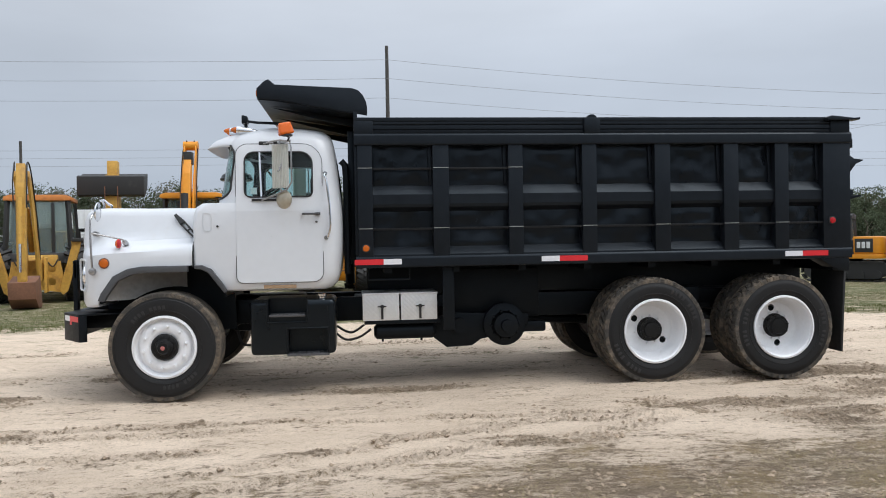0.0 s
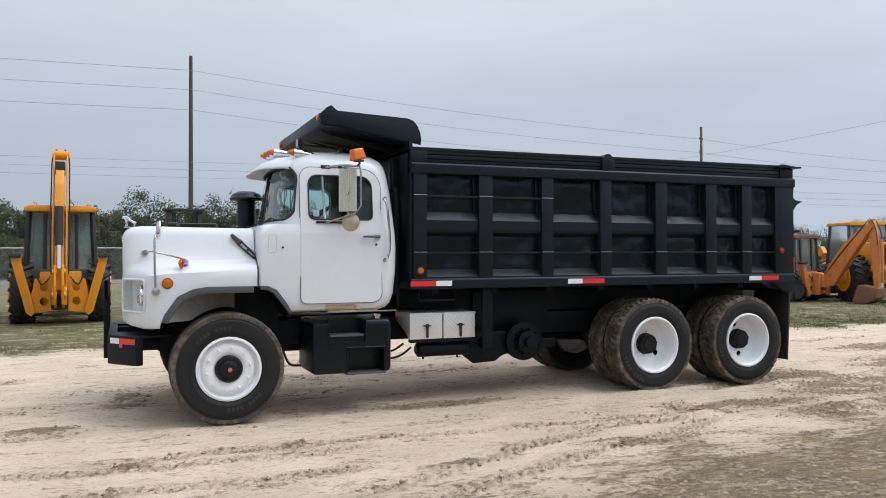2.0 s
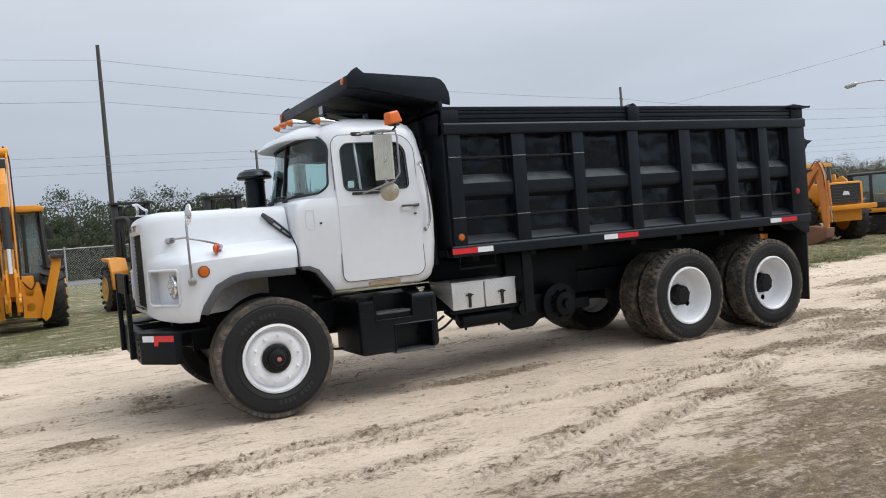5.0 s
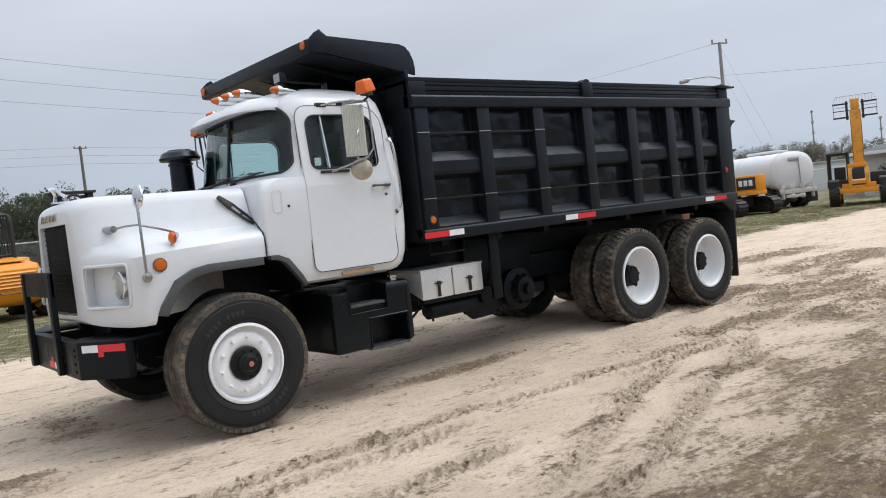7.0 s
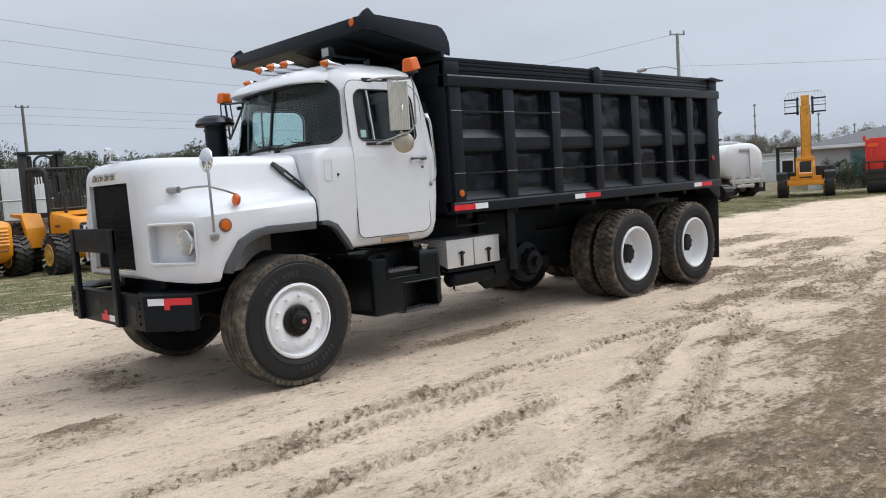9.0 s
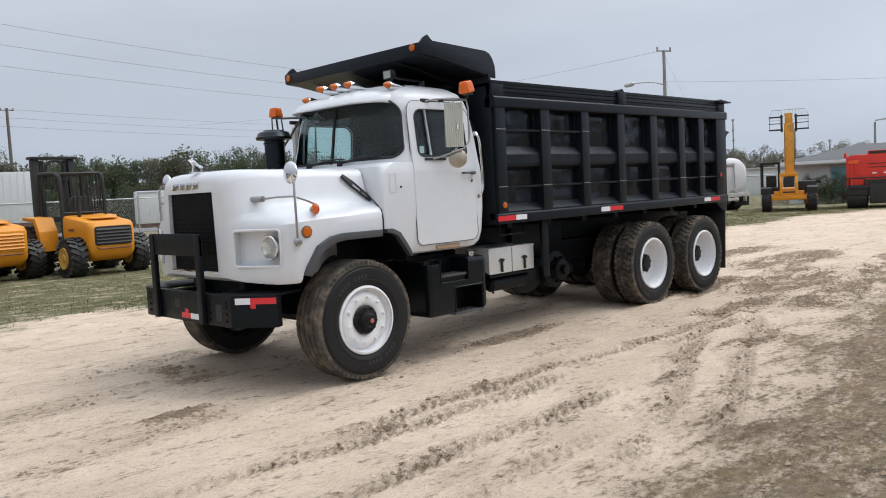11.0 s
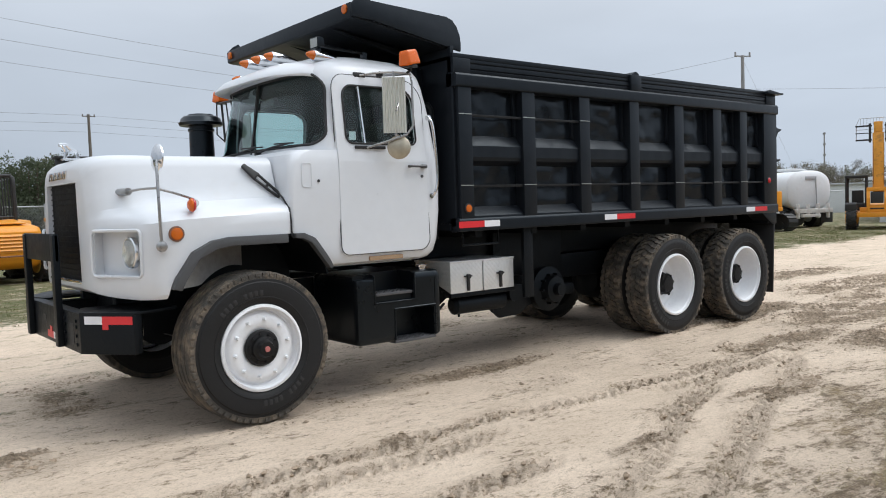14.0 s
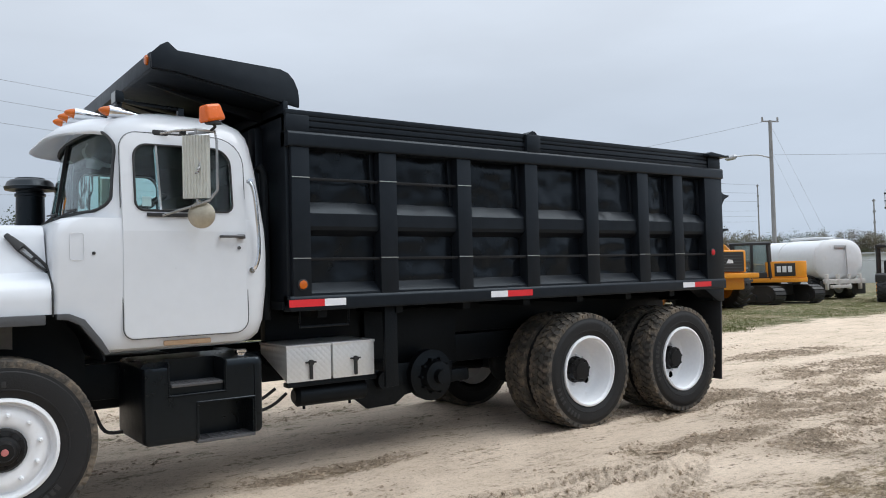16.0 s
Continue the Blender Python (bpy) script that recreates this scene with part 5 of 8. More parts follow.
    lathe(bm, [(0, 0.045), (0.011, 0.042), (0.024, 0.025), (0.029, 0.0)], (-0.432, s * 1.175, 1.55), (-0.5, s * 1.175, 1.55), 18)
    part("lens", bm, ORANGE, lamp)
    # fender mirror on its post
    bm = bmesh.new()
    tube(bm, [(-0.665, s * 1.225, 1.285), (-0.672, s * 1.235, 1.5), (-0.675, s * 1.235, 1.78), (-0.66, s * 1.20, 1.835), (-0.64, s * 1.16, 1.855)], 0.0105, 8)
    tube(bm, [(-0.675, s * 1.235, 1.66), (-0.55, s * 1.20, 1.63), (-0.40, s * 1.13, 1.59), (-0.385, s * 1.12, 1.56)], 0.0085, 8)
    tube(bm, [(-0.675, s * 1.235, 1.665), (-0.72, s * 1.05, 1.665), (-0.745, s * 0.86, 1.655)], 0.0085, 8)
    lathe(bm, [(0, 0.012), (0.012, 0.033), (0.03, 0.038), (0.05, 0.030), (0.06, 0.0)], (-0.665, s * 1.20, 1.285), (-0.665, s * 1.3, 1.285), 16)
    rod(bm, (-0.745, s * 0.865, 1.655), (-0.765, s * 0.70, 1.655), 0.026, None, 14)
    rod(bm, (-0.385, s * 1.125, 1.565), (-0.385, s * 1.06, 1.545), 0.026, None, 14)
    post = part("fender_mirror_post", bm, DULLCHROME, truck, "chrome fender mirror post")
    bm = bmesh.new()
    p = Vector((-0.625, s * 1.13, 1.865))
    d = Vector((-1.0, s * 0.03, 0.06)).normalized()
    lathe(bm, [(-0.004, 0.085), (0.0, 0.094), (0.01, 0.094), (0.02, 0.08), (0.032, 0.045), (0.036, 0.0)], tuple(p), tuple(p + d), 24)
    part("fender_mirror", bm, CHROME, post, "round chrome fender mirror")

# front bumper and its guard
bm = bmesh.new()
PLAN = [(-1.085, -0.80), (-0.84, -1.125), (-0.77, -1.085), (-1.0, -0.74), (-1.0, 0.74), (-0.77, 1.085), (-0.84, 1.125), (-1.085, 0.80)]
prism(bm, PLAN, "z", 0.585, 0.855, 0.008)
for s in (-1, 1):
    box(bm, -1.0, -0.6, s * 0.43 - 0.06, s * 0.43 + 0.06, 0.66, 0.84, 0.01)
prism(bm, [(-1.085, -0.80), (-0.84, -1.125), (-0.50, -1.0), (-0.5, -0.5), (-1.0, -0.5)], "z", 0.845, 0.862, 0.003)
prism(bm, [(-1.085, 0.80), (-0.84, 1.125), (-0.50, 1.0), (-0.5, 0.5), (-1.0, 0.5)], "z", 0.845, 0.862, 0.003)
bumper = part("front_bumper", bm, CHASSIS, truck, "heavy black steel front bumper with swept-back ends")
bm = bmesh.new()
for y in (-0.355, 0.515):
    box(bm, -1.13, -1.086, y - 0.04, y + 0.04, 0.59, 1.375, 0.006)
box(bm, -1.12, -1.09, -0.395, 0.555, 1.185, 1.382, 0.006)
guard = part("grille_guard", bm, CHASSIS, bumper, "black steel push guard")
for y0, y1, z0, z1, mat, nm in ((0.16, 0.33, 0.615, 0.665, TAPERED, "red"), (0.20, 0.26, 0.665, 0.70, TAPERED, "red"), (0.00, 0.16, 0.615, 0.665, TAPEWHITE, "white")):
    bm = bmesh.new()
    box(bm, -1.0885, -1.0855, y0 - 0.25, y1 - 0.25, z0, z1)
    part("reflective_tape", bm, mat, bumper, nm + " reflective tape")
for s in (-1, 1):
    a, b = Vector((-1.085, s * 0.80, 0)), Vector((-0.84, s * 1.125, 0))
    for f0, f1, z0, z1, mat in ((0.10, 0.43, 0.785, 0.838, TAPEWHITE), (0.43, 0.985, 0.785, 0.838, TAPERED), (0.43, 0.54, 0.75, 0.785, TAPERED)):
        p, q = a.lerp(b, f0), a.lerp(b, f1)
        nrm = Vector(((b - a).y, -(b - a).x, 0)).normalized() * (-s) * -1
        if nrm.x > 0:
            nrm = -nrm
        bm = bmesh.new()
        vs = [bm.verts.new((r.x + nrm.x * k, r.y + nrm.y * k, z)) for k in (0.0005, 0.004) for r, z in ((p, z0), (q, z0), (q, z1), (p, z1))]
        for f in ((0, 1, 2, 3), (4, 5, 6, 7), (0, 1, 5, 4), (1, 2, 6, 5), (2, 3, 7, 6), (3, 0, 4, 7)):
            bm.faces.new([vs[i] for i in f])
        part("reflective_tape", bm, mat, bumper)
for y in (-0.44, -0.72, 0.62, 0.72):
    for z in (0.64, 0.70, 0.76, 0.80):
        bm = bmesh.new()
        rod(bm, (-1.08, y, z), (-1.095, y, z), 0.012, None, 8)
        part("bolt", bm, CHASSIS, bumper)
for y in (-0.60, 0.16):
    bm = bmesh.new()
    prism(bm, rounded(y - 0.05, y + 0.05, 0.70 if y > 0 else 0.63, 0.775, 0.015), "x", -1.0872, -1.0835)
    part("bumper_slot", bm, SEAM, bumper)

# air cleaner on the far side of the hood
bm = bmesh.new()
AIR = Vector((0.44, 0.72, 1.80))
lathe(bm, [(0, 0.14), (0.17, 0.14), (0.185, 0.112), (0.44, 0.108), (0.445, 0.118), (0.465, 0.118), (0.47, 0.106), (0.49, 0.106)], AIR, AIR + Vector((0, 0, 1)), 28)
intake = part("air_cleaner", bm, TANKBLACK, truck, "black mushroom-capped air intake")
bm = bmesh.new()
lathe(bm, [(0, 0.11), (0.01, 0.190), (0.035, 0.198), (0.045, 0.186), (0.075, 0.175), (0.095, 0.15), (0.10, 0.12), (0.112, 0.11), (0.115, 0.0)], AIR + Vector((0, 0, 0.485)), AIR + Vector((0, 0, 1.5)), 32)
part("intake_cap", bm, TANKBLACK, intake)
bm = bmesh.new()
prism(bm, [(0.10, 1.74), (0.34, 1.74), (0.34, 1.84), (0.24, 1.85), (0.13, 1.82)], "y", 0.66, 0.86, 0.01)
part("intake_foot", bm, TANKBLACK, intake, "black duct at the foot of the intake")

# exhaust stack behind the cab
bm = bmesh.new()
rod(bm, (1.80, 0.80, 1.0), (1.80, 0.80, 2.45), 0.06, None, 16)
part("exhaust_stack", bm, CHASSIS, truck)
bm = bmesh.new()
tube(bm, [(1.79, -0.98, 1.2), (1.79, -0.98, 2.2), (1.78, -0.98, 2.32), (1.74, -0.98, 2.36)], 0.035, 10)
part("bed_pipe", bm, CHASSIS, truck)

# ---- under the body, driver's side ----
bm = bmesh.new()
box(bm, 0.82, 1.66, -1.215, -0.52, 0.41, 0.965, 0.06, seg=4)
tank = part("fuel_tank", bm, TANKBLACK, truck, "black step tank under the door")
cuts = []
for x0, x1, z0, z1, deep in ((0.995, 1.37, 0.80, 1.2, 0.22), (1.19, 1.575, 0.30, 0.665, 0.20), (1.0, 1.37, 0.735, 0.81, 0.03), (0.70, 0.99, 0.93, 1.2, 0.07), (1.175, 1.59, 0.655, 0.68, 0.012), (1.585, 1.59, 0.42, 0.90, 0.012)):
    c = bmesh.new()
    prism(c, rounded(x0, x1, z0, z1, min(0.02, (x1 - x0) / 3, (z1 - z0) / 3)), "y", -1.3, -1.215 + deep)
    cuts.append(c)
carve(tank, cuts)
for x0, x1, z in ((1.005, 1.36, 0.79), (1.175, 1.595, 0.395)):
    bm = bmesh.new()
    box(bm, x0, x1, -1.208, -1.01, z, z + 0.022, 0.004)
    for i in range(9):
        for j in range(4):
            x, y = x0 + (x1 - x0) * (i + 0.5) / 9, -1.19 + 0.045 * j
            box(bm, x - 0.011, x + 0.011, y - 0.006, y + 0.006, z + 0.020, z + 0.027)
    part("step", bm, WORN, tank, "worn black tread plate step")
# moulded beads round the two footholds
for pts in ([(0.985, 0.955), (0.985, 0.735), (1.38, 0.735), (1.38, 0.955)], [(1.175, 0.425), (1.175, 0.675), (1.59, 0.675), (1.59, 0.425)]):
    bm = bmesh.new()
    tube(bm, [(x, -1.214, z) for x, z in pts], 0.009, 8)
    part("bead", bm, TANKBLACK, tank)
bm = bmesh.new()
rod(bm, (1.525, -1.12, 0.95), (1.525, -1.12, 0.985), 0.034, None, 18)
lathe(bm, [(0, 0.040), (0.006, 0.046), (0.022, 0.046), (0.028, 0.038), (0.030, 0.0)], (1.525, -1.12, 0.982), (1.525, -1.12, 1.1), 20)
part("tank_cap", bm, CHROME, truck, "grey metal fuel cap")
for x0 in (1.935, 2.330):
    bm = bmesh.new()
    prism(bm, [(-1.005, 0.705), (-1.005, 0.975), (-0.50, 0.975), (-0.50, 0.90)], "x", x0, x0 + 0.378, 0.006)
    box(bm, x0 - 0.006, x0 + 0.384, -1.012, -0.49, 0.972, 0.992, 0.005)
    tool = part("tool_box", bm, TREADPLATE, truck, "diamond-plate aluminium tool box")
    bm = bmesh.new()
    xm = x0 + 0.2
    box(bm, xm - 0.045, xm + 0.045, -1.022, -1.005, 0.845, 0.858, 0.003)
    box(bm, xm - 0.012, xm + 0.012, -1.026, -1.005, 0.72, 0.87, 0.003)
    rod(bm, (xm, -1.005, 0.85), (xm, -1.035, 0.85), 0.02)
    part("latch", bm, SEAM, tool, "black T-handle latch")
bm = bmesh.new()
box(bm, 1.95, 2.74, -0.99, -0.90, 0.665, 0.702, 0.006)
box(bm, 1.98, 2.70, -0.92, -0.44, 0.80, 0.835, 0.006)
for x in (2.02, 2.64):
    box(bm, x, x + 0.04, -0.93, -0.86, 0.68, 0.83, 0.004)
part("tool_box_shelf", bm, CHASSIS, truck)
bm = bmesh.new()
lathe(bm, [(0, 0.05), (0.03, 0.085), (0.62, 0.085), (0.65, 0.05)], (2.05, -0.86, 0.58), (2.7, -0.86, 0.58), 18)
for x in (2.14, 2.55):
    rod(bm, (x, -0.86, 0.51), (x, -0.86, 0.47), 0.012)
part("air_tank", bm, CHASSIS, truck, "black air tank")
for pts in ([(1.62, -0.8, 0.60), (1.75, -0.82, 0.50), (1.9, -0.8, 0.52), (2.02, -0.8, 0.60)], [(1.62, -0.7, 0.66), (1.8, -0.72, 0.56), (1.95, -0.75, 0.64)], [(0.62, -0.7, 0.62), (0.68, -0.75, 0.48), (0.80, -0.75, 0.46)]):
    bm = bmesh.new()
    tube(bm, curve_points(pts, 5), 0.013, 7)
    part("hose", bm, SEAM, truck)
bm = bmesh.new()
tube(bm, [(2.0, -1.11, 1.25), (2.0, -1.11, 1.135), (2.42, -1.11, 1.135), (2.42, -1.11, 1.25)], 0.010, 6)
part("light_bracket", bm, CHASSIS, truck)
bm = bmesh.new()
box(bm, 2.76, 2.88, -1.10, -1.06, 0.60, 1.26, 0.006)
box(bm, 2.78, 2.86, -1.08, -0.45, 0.72, 0.80, 0.006)
part("body_prop", bm, CHASSIS, truck, "black hanger bracket")
bm = bmesh.new()
box(bm, 2.90, 3.9, -0.52, -0.47, 0.66, 1.2, 0.006)
part("side_plate", bm, CHASSIS, truck)
bm = bmesh.new()
for s in (-1, 1):
    prism(bm, [(2.66, 0.50), (2.84, 0.36), (3.12, 0.37), (3.22, 0.44), (3.6, 0.5), (3.75, 0.58), (3.75, 0.70), (3.3, 0.72), (2.85, 0.74), (2.72, 0.68)], "y", s * 0.62, s * 0.66, 0.006)
    rod(bm, (2.98, s * 0.62, 0.60), (2.98, s * 0.74, 0.60), 0.08, None, 18)
    lathe(bm, [(0, 0.225), (0.09, 0.23), (0.10, 0.21), (0.105, 0.19), (0.12, 0.15), (0.20, 0.13), (0.205, 0.10), (0.21, 0.065), (0.27, 0.06), (0.275, 0.0)], (3.47, s * 0.64, 0.60), (3.47, s * 1.0, 0.60), 26)
    for k in range(10):
        a = k * math.tau / 10
        rod(bm, (3.47 + 0.155 * math.cos(a), s * 0.74, 0.60 + 0.155 * math.sin(a)), (3.47 + 0.155 * math.cos(a), s * 0.81, 0.60 + 0.155 * math.sin(a)), 0.012, None, 6)
    box(bm, 3.62, 3.95, s * 0.55, s * 0.66, 0.5, 0.62, 0.03)
rod(bm, (3.47, -0.7, 0.60), (3.47, 0.7, 0.60), 0.07)
part("lift_axle", bm, CHASSIS, truck, "black lift axle with bare hubs")
for s in (-1, 1):
    bm = bmesh.new()
    t = bmesh.new()
    box(t, -0.012, 0.012, -0.31, 0.31, -0.47, 0.47, 0.004)
    merge(bm, t, pose(7.09, s * 0.905, 0.72, 0, 3, 0))
    part("mud_flap", bm, SEAM, truck, "black rubber mud flap")
    bm = bmesh.new()
    box(bm, 6.98, 7.12, s * 0.42, s * 1.20, 1.13, 1.25, 0.006)
    prism(bm, [(6.80, 1.27), (7.16, 1.27), (7.16, 1.12), (7.05, 1.12)], "y", s * 1.0, s * 1.22, 0.005)
    part("mud_flap_bracket", bm, CHASSIS, truck)

# ---- dump bed ----
POSTS = ((1.905, 2.055), (2.665, 2.83), (3.445, 3.595), (4.22, 4.375), (5.00, 5.17), (5.755, 5.92), (6.325, 6.48), (6.87, 7.18))
bm = bmesh.new()
box(bm, 1.86, 7.14, -1.12, 1.12, 1.27, 1.33)
bed = part("dump_bed", bm, BEDBLACK, truck, "black ribbed steel dump bed")
bm = bmesh.new()
box(bm, 1.875, 1.915, -1.18, 1.18, 1.30, 2.76, 0.006)
part("front_wall", bm, BEDBLACK, bed)
for x in (2.2, 2.9, 3.6, 4.3, 5.0, 5.7, 6.4, 6.95):
    bm = bmesh.new()
    box(bm, x - 0.04, x + 0.04, -1.10, 1.10, 1.20, 1.275)
    part("cross_member", bm, CHASSIS, bed)
for y in (-0.7, 0.0, 0.7):
    bm = bmesh.new()
    box(bm, 1.81, 1.88, y - 0.07, y + 0.07, 1.30, 2.70, 0.008)
    part("front_rib", bm, BEDBLACK, bed)


def dented(x0, x1, z0, z1, y, depth, seed):
    """A sheet with shallow dents, bulged outward."""
    bm = bmesh.new()
    nx_, nz_ = 18, 12
    rows = []
    for j in range(nz_ + 1):
        row = []
        for i in range(nx_ + 1):
            u, v = i / nx_, j / nz_
            edge = min(1.0, 6 * min(u, 1 - u)) * min(1.0, 6 * min(v, 1 - v))
            d = depth * edge * (0.6 + 1.6 * noise.fractal(Vector((u * 2.4 + seed, v * 1.8, seed * 1.7)), 0.9, 2.0, 3))
            row.append(bm.verts.new((x0 + (x1 - x0) * u, y - d, z0 + (z1 - z0) * v)))
        rows.append(row)
    for a, b in zip(rows, rows[1:]):
        for i in range(nx_):
            bm.faces.new((a[i], a[i + 1], b[i + 1], b[i]))
    bmesh.ops.solidify(bm, geom=list(bm.faces) + list(bm.edges) + list(bm.verts), thickness=0.004)
    return bm


for s in (-1, 1):
    flip = (lambda b: b) if s < 0 else (lambda b: (bmesh.ops.transform(b, matrix=Matrix.Diagonal((1, -1, 1, 1)), verts=b.verts), b)[1])
    for k, (x0, x1) in enumerate(POSTS):
        bm = bmesh.new()
        box(bm, x0, x1, -1.222, -1.10, 1.36, 2.50, 0.008)
        part("side_post", flip(bm), BEDBLACK, bed)
    for k in range(7):
        x0, x1 = POSTS[k][1] - 0.01, POSTS[k + 1][0] + 0.01
        for z0, z1, nm in ((2.06, 2.50, 1), (1.42, 1.86, 2)):
            part("side_panel", flip(dented(x0, x1, z0, z1, -1.115, 0.012, 3.1 * k + nm + (0 if s < 0 else 50))), PANEL, bed, "glossy dented black steel panel", sharp=60)
        bm = bmesh.new()
        rnd = random.Random(k + 5)
        prof = [(-1.10, 2.10), (-1.125, 2.088), (-1.192, 2.005), (-1.196, 1.998), (-1.196, 1.90), (-1.185, 1.87), (-1.125, 1.83), (-1.10, 1.82)]
        n_ = 14
        loft(bm, [[(x0 + (x1 - x0) * i / n_, y - (0.006 * noise.noise(Vector((x0 + i * 0.35, z * 5, s))) if 1.9 < z < 2.09 else 0), z + (0.005 * noise.noise(Vector((x0 * 2 + i * 0.3, 3, s))) if z > 2.0 else 0)) for y, z in prof] for i in range(n_ + 1)])
        part("side_ledge", flip(bm), BEDBLACK, bed, sharp=18)
        bm = bmesh.new()
        prism(bm, [(-1.10, 1.475), (-1.125, 1.465), (-1.205, 1.39), (-1.205, 1.36), (-1.10, 1.36)], "x", x0, x1, 0.004)
        part("floor_ledge", flip(bm), BEDBLACK, bed, sharp=9)
        # gusset at the end of the bay
        bm = bmesh.new()
        prism(bm, [(x1 - 0.055, 2.49), (x1 - 0.012, 2.49), (x1 - 0.012, 2.09), (x1 - 0.04, 2.10)], "y", -1.14, -1.11, 0.003)
        part("gusset", flip(bm), BEDBLACK, bed)
    bm = bmesh.new()
    prism(bm, [(-1.10, 1.255), (-1.228, 1.262), (-1.232, 1.275), (-1.232, 1.352), (-1.222, 1.372), (-1.10, 1.385)], "x", 1.875, 7.19, 0.006)
    part("bottom_rail", flip(bm), BEDBLACK, bed)
    bm = bmesh.new()
    prism(bm, [(-1.10, 2.49), (-1.235, 2.495), (-1.24, 2.505), (-1.24, 2.592), (-1.225, 2.61), (-1.10, 2.615)], "x", 1.875, 7.19, 0.006)
    part("top_rail", flip(bm), BEDBLACK, bed)
    bm = bmesh.new()
    prism(bm, [(-1.14, 2.61), (-1.19, 2.61), (-1.195, 2.645), (-1.185, 2.65), (-1.195, 2.66), (-1.195, 2.695), (-1.185, 2.70), (-1.195, 2.71), (-1.195, 2.735), (-1.16, 2.74), (-1.14, 2.74)], "x", 2.06, 6.98, 0.003)
    part("side_board", flip(bm), BEDBLACK, bed, "black grooved side board")
    bm = bmesh.new()
    box(bm, 1.875, 7.10, -1.20, -1.125, 2.735, 2.778, 0.008)
    box(bm, 1.875, 2.07, -1.205, -1.12, 2.61, 2.74, 0.008)
    box(bm, 6.97, 7.19, -1.205, -1.12, 2.61, 2.74, 0.008)
    prism(bm, [(6.9, 2.765), (6.95, 2.785), (7.2, 2.76), (7.27, 2.765), (7.27, 2.74), (6.9, 2.735)], "y", -1.27, -1.12, 0.005)
    part("top_cap", flip(bm), BEDBLACK, bed)
    bm = bmesh.new()
    box(bm, 4.245, 4.42, -1.232, -1.12, 2.60, 2.775, 0.02)
    lathe(bm, [(0, 0.06), (0.10, 0.06)], (4.33, -1.225, 2.745), (4.33, -1.11, 2.745), 14)
    part("board_bracket", flip(bm), BEDBLACK, bed)
    bm = bmesh.new()
    box(bm, 1.92, 3.60, -1.205, -1.195, 2.246, 2.268, 0.003)
    part("tarp_bar", flip(bm), HUB, bed)
    bm = bmesh.new()
    box(bm, 1.92, 6.90, -1.205, -1.195, 1.637, 1.659, 0.003)
    part("tarp_bar", flip(bm), HUB, bed)
    for k, (x0, x1) in enumerate(POSTS[:-1]):
        bm = bmesh.new()
        box(bm, x0 + 0.003, x1 - 0.003, -1.2270, -1.2205, 1.652, 1.659)
        part("rod_clip", flip(bm), STEEL, bed)
        if k < 3:
            bm = bmesh.new()
            box(bm, x0 + 0.003, x1 - 0.003, -1.2270, -1.2205, 2.262, 2.269)
            part("rod_clip", flip(bm), STEEL, bed)
    # tape and lamps
    for x0, x1, mat, nm in ((1.862, 2.152, TAPERED, "red"), (2.152, 2.335, TAPEWHITE, "white"), (3.775, 3.965, TAPEWHITE, "white"), (3.965, 4.262, TAPERED, "red"), (6.425, 6.62, TAPEWHITE, "white"), (6.62, 6.91, TAPERED, "red")):
        bm = bmesh.new()
        box(bm, x0, x1, -1.2355, -1.2318, 1.292, 1.347)
        part("reflective_tape", flip(bm), mat, bed, nm + " reflective tape")
    for x, z, mat, nm in ((1.979, 1.458, AMBER, "amber"), (6.965, 1.668, REDLENS, "red")):
        bm = bmesh.new()
        lathe(bm, [(0, 0.043), (0.012, 0.043), (0.014, 0.034)], (x, -1.220, z), (x, -1.3, z), 20)
        lamp = part("marker_light", flip(bm), SEAM, bed, "round " + nm + " marker light")
        bm = bmesh.new()
        lathe(bm, [(0.008, 0.035), (0.02, 0.030), (0.025, 0.0)], (x, -1.220, z), (x, -1.3, z), 20)
        part("lens", flip(bm), mat, lamp)
    bm = bmesh.new()
    prism(bm, [(7.15, 2.33), (7.20, 2.36), (7.24, 2.33), (7.36, 2.315), (7.26, 2.27), (7.19, 2.18), (7.15, 2.18)], "y", -1.2, -1.12, 0.005)
    part("tailgate_hook", flip(bm), BEDBLACK, bed)
    bm = bmesh.new()
    prism(bm, [(7.15, 1.93), (7.33, 1.94), (7.33, 1.92), (7.15, 1.88)], "y", -1.19, -1.13, 0.004)
    part("tailgate_latch", flip(bm), BEDBLACK, bed)

bm = bmesh.new()
box(bm, 7.13, 7.20, -1.17, 1.17, 1.33, 2.60, 0.01)
for z in (1.40, 1.95, 2.5):
    box(bm, 7.19, 7.26, -1.15, 1.15, z - 0.05, z + 0.05, 0.01)
part("tailgate", bm, BEDBLACK, bed)

# cab shield over the cab
SHIELD = [(0.920, 3.075), (0.925, 2.975), (1.10, 2.965), (2.015, 2.805), (2.018, 2.87), (2.008, 2.94), (1.975, 3.012), (1.93, 3.06), (1.865, 3.082), (1.10, 3.115), (1.035, 3.168), (0.985, 3.14)]
for s in (-1, 1):
    bm = bmesh.new()
    prism(bm, SHIELD, "y", s * 1.125, s * 1.15, 0.005)
    part("shield_side", bm, BEDBLACK, bed)
bm = bmesh.new()
prism(bm, [(0.92, 3.085), (0.92, 2.975), (0.935, 2.965), (1.10, 2.95), (1.905, 2.815), (1.905, 2.84), (1.10, 2.975), (0.95, 2.995), (0.94, 3.085)], "y", -1.13, 1.13, 0.004)
box(bm, 1.875, 1.913, -1.17, 1.17, 2.72, 2.84, 0.004)
part("cab_shield", bm, BEDBLACK, bed, "black steel cab shield, dented")
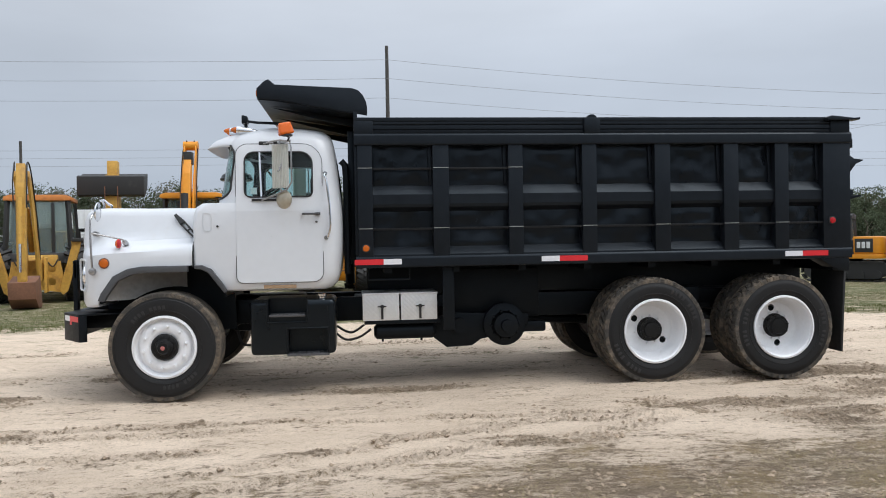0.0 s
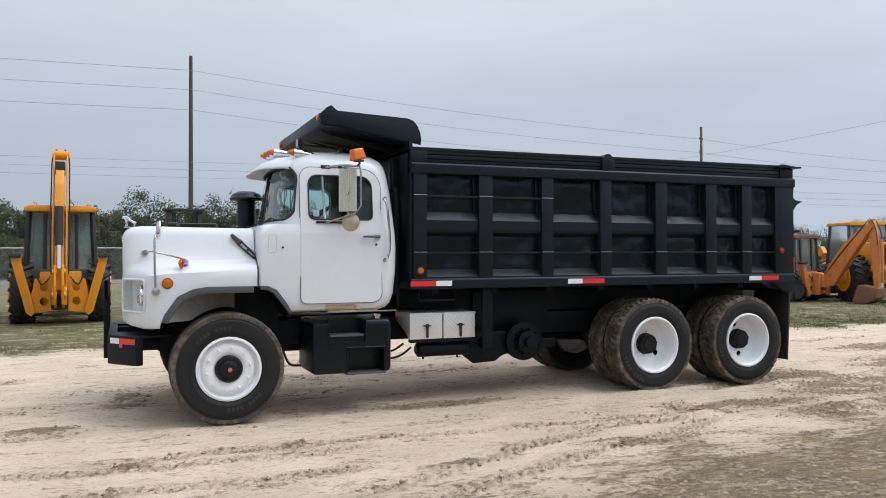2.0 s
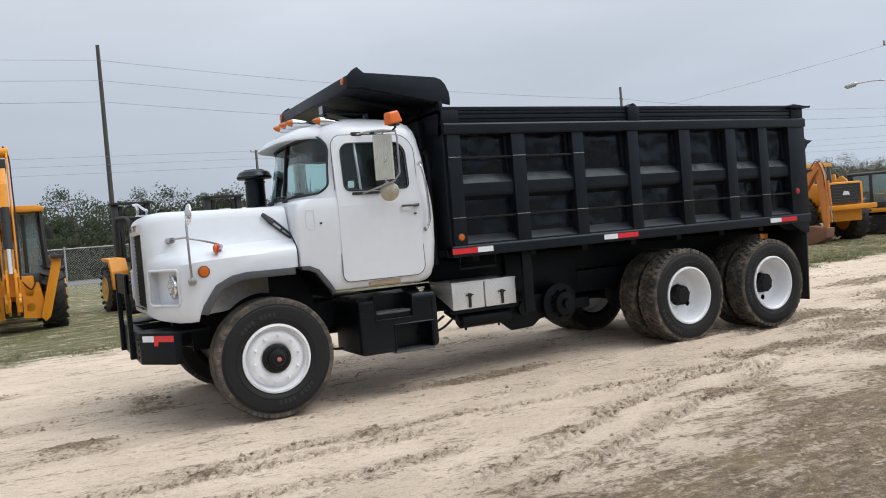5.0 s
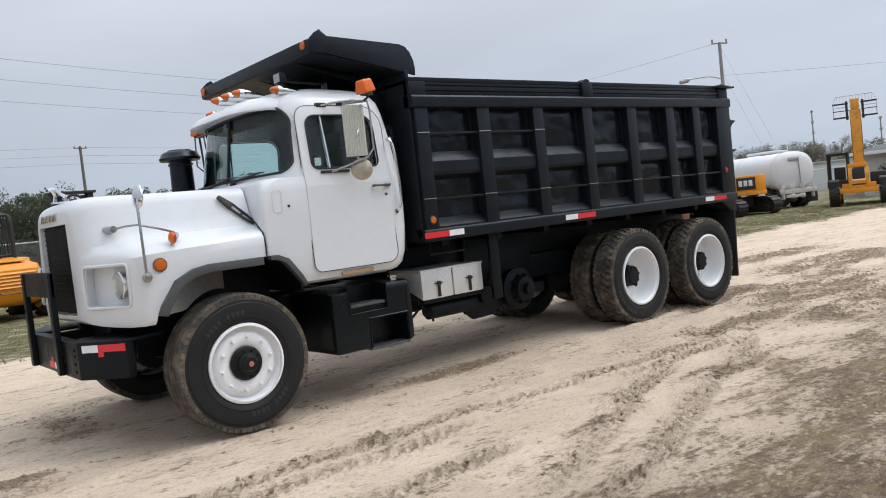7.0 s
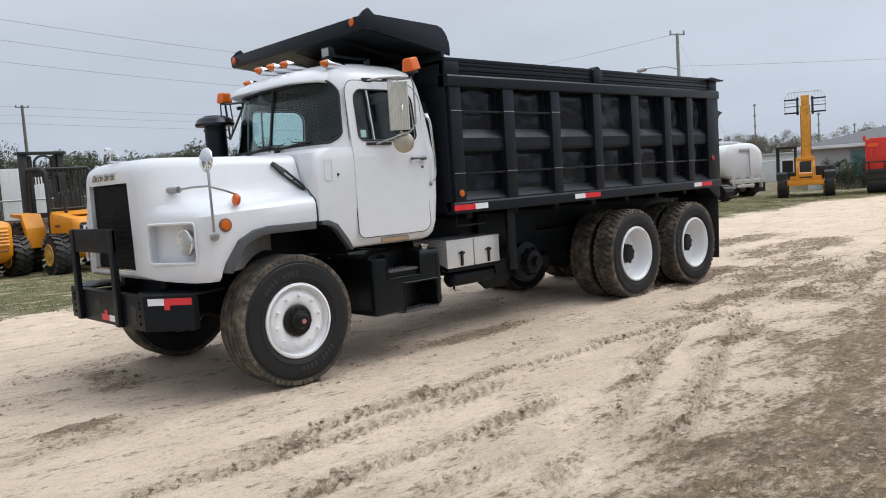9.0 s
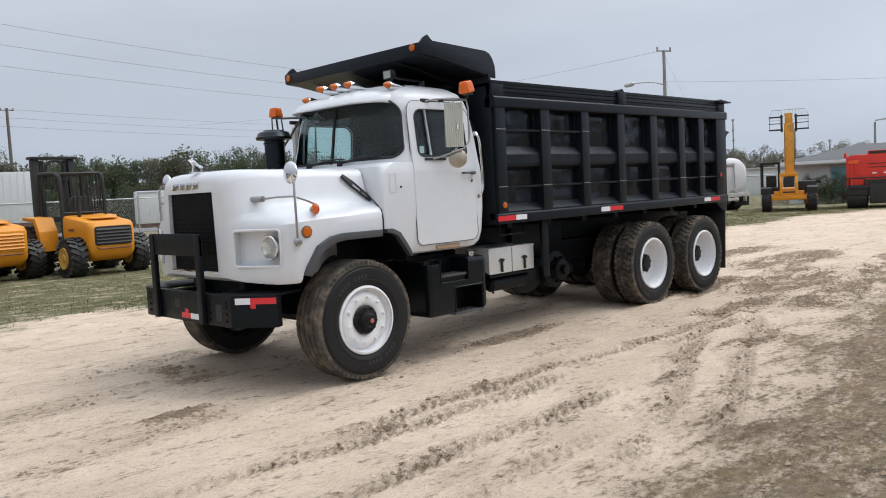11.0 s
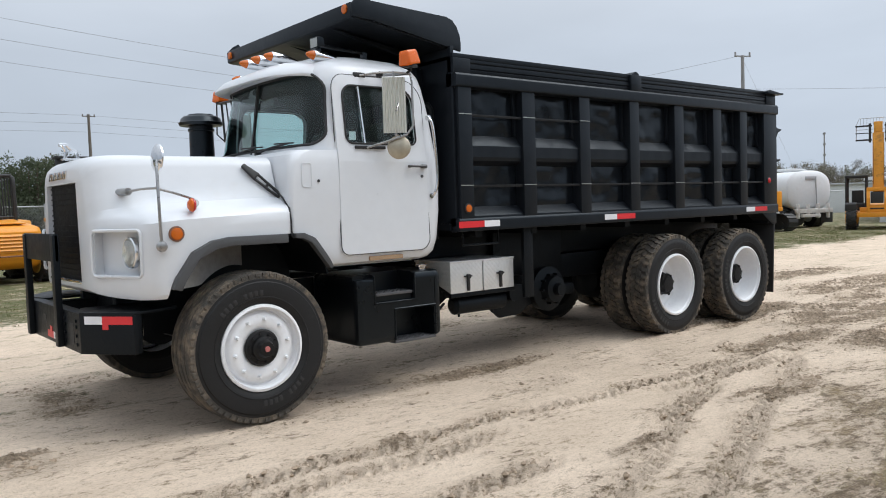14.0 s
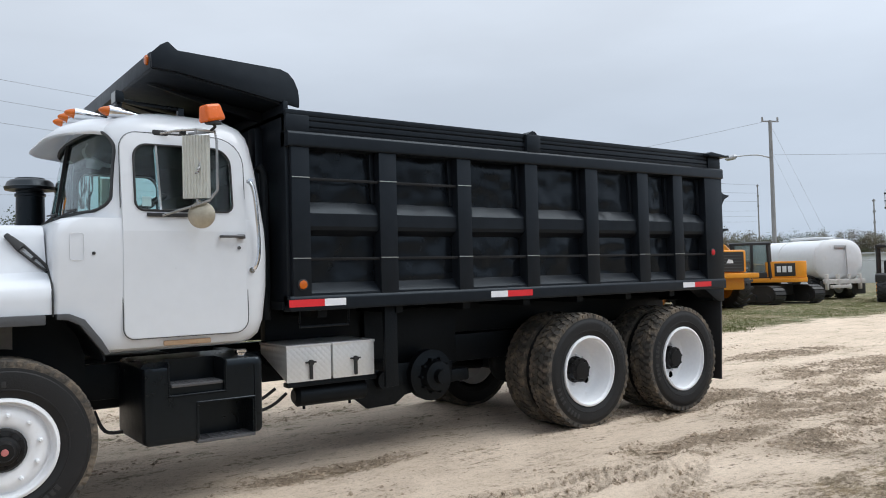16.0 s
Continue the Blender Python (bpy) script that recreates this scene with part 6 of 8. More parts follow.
for y in (-0.75, 0.0, 0.75):
    bm = bmesh.new()
    prism(bm, [(1.0, 2.95), (1.87, 2.82), (1.87, 2.74), (1.6, 2.80)], "y", y - 0.02, y + 0.02, 0.003)
    part("shield_rib", bm, BEDBLACK, bed)
for y, z in ((-1.05, 3.045), (1.07, 3.035)):
    bm = bmesh.new()
    lathe(bm, [(0, 0.036), (0.010, 0.036), (0.016, 0.030), (0.020, 0.0)], (0.921, y, z), (0.8, y, z), 18)
    part("marker_light", bm, AMBER, bed, "amber marker light on the cab shield")


# ---- parked machines ----
def lug_tyre(bm, c, r, w, lugs=20):
    """A fat tyre with cross bars, axle along x."""
    c = Vector(c)
    h = w / 2
    lathe(bm, [(0, r * 0.55), (0.02, r * 0.75), (w * 0.12, r * 0.95), (w * 0.2, r * 0.985), (w * 0.8, r * 0.985), (w * 0.88, r * 0.95), (w - 0.02, r * 0.75), (w, r * 0.55)], tuple(c - Vector((h, 0, 0))), tuple(c + Vector((h, 0, 0))), 28)
    return bm


def lug_bars(bm, c, r, w, lugs=20):
    c = Vector(c)
    for k in range(lugs):
        for s in (-1, 1):
            a = (k + (0.5 if s > 0 else 0)) * math.tau / lugs
            p = c + Vector((s * w * 0.27, math.cos(a) * r, math.sin(a) * r))
            t = bmesh.new()
            box(t, -w * 0.26, w * 0.26, -0.035, 0.035, -0.05, 0.025)
            merge(bm, t, Matrix.Translation(p) @ Matrix.Rotation(a - math.pi / 2, 4, "X") @ Matrix.Rotation(s * 0.5, 4, "Z"))
    return bm


def wheel_on(parent, c, r, w, rim_mat):
    bm = bmesh.new()
    lug_tyre(bm, c, r, w)
    t = part("tyre", bm, MBLACK, parent, "muddy black lug tyre")
    for s in (-1, 1):
        bm = bmesh.new()
        lathe(bm, [(-0.02, r * 0.57), (0.02, r * 0.55), (0.006, r * 0.47), (0.004, r * 0.22), (0.025, r * 0.19), (0.03, 0.0)], (c[0] + s * w * 0.505, c[1], c[2]), (c[0] + s * w, c[1], c[2]), 20, cap=False)
        part("rim", bm, rim_mat, t)
    bm = bmesh.new()
    lug_bars(bm, c, r, w)
    tagged(part("tread", bm, MBLACK, t, "muddy tread lugs"), kind="stuff")


def cabin(parent, x0, x1, y0, y1, z0, z1, roof_mat, post_mat=None, glass_from=None, taper=0.06):
    """Posts, roof slab and panes."""
    post_mat = post_mat or MGREY
    zg = glass_from or z0
    corners = [(x0, y0), (x1, y0), (x1, y1), (x0, y1)]
    tops = [(x + (taper if x == x0 else -taper), y + (taper if y == y0 else -taper)) for x, y in corners]
    bm = bmesh.new()
    for (x, y), (xt, yt) in zip(corners, tops):
        beam(bm, (x, y, z0), (xt, yt, z1), 0.09, 0.09, bevel=0.01)
    if zg > z0:
        box(bm, x0, x1, y0, y1, z0, zg, 0.03)
    part("cab_frame", bm, post_mat, parent, "dark cab frame")
    bm = bmesh.new()
    prism(bm, [(x0 - 0.02, z1), (x1 + 0.02, z1), (x1 + 0.01, z1 + 0.09), (x1 - 0.12, z1 + 0.13), (x0 + 0.12, z1 + 0.13), (x0 - 0.01, z1 + 0.09)], "y", y0 - 0.03, y1 + 0.03, 0.02)
    part("cab_roof", bm, roof_mat, parent, "painted cab roof")
    for k in range(4):
        (xa, ya), (xb, yb) = corners[k], corners[(k + 1) % 4]
        (xc, yc), (xd, yd) = tops[(k + 1) % 4], tops[k]
        bm = bmesh.new()
        f = (zg - z0) / (z1 - z0)
        a = (xa + (xd - xa) * f, ya + (yd - ya) * f, zg)
        b = (xb + (xc - xb) * f, yb + (yc - yb) * f, zg)
        vs = [bm.verts.new(p) for p in (a, b, (xc, yc, z1), (xd, yd, z1))]
        bm.faces.new(vs)
        bmesh.ops.solidify(bm, geom=list(bm.faces) + list(bm.edges) + list(bm.verts), thickness=0.006)
        g = part("cab_window", bm, MGLASS, parent, "tinted cab glass")
        g.visible_shadow = False
    bm = bmesh.new()
    xm, ym = (x0 + x1) / 2, (y0 + y1) / 2
    box(bm, xm - 0.25, xm + 0.25, ym - 0.1, ym + 0.35, z0 + 0.02, zg + 0.12, 0.04)
    box(bm, xm - 0.25, xm + 0.25, ym + 0.25, ym + 0.38, zg, zg + 0.65, 0.05)
    part("seat", bm, MBLACK, parent)


def ram(parent, p0, p1, r, mat=None):
    """A hydraulic ram: barrel and bright rod."""
    p0, p1 = Vector(p0), Vector(p1)
    bm = bmesh.new()
    rod(bm, tuple(p0), tuple(p0.lerp(p1, 0.62)), r, None, 14)
    b = part("ram", bm, mat or MBLACK, parent, "hydraulic ram")
    bm = bmesh.new()
    rod(bm, tuple(p0.lerp(p1, 0.6)), tuple(p1), r * 0.55, None, 12)
    part("ram_rod", bm, CHROME, b, "bright ram rod")


def hose_on(parent, pts, r=0.015):
    bm = bmesh.new()
    tube(bm, curve_points(pts, 5), r, 6)
    part("hose", bm, SEAM, parent)


def backhoe(m, label, paint, roof, folded, reach=0.0, group="parked machines"):
    """Facing +y, its digging arm at the back (-y). Origin under the rear axle."""
    t = thing("backhoe_loader", label, "backhoe", group)
    for s in (-1, 1):
        wheel_on(t, (s * 0.79, 0.35, 0.66), 0.66, 0.46, paint)
        wheel_on(t, (s * 0.70, 2.6, 0.44), 0.44, 0.32, paint)
    bm = bmesh.new()
    box(bm, -0.42, 0.42, -0.25, 3.3, 0.55, 1.05, 0.04)
    box(bm, -0.38, 0.38, 1.6, 3.3, 1.0, 1.55, 0.06)
    for s in (-1, 1):
        beam(bm, (s * 0.55, 1.4, 1.5), (s * 0.55, 3.8, 0.7), 0.12, 0.26)
    part("chassis", bm, paint, t)
    bm = bmesh.new()
    prism(bm, [(3.7, 0.1), (4.3, 0.08), (4.3, 0.16), (3.95, 0.5), (3.9, 0.85), (3.7, 0.85)], "x", -1.0, 1.0, 0.02)
    part("loader_bucket", bm, paint, t)
    cabin(t, -0.70, 0.70, -0.05, 1.35, 0.95, 2.25, roof, MBLACK, 1.0)
    bm = bmesh.new()
    for x in (-0.32, 0.32):
        box(bm, x - 0.035, x + 0.035, -0.06, -0.01, 1.0, 2.2, 0.01)
    box(bm, -0.25, 0.25, 1.2, 1.32, 1.0, 1.5, 0.03)
    box(bm, -0.62, -0.40, 0.4, 1.1, 1.0, 1.35, 0.03)
    part("cab_interior", bm, MBLACK, t)
    bm = bmesh.new()
    prism(bm, [(-0.72, 1.03), (-0.60, 0.86), (0.60, 0.86), (0.72, 1.03), (0.72, 1.10), (-0.72, 1.10)], "y", -0.12, 0.1, 0.02)
    part("rear_ledge", bm, MGREY, t)
    if folded:
        for s in (-1, 1):
            bm = bmesh.new()
            tube(bm, [(s * 0.68, 1.25, 2.0), (s * 0.86, 1.3, 2.02), (s * 0.9, 1.3, 1.98)], 0.014, 6)
            prism(bm, rounded(s * 0.89 - 0.07, s * 0.89 + 0.07, 1.74, 2.0, 0.04), "y", 1.27, 1.33, 0.01)
            part("mirror", bm, MBLACK, t, "black side mirror")
            bm = bmesh.new()
            prism(bm, [(s * 0.70, 0.95), (s * 0.70, 1.15), (s * 1.02, 1.38), (s * 1.04, 1.10), (s * 0.86, 0.80)], "y", 0.0, 0.55, 0.02)
            part("mudguard", bm, MBLACK, t, "black rear mudguard")
        bm = bmesh.new()
        prism(bm, [(-0.70, 2.25), (0.70, 2.25), (0.74, 2.29), (0.72, 2.34), (0.60, 2.375), (-0.60, 2.375), (-0.72, 2.34), (-0.74, 2.29)], "y", -0.22, -0.05, 0.03)
        part("roof_brow", bm, roof, t, "yellow roof overhang")
    # rear frame with its round holes
    for s in (-1, 1):
        bm = bmesh.new()
        put = lambda u, v: (u, -0.45, v)
        ring = lambda cx, cz: [(cx + 0.085 * math.cos(k * math.tau / 14), cz + 0.085 * math.sin(k * math.tau / 14)) for k in range(14)]
        sheet(bm, [(s * 0.16, 0.28), (s * 0.52, 0.24), (s * 0.60, 0.42), (s * 0.50, 0.92), (s * 0.16, 0.92)], [ring(s * 0.32, 0.75), ring(s * 0.32, 0.47)], put, 0.06)
        part("rear_frame", bm, paint, t, "painted rear frame plate")
        bm = bmesh.new()
        prism(bm, [(s * 0.96, 1.36), (s * 0.74, 1.36), (s * 0.76, 1.25), (s * 0.53, 0.46), (s * 0.48, 0.28), (s * 0.56, 0.18), (s * 0.66, 0.26), (s * 0.93, 1.20)], "y", -0.55, -0.40, 0.02)
        leg = part("stabiliser", bm, paint, t, "painted stabiliser leg, raised")
        bm = bmesh.new()
        box(bm, s * 0.88 - 0.12, s * 0.88 + 0.12, -0.62, -0.36, 1.33, 1.40, 0.015)
        part("pad", bm, MBLACK, leg)
        hose_on(t, [(s * 0.2, -0.42, 0.95), (s * 0.35, -0.5, 0.8), (s * 0.45, -0.45, 0.95)])
    if folded:
        bm = bmesh.new()
        for s in (-1, 1):
            prism(bm, [(-0.50, 0.45), (-0.95, 0.42), (-0.98, 0.7), (-0.75, 1.1), (-0.50, 1.1)], "x", s * 0.06, s * 0.15, 0.015)
        part("swing_post", bm, paint, t)
        bm = bmesh.new()
        for s in (-1, 1):
            prism(bm, [(-0.78, 0.62), (-0.95, 0.62), (-0.92, 1.4), (-0.70, 2.3), (-0.20, 3.36), (-0.05, 3.49), (0.08, 3.41), (0.05, 3.26), (-0.45, 2.2), (-0.66, 1.4)], "x", s * 0.115, s * 0.150, 0.01)
        box(bm, -0.115, 0.115, -0.62, -0.55, 1.7, 2.1, 0.01)
        part("boom", bm, paint, t, "twin-plate digger boom folded upright")
        bm = bmesh.new()
        prism(bm, [(-0.95, 0.62), (-1.12, 0.72), (-1.02, 1.6), (-0.72, 2.75), (-0.55, 3.05), (-0.42, 3.05), (-0.48, 2.7), (-0.80, 1.6)], "x", -0.085, 0.085, 0.012)
        part("dipper", bm, paint, t)
        ram(t, (0, -1.0, 2.30), (0, -1.2, 1.12), 0.085)
        bm = bmesh.new()
        box(bm, -0.10, 0.10, -0.55, -0.30, 2.95, 3.22, 0.02)
        part("dipper_end", bm, MBLACK, t)
        bm = bmesh.new()
        prism(bm, [(-0.62, 0.30), (-0.85, 0.38), (-0.92, 0.58), (-0.80, 0.74), (-0.60, 0.66)], "x", -0.17, 0.17, 0.03)
        part("digger_bucket", bm, MBLACK, t)
        bm = bmesh.new()
        for s in (-1, 1):
            prism(bm, [(-0.92, 0.36), (-1.16, 0.44), (-1.24, 0.80), (-1.20, 1.16), (-1.08, 1.20), (-1.0, 0.8)], "x", s * 0.05, s * 0.10, 0.01)
            rod(bm, (s * 0.04, -1.12, 0.62), (s * 0.14, -1.12, 0.62), 0.07, None, 14)
            rod(bm, (s * 0.04, -1.14, 1.06), (s * 0.13, -1.14, 1.06), 0.06, None, 14)
        part("bucket_link", bm, paint, t, "painted bucket linkage")
        bm = bmesh.new()
        rod(bm, (-0.17, -0.08, 3.39), (0.17, -0.08, 3.39), 0.10, None, 18)
        part("knuckle", bm, paint, t)
        for s in (-1, 1):
            hose_on(t, [(s * 0.17, -0.70, 1.0), (s * 0.19, -0.62, 1.8), (s * 0.18, -0.42, 2.65), (s * 0.17, -0.14, 3.3), (s * 0.08, -0.12, 3.50)])
    else:
        bm = bmesh.new()
        prism(bm, [(-0.45, 0.55), (-0.85, 0.50), (-0.85, 0.95), (-0.45, 1.05)], "x", -0.16, 0.16, 0.02)
        part("swing_post", bm, paint, t)
        bm = bmesh.new()
        for s in (-1, 1):
            prism(bm, [(-0.60 + (y + 0.60) * (1 + reach / 1.4), z - 0.15 * reach * (z - 0.5) / 2.2) for y, z in ((-0.60, 0.62), (-0.80, 0.50), (-1.05, 0.62), (-1.45, 1.45), (-1.95, 2.38), (-2.10, 2.62), (-1.98, 2.74), (-1.75, 2.55), (-1.35, 2.12), (-1.00, 1.50))], "x", s * 0.10, s * 0.15, 0.012)
        part("boom", bm, paint, t, "raised digger boom")
        bm = bmesh.new()
        far = lambda y, z: (y - reach, z - 0.15 * reach * z / 2.8)
        prism(bm, [far(y, z) for y, z in ((-1.95, 2.85), (-2.12, 2.88), (-2.24, 2.4), (-2.30, 1.2), (-2.28, 0.55), (-2.14, 0.50), (-2.08, 1.3), (-1.98, 2.3))], "x", -0.085, 0.085, 0.012)
        part("dipper", bm, paint, t, "dipper arm hanging straight down")
        ram(t, (0.0, -0.95, 1.15), (0.0, *far(-1.9, 2.55)), 0.06, paint)
        for s in (-1, 1):
            bm = bmesh.new()
            box(bm, s * 0.22 - 0.03, s * 0.22 + 0.03, -0.72, -0.42, 0.25, 1.0, 0.01)
            part("rear_frame", bm, paint, t)
            bm = bmesh.new()
            box(bm, -0.25, 0.25, -0.66, -0.58, 0.30 if s < 0 else 0.86, 0.40 if s < 0 else 0.96, 0.01)
            part("rear_frame", bm, paint, t)
        ram(t, (0.0, *far(-2.34, 2.2)), (0.0, *far(-2.42, 0.75)), 0.05, paint)
        bm = bmesh.new()
        prism(bm, [far(y, z) for y, z in ((-2.35, 0.55), (-2.10, 0.58), (-1.70, 0.66), (-1.48, 0.10), (-1.55, 0.0), (-1.95, 0.02), (-2.30, 0.22))], "x", -0.26, 0.26, 0.015)
        part("digger_bucket", bm, RUSTSTEEL, t, "rusty digging bucket on the ground")
        for s in (-1, 1):
            hose_on(t, [(s * 0.14, -0.8, 0.9), (s * 0.17, -1.25 - 0.4 * reach, 1.7 - 0.1 * reach), (s * 0.16, *far(-1.85, 2.68)), (s * 0.12, *far(-2.05, 2.90)), (s * 0.13, *far(-2.25, 2.5)), (s * 0.12, *far(-2.28, 2.0))])
    t.matrix_basis = m
    return t


def tracks(parent, length, gauge, r, wid):
    for s in (-1, 1):
        x0, x1 = s * gauge / 2 - wid / 2, s * gauge / 2 + wid / 2
        half = length / 2 - r
        loop = [(half + r * math.sin(k * math.pi / 8), r + 0.02 - r * math.cos(k * math.pi / 8)) for k in range(9)] + [(-half - r * math.sin(k * math.pi / 8), r + 0.02 + r * math.cos(k * math.pi / 8)) for k in range(9)]
        bm = bmesh.new()
        prism(bm, [(y * 0.96, 0.05 + z * 0.92) for y, z in loop], "x", x0 + 0.04, x1 - 0.04)
        tr = part("track", bm, MBLACK, parent, "black crawler track")
        bm = bmesh.new()
        total = 2 * (2 * half) + 2 * math.pi * r
        n_ = int(total / 0.16)
        for k in range(n_):
            d = k * total / n_
            if d < 2 * half:
                p, a = (-half + d, 0.02), 0
            elif d < 2 * half + math.pi * r:
                q = (d - 2 * half) / r
                p, a = (half + r * math.sin(q), r + 0.02 - r * math.cos(q)), q
            elif d < 4 * half + math.pi * r:
                p, a = (half - (d - 2 * half - math.pi * r), 2 * r + 0.02), math.pi
            else:
                q = math.pi + (d - 4 * half - math.pi * r) / r
                p, a = (-half + r * math.sin(q), r + 0.02 - r * math.cos(q)), q
            b_ = bmesh.new()
            box(b_, x0, x1, -0.066, 0.066, -0.02, 0.012)
            merge(bm, b_, Matrix.Translation((0, p[0], p[1] )) @ Matrix.Rotation(a, 4, "X"))
        tagged(part("track_tread", bm, MBLACK, tr), kind="stuff")
        for k in range(5):
            bm = bmesh.new()
            y = -half + 2 * half * k / 4
            rod(bm, (x0 - 0.01, y, r * 0.75), (x1 + 0.01, y, r * 0.75), r * 0.42, None, 14)
            part("track_roller", bm, MBLACK, tr)


def excavator(m, label, paint, boom, size=1.0, badge=True, swing=0.0, group="parked machines"):
    """Tracks along y, cab at -x front. boom: points (y, z) of the boom and stick, or ()."""
    t = thing("excavator", label, "excavator", group)
    tracks(t, 3.0 * size, 1.7 * size, 0.36 * size, 0.45 * size)
    bm = bmesh.new()
    box(bm, -0.6 * size, 0.6 * size, -0.7 * size, 0.7 * size, 0.35 * size, 0.8 * size, 0.05)
    rod(bm, (0, 0, 0.7 * size), (0, 0, 0.9 * size), 0.5 * size, None, 24)
    part("undercarriage", bm, MBLACK, t)
    bm = bmesh.new()
    prism(bm, rounded(-1.05 * size, 1.05 * size, -1.35 * size, 0.95 * size, [0.45 * size, 0.45 * size, 0.1, 0.1], 6), "z", 0.88 * size, 1.05 * size, 0.02)
    prism(bm, rounded(-1.0 * size, 1.03 * size, -1.33 * size, -0.1, [0.42 * size, 0.42 * size, 0.08, 0.08], 6), "z", 1.05 * size, 1.72 * size, 0.05)
    box(bm, 0.15 * size, 1.0 * size, -0.15, 0.9 * size, 1.05 * size, 1.6 * size, 0.04)
    body = part("upper_body", bm, paint, t, "painted upper body and counterweight")
    for x0, x1 in ((1.028, 1.042), (-1.012, -0.998)):
        bm = bmesh.new()
        box(bm, x0 * size, x1 * size, -1.0 * size, -0.38 * size, 1.12 * size, 1.64 * size, 0.004)
        pl = part("side_panel", bm, MBLACK, t, "black side panel")
    if badge:
        for k in range(3):
            y = -0.90 * size + k * 0.165 * size
            for x0, x1 in ((1.042, 1.048), (-1.018, -1.012)):
                bm = bmesh.new()
                box(bm, x0 * size, x1 * size, y, y + 0.12 * size, 1.28 * size, 1.52 * size, 0.002)
                part("badge", bm, MWHITE, pl, "plain white mark")
        bm = bmesh.new()
        prism(bm, [(-0.80 * size, 1.24 * size), (-0.54 * size, 1.24 * size), (-0.67 * size, 1.40 * size)], "x", 1.049 * size, 1.052 * size)
        part("badge", bm, YELLOW, pl, "plain yellow triangle")
    else:
        bm = bmesh.new()
        for j in range(5):
            for k in range(4):
                for x0, x1 in ((1.042, 1.047), (-1.018, -1.012)):
                    box(bm, x0 * size, x1 * size, (-0.96 + 0.14 * k) * size, (-0.86 + 0.14 * k) * size, (1.16 + 0.09 * j) * size, (1.22 + 0.09 * j) * size)
        part("louvres", bm, paint, pl)
        bm = bmesh.new()
        for k in range(7):
            box(bm, 1.030 * size, 1.036 * size, (-0.28 + 0.11 * k) * size, (-0.20 + 0.11 * k) * size, 1.46 * size, 1.56 * size)
        part("side_mark", bm, MWHITE, pl, "plain white bars")
    s = size
    for k in t.children:
        if k.name.startswith(("track", "undercarriage")):
            k.matrix_basis = pose(0, 0, 0, 0, 0, swing)
    cabin(t, -1.0 * s, -0.12 * s, -0.25 * s, 0.95 * s, 1.0 * s, 2.40 * s, MBLACK, MBLACK, 1.30 * s, 0.05 * s)
    bm = bmesh.new()
    box(bm, -1.02 * s, -0.96 * s, 0.25 * s, 0.34 * s, 1.0 * s, 2.42 * s, 0.01)
    box(bm, -1.0 * s, -0.12 * s, -0.22 * s, -0.16 * s, 1.3 * s, 1.85 * s, 0.01)
    box(bm, -0.75 * s, -0.35 * s, 0.35 * s, 0.6 * s, 1.3 * s, 1.75 * s, 0.04)
    part("cab_post", bm, MBLACK, t)
    if boom:
        for a, b, w, h0, h1 in boom:
            bm = bmesh.new()
            beam(bm, (0.05 * s, a[0], a[1]), (0.05 * s, b[0], b[1]), w, h0, w, h1, bevel=0.02)
            part("boom", bm, paint, t, "painted digger boom")
    t.matrix_basis = m
    return t


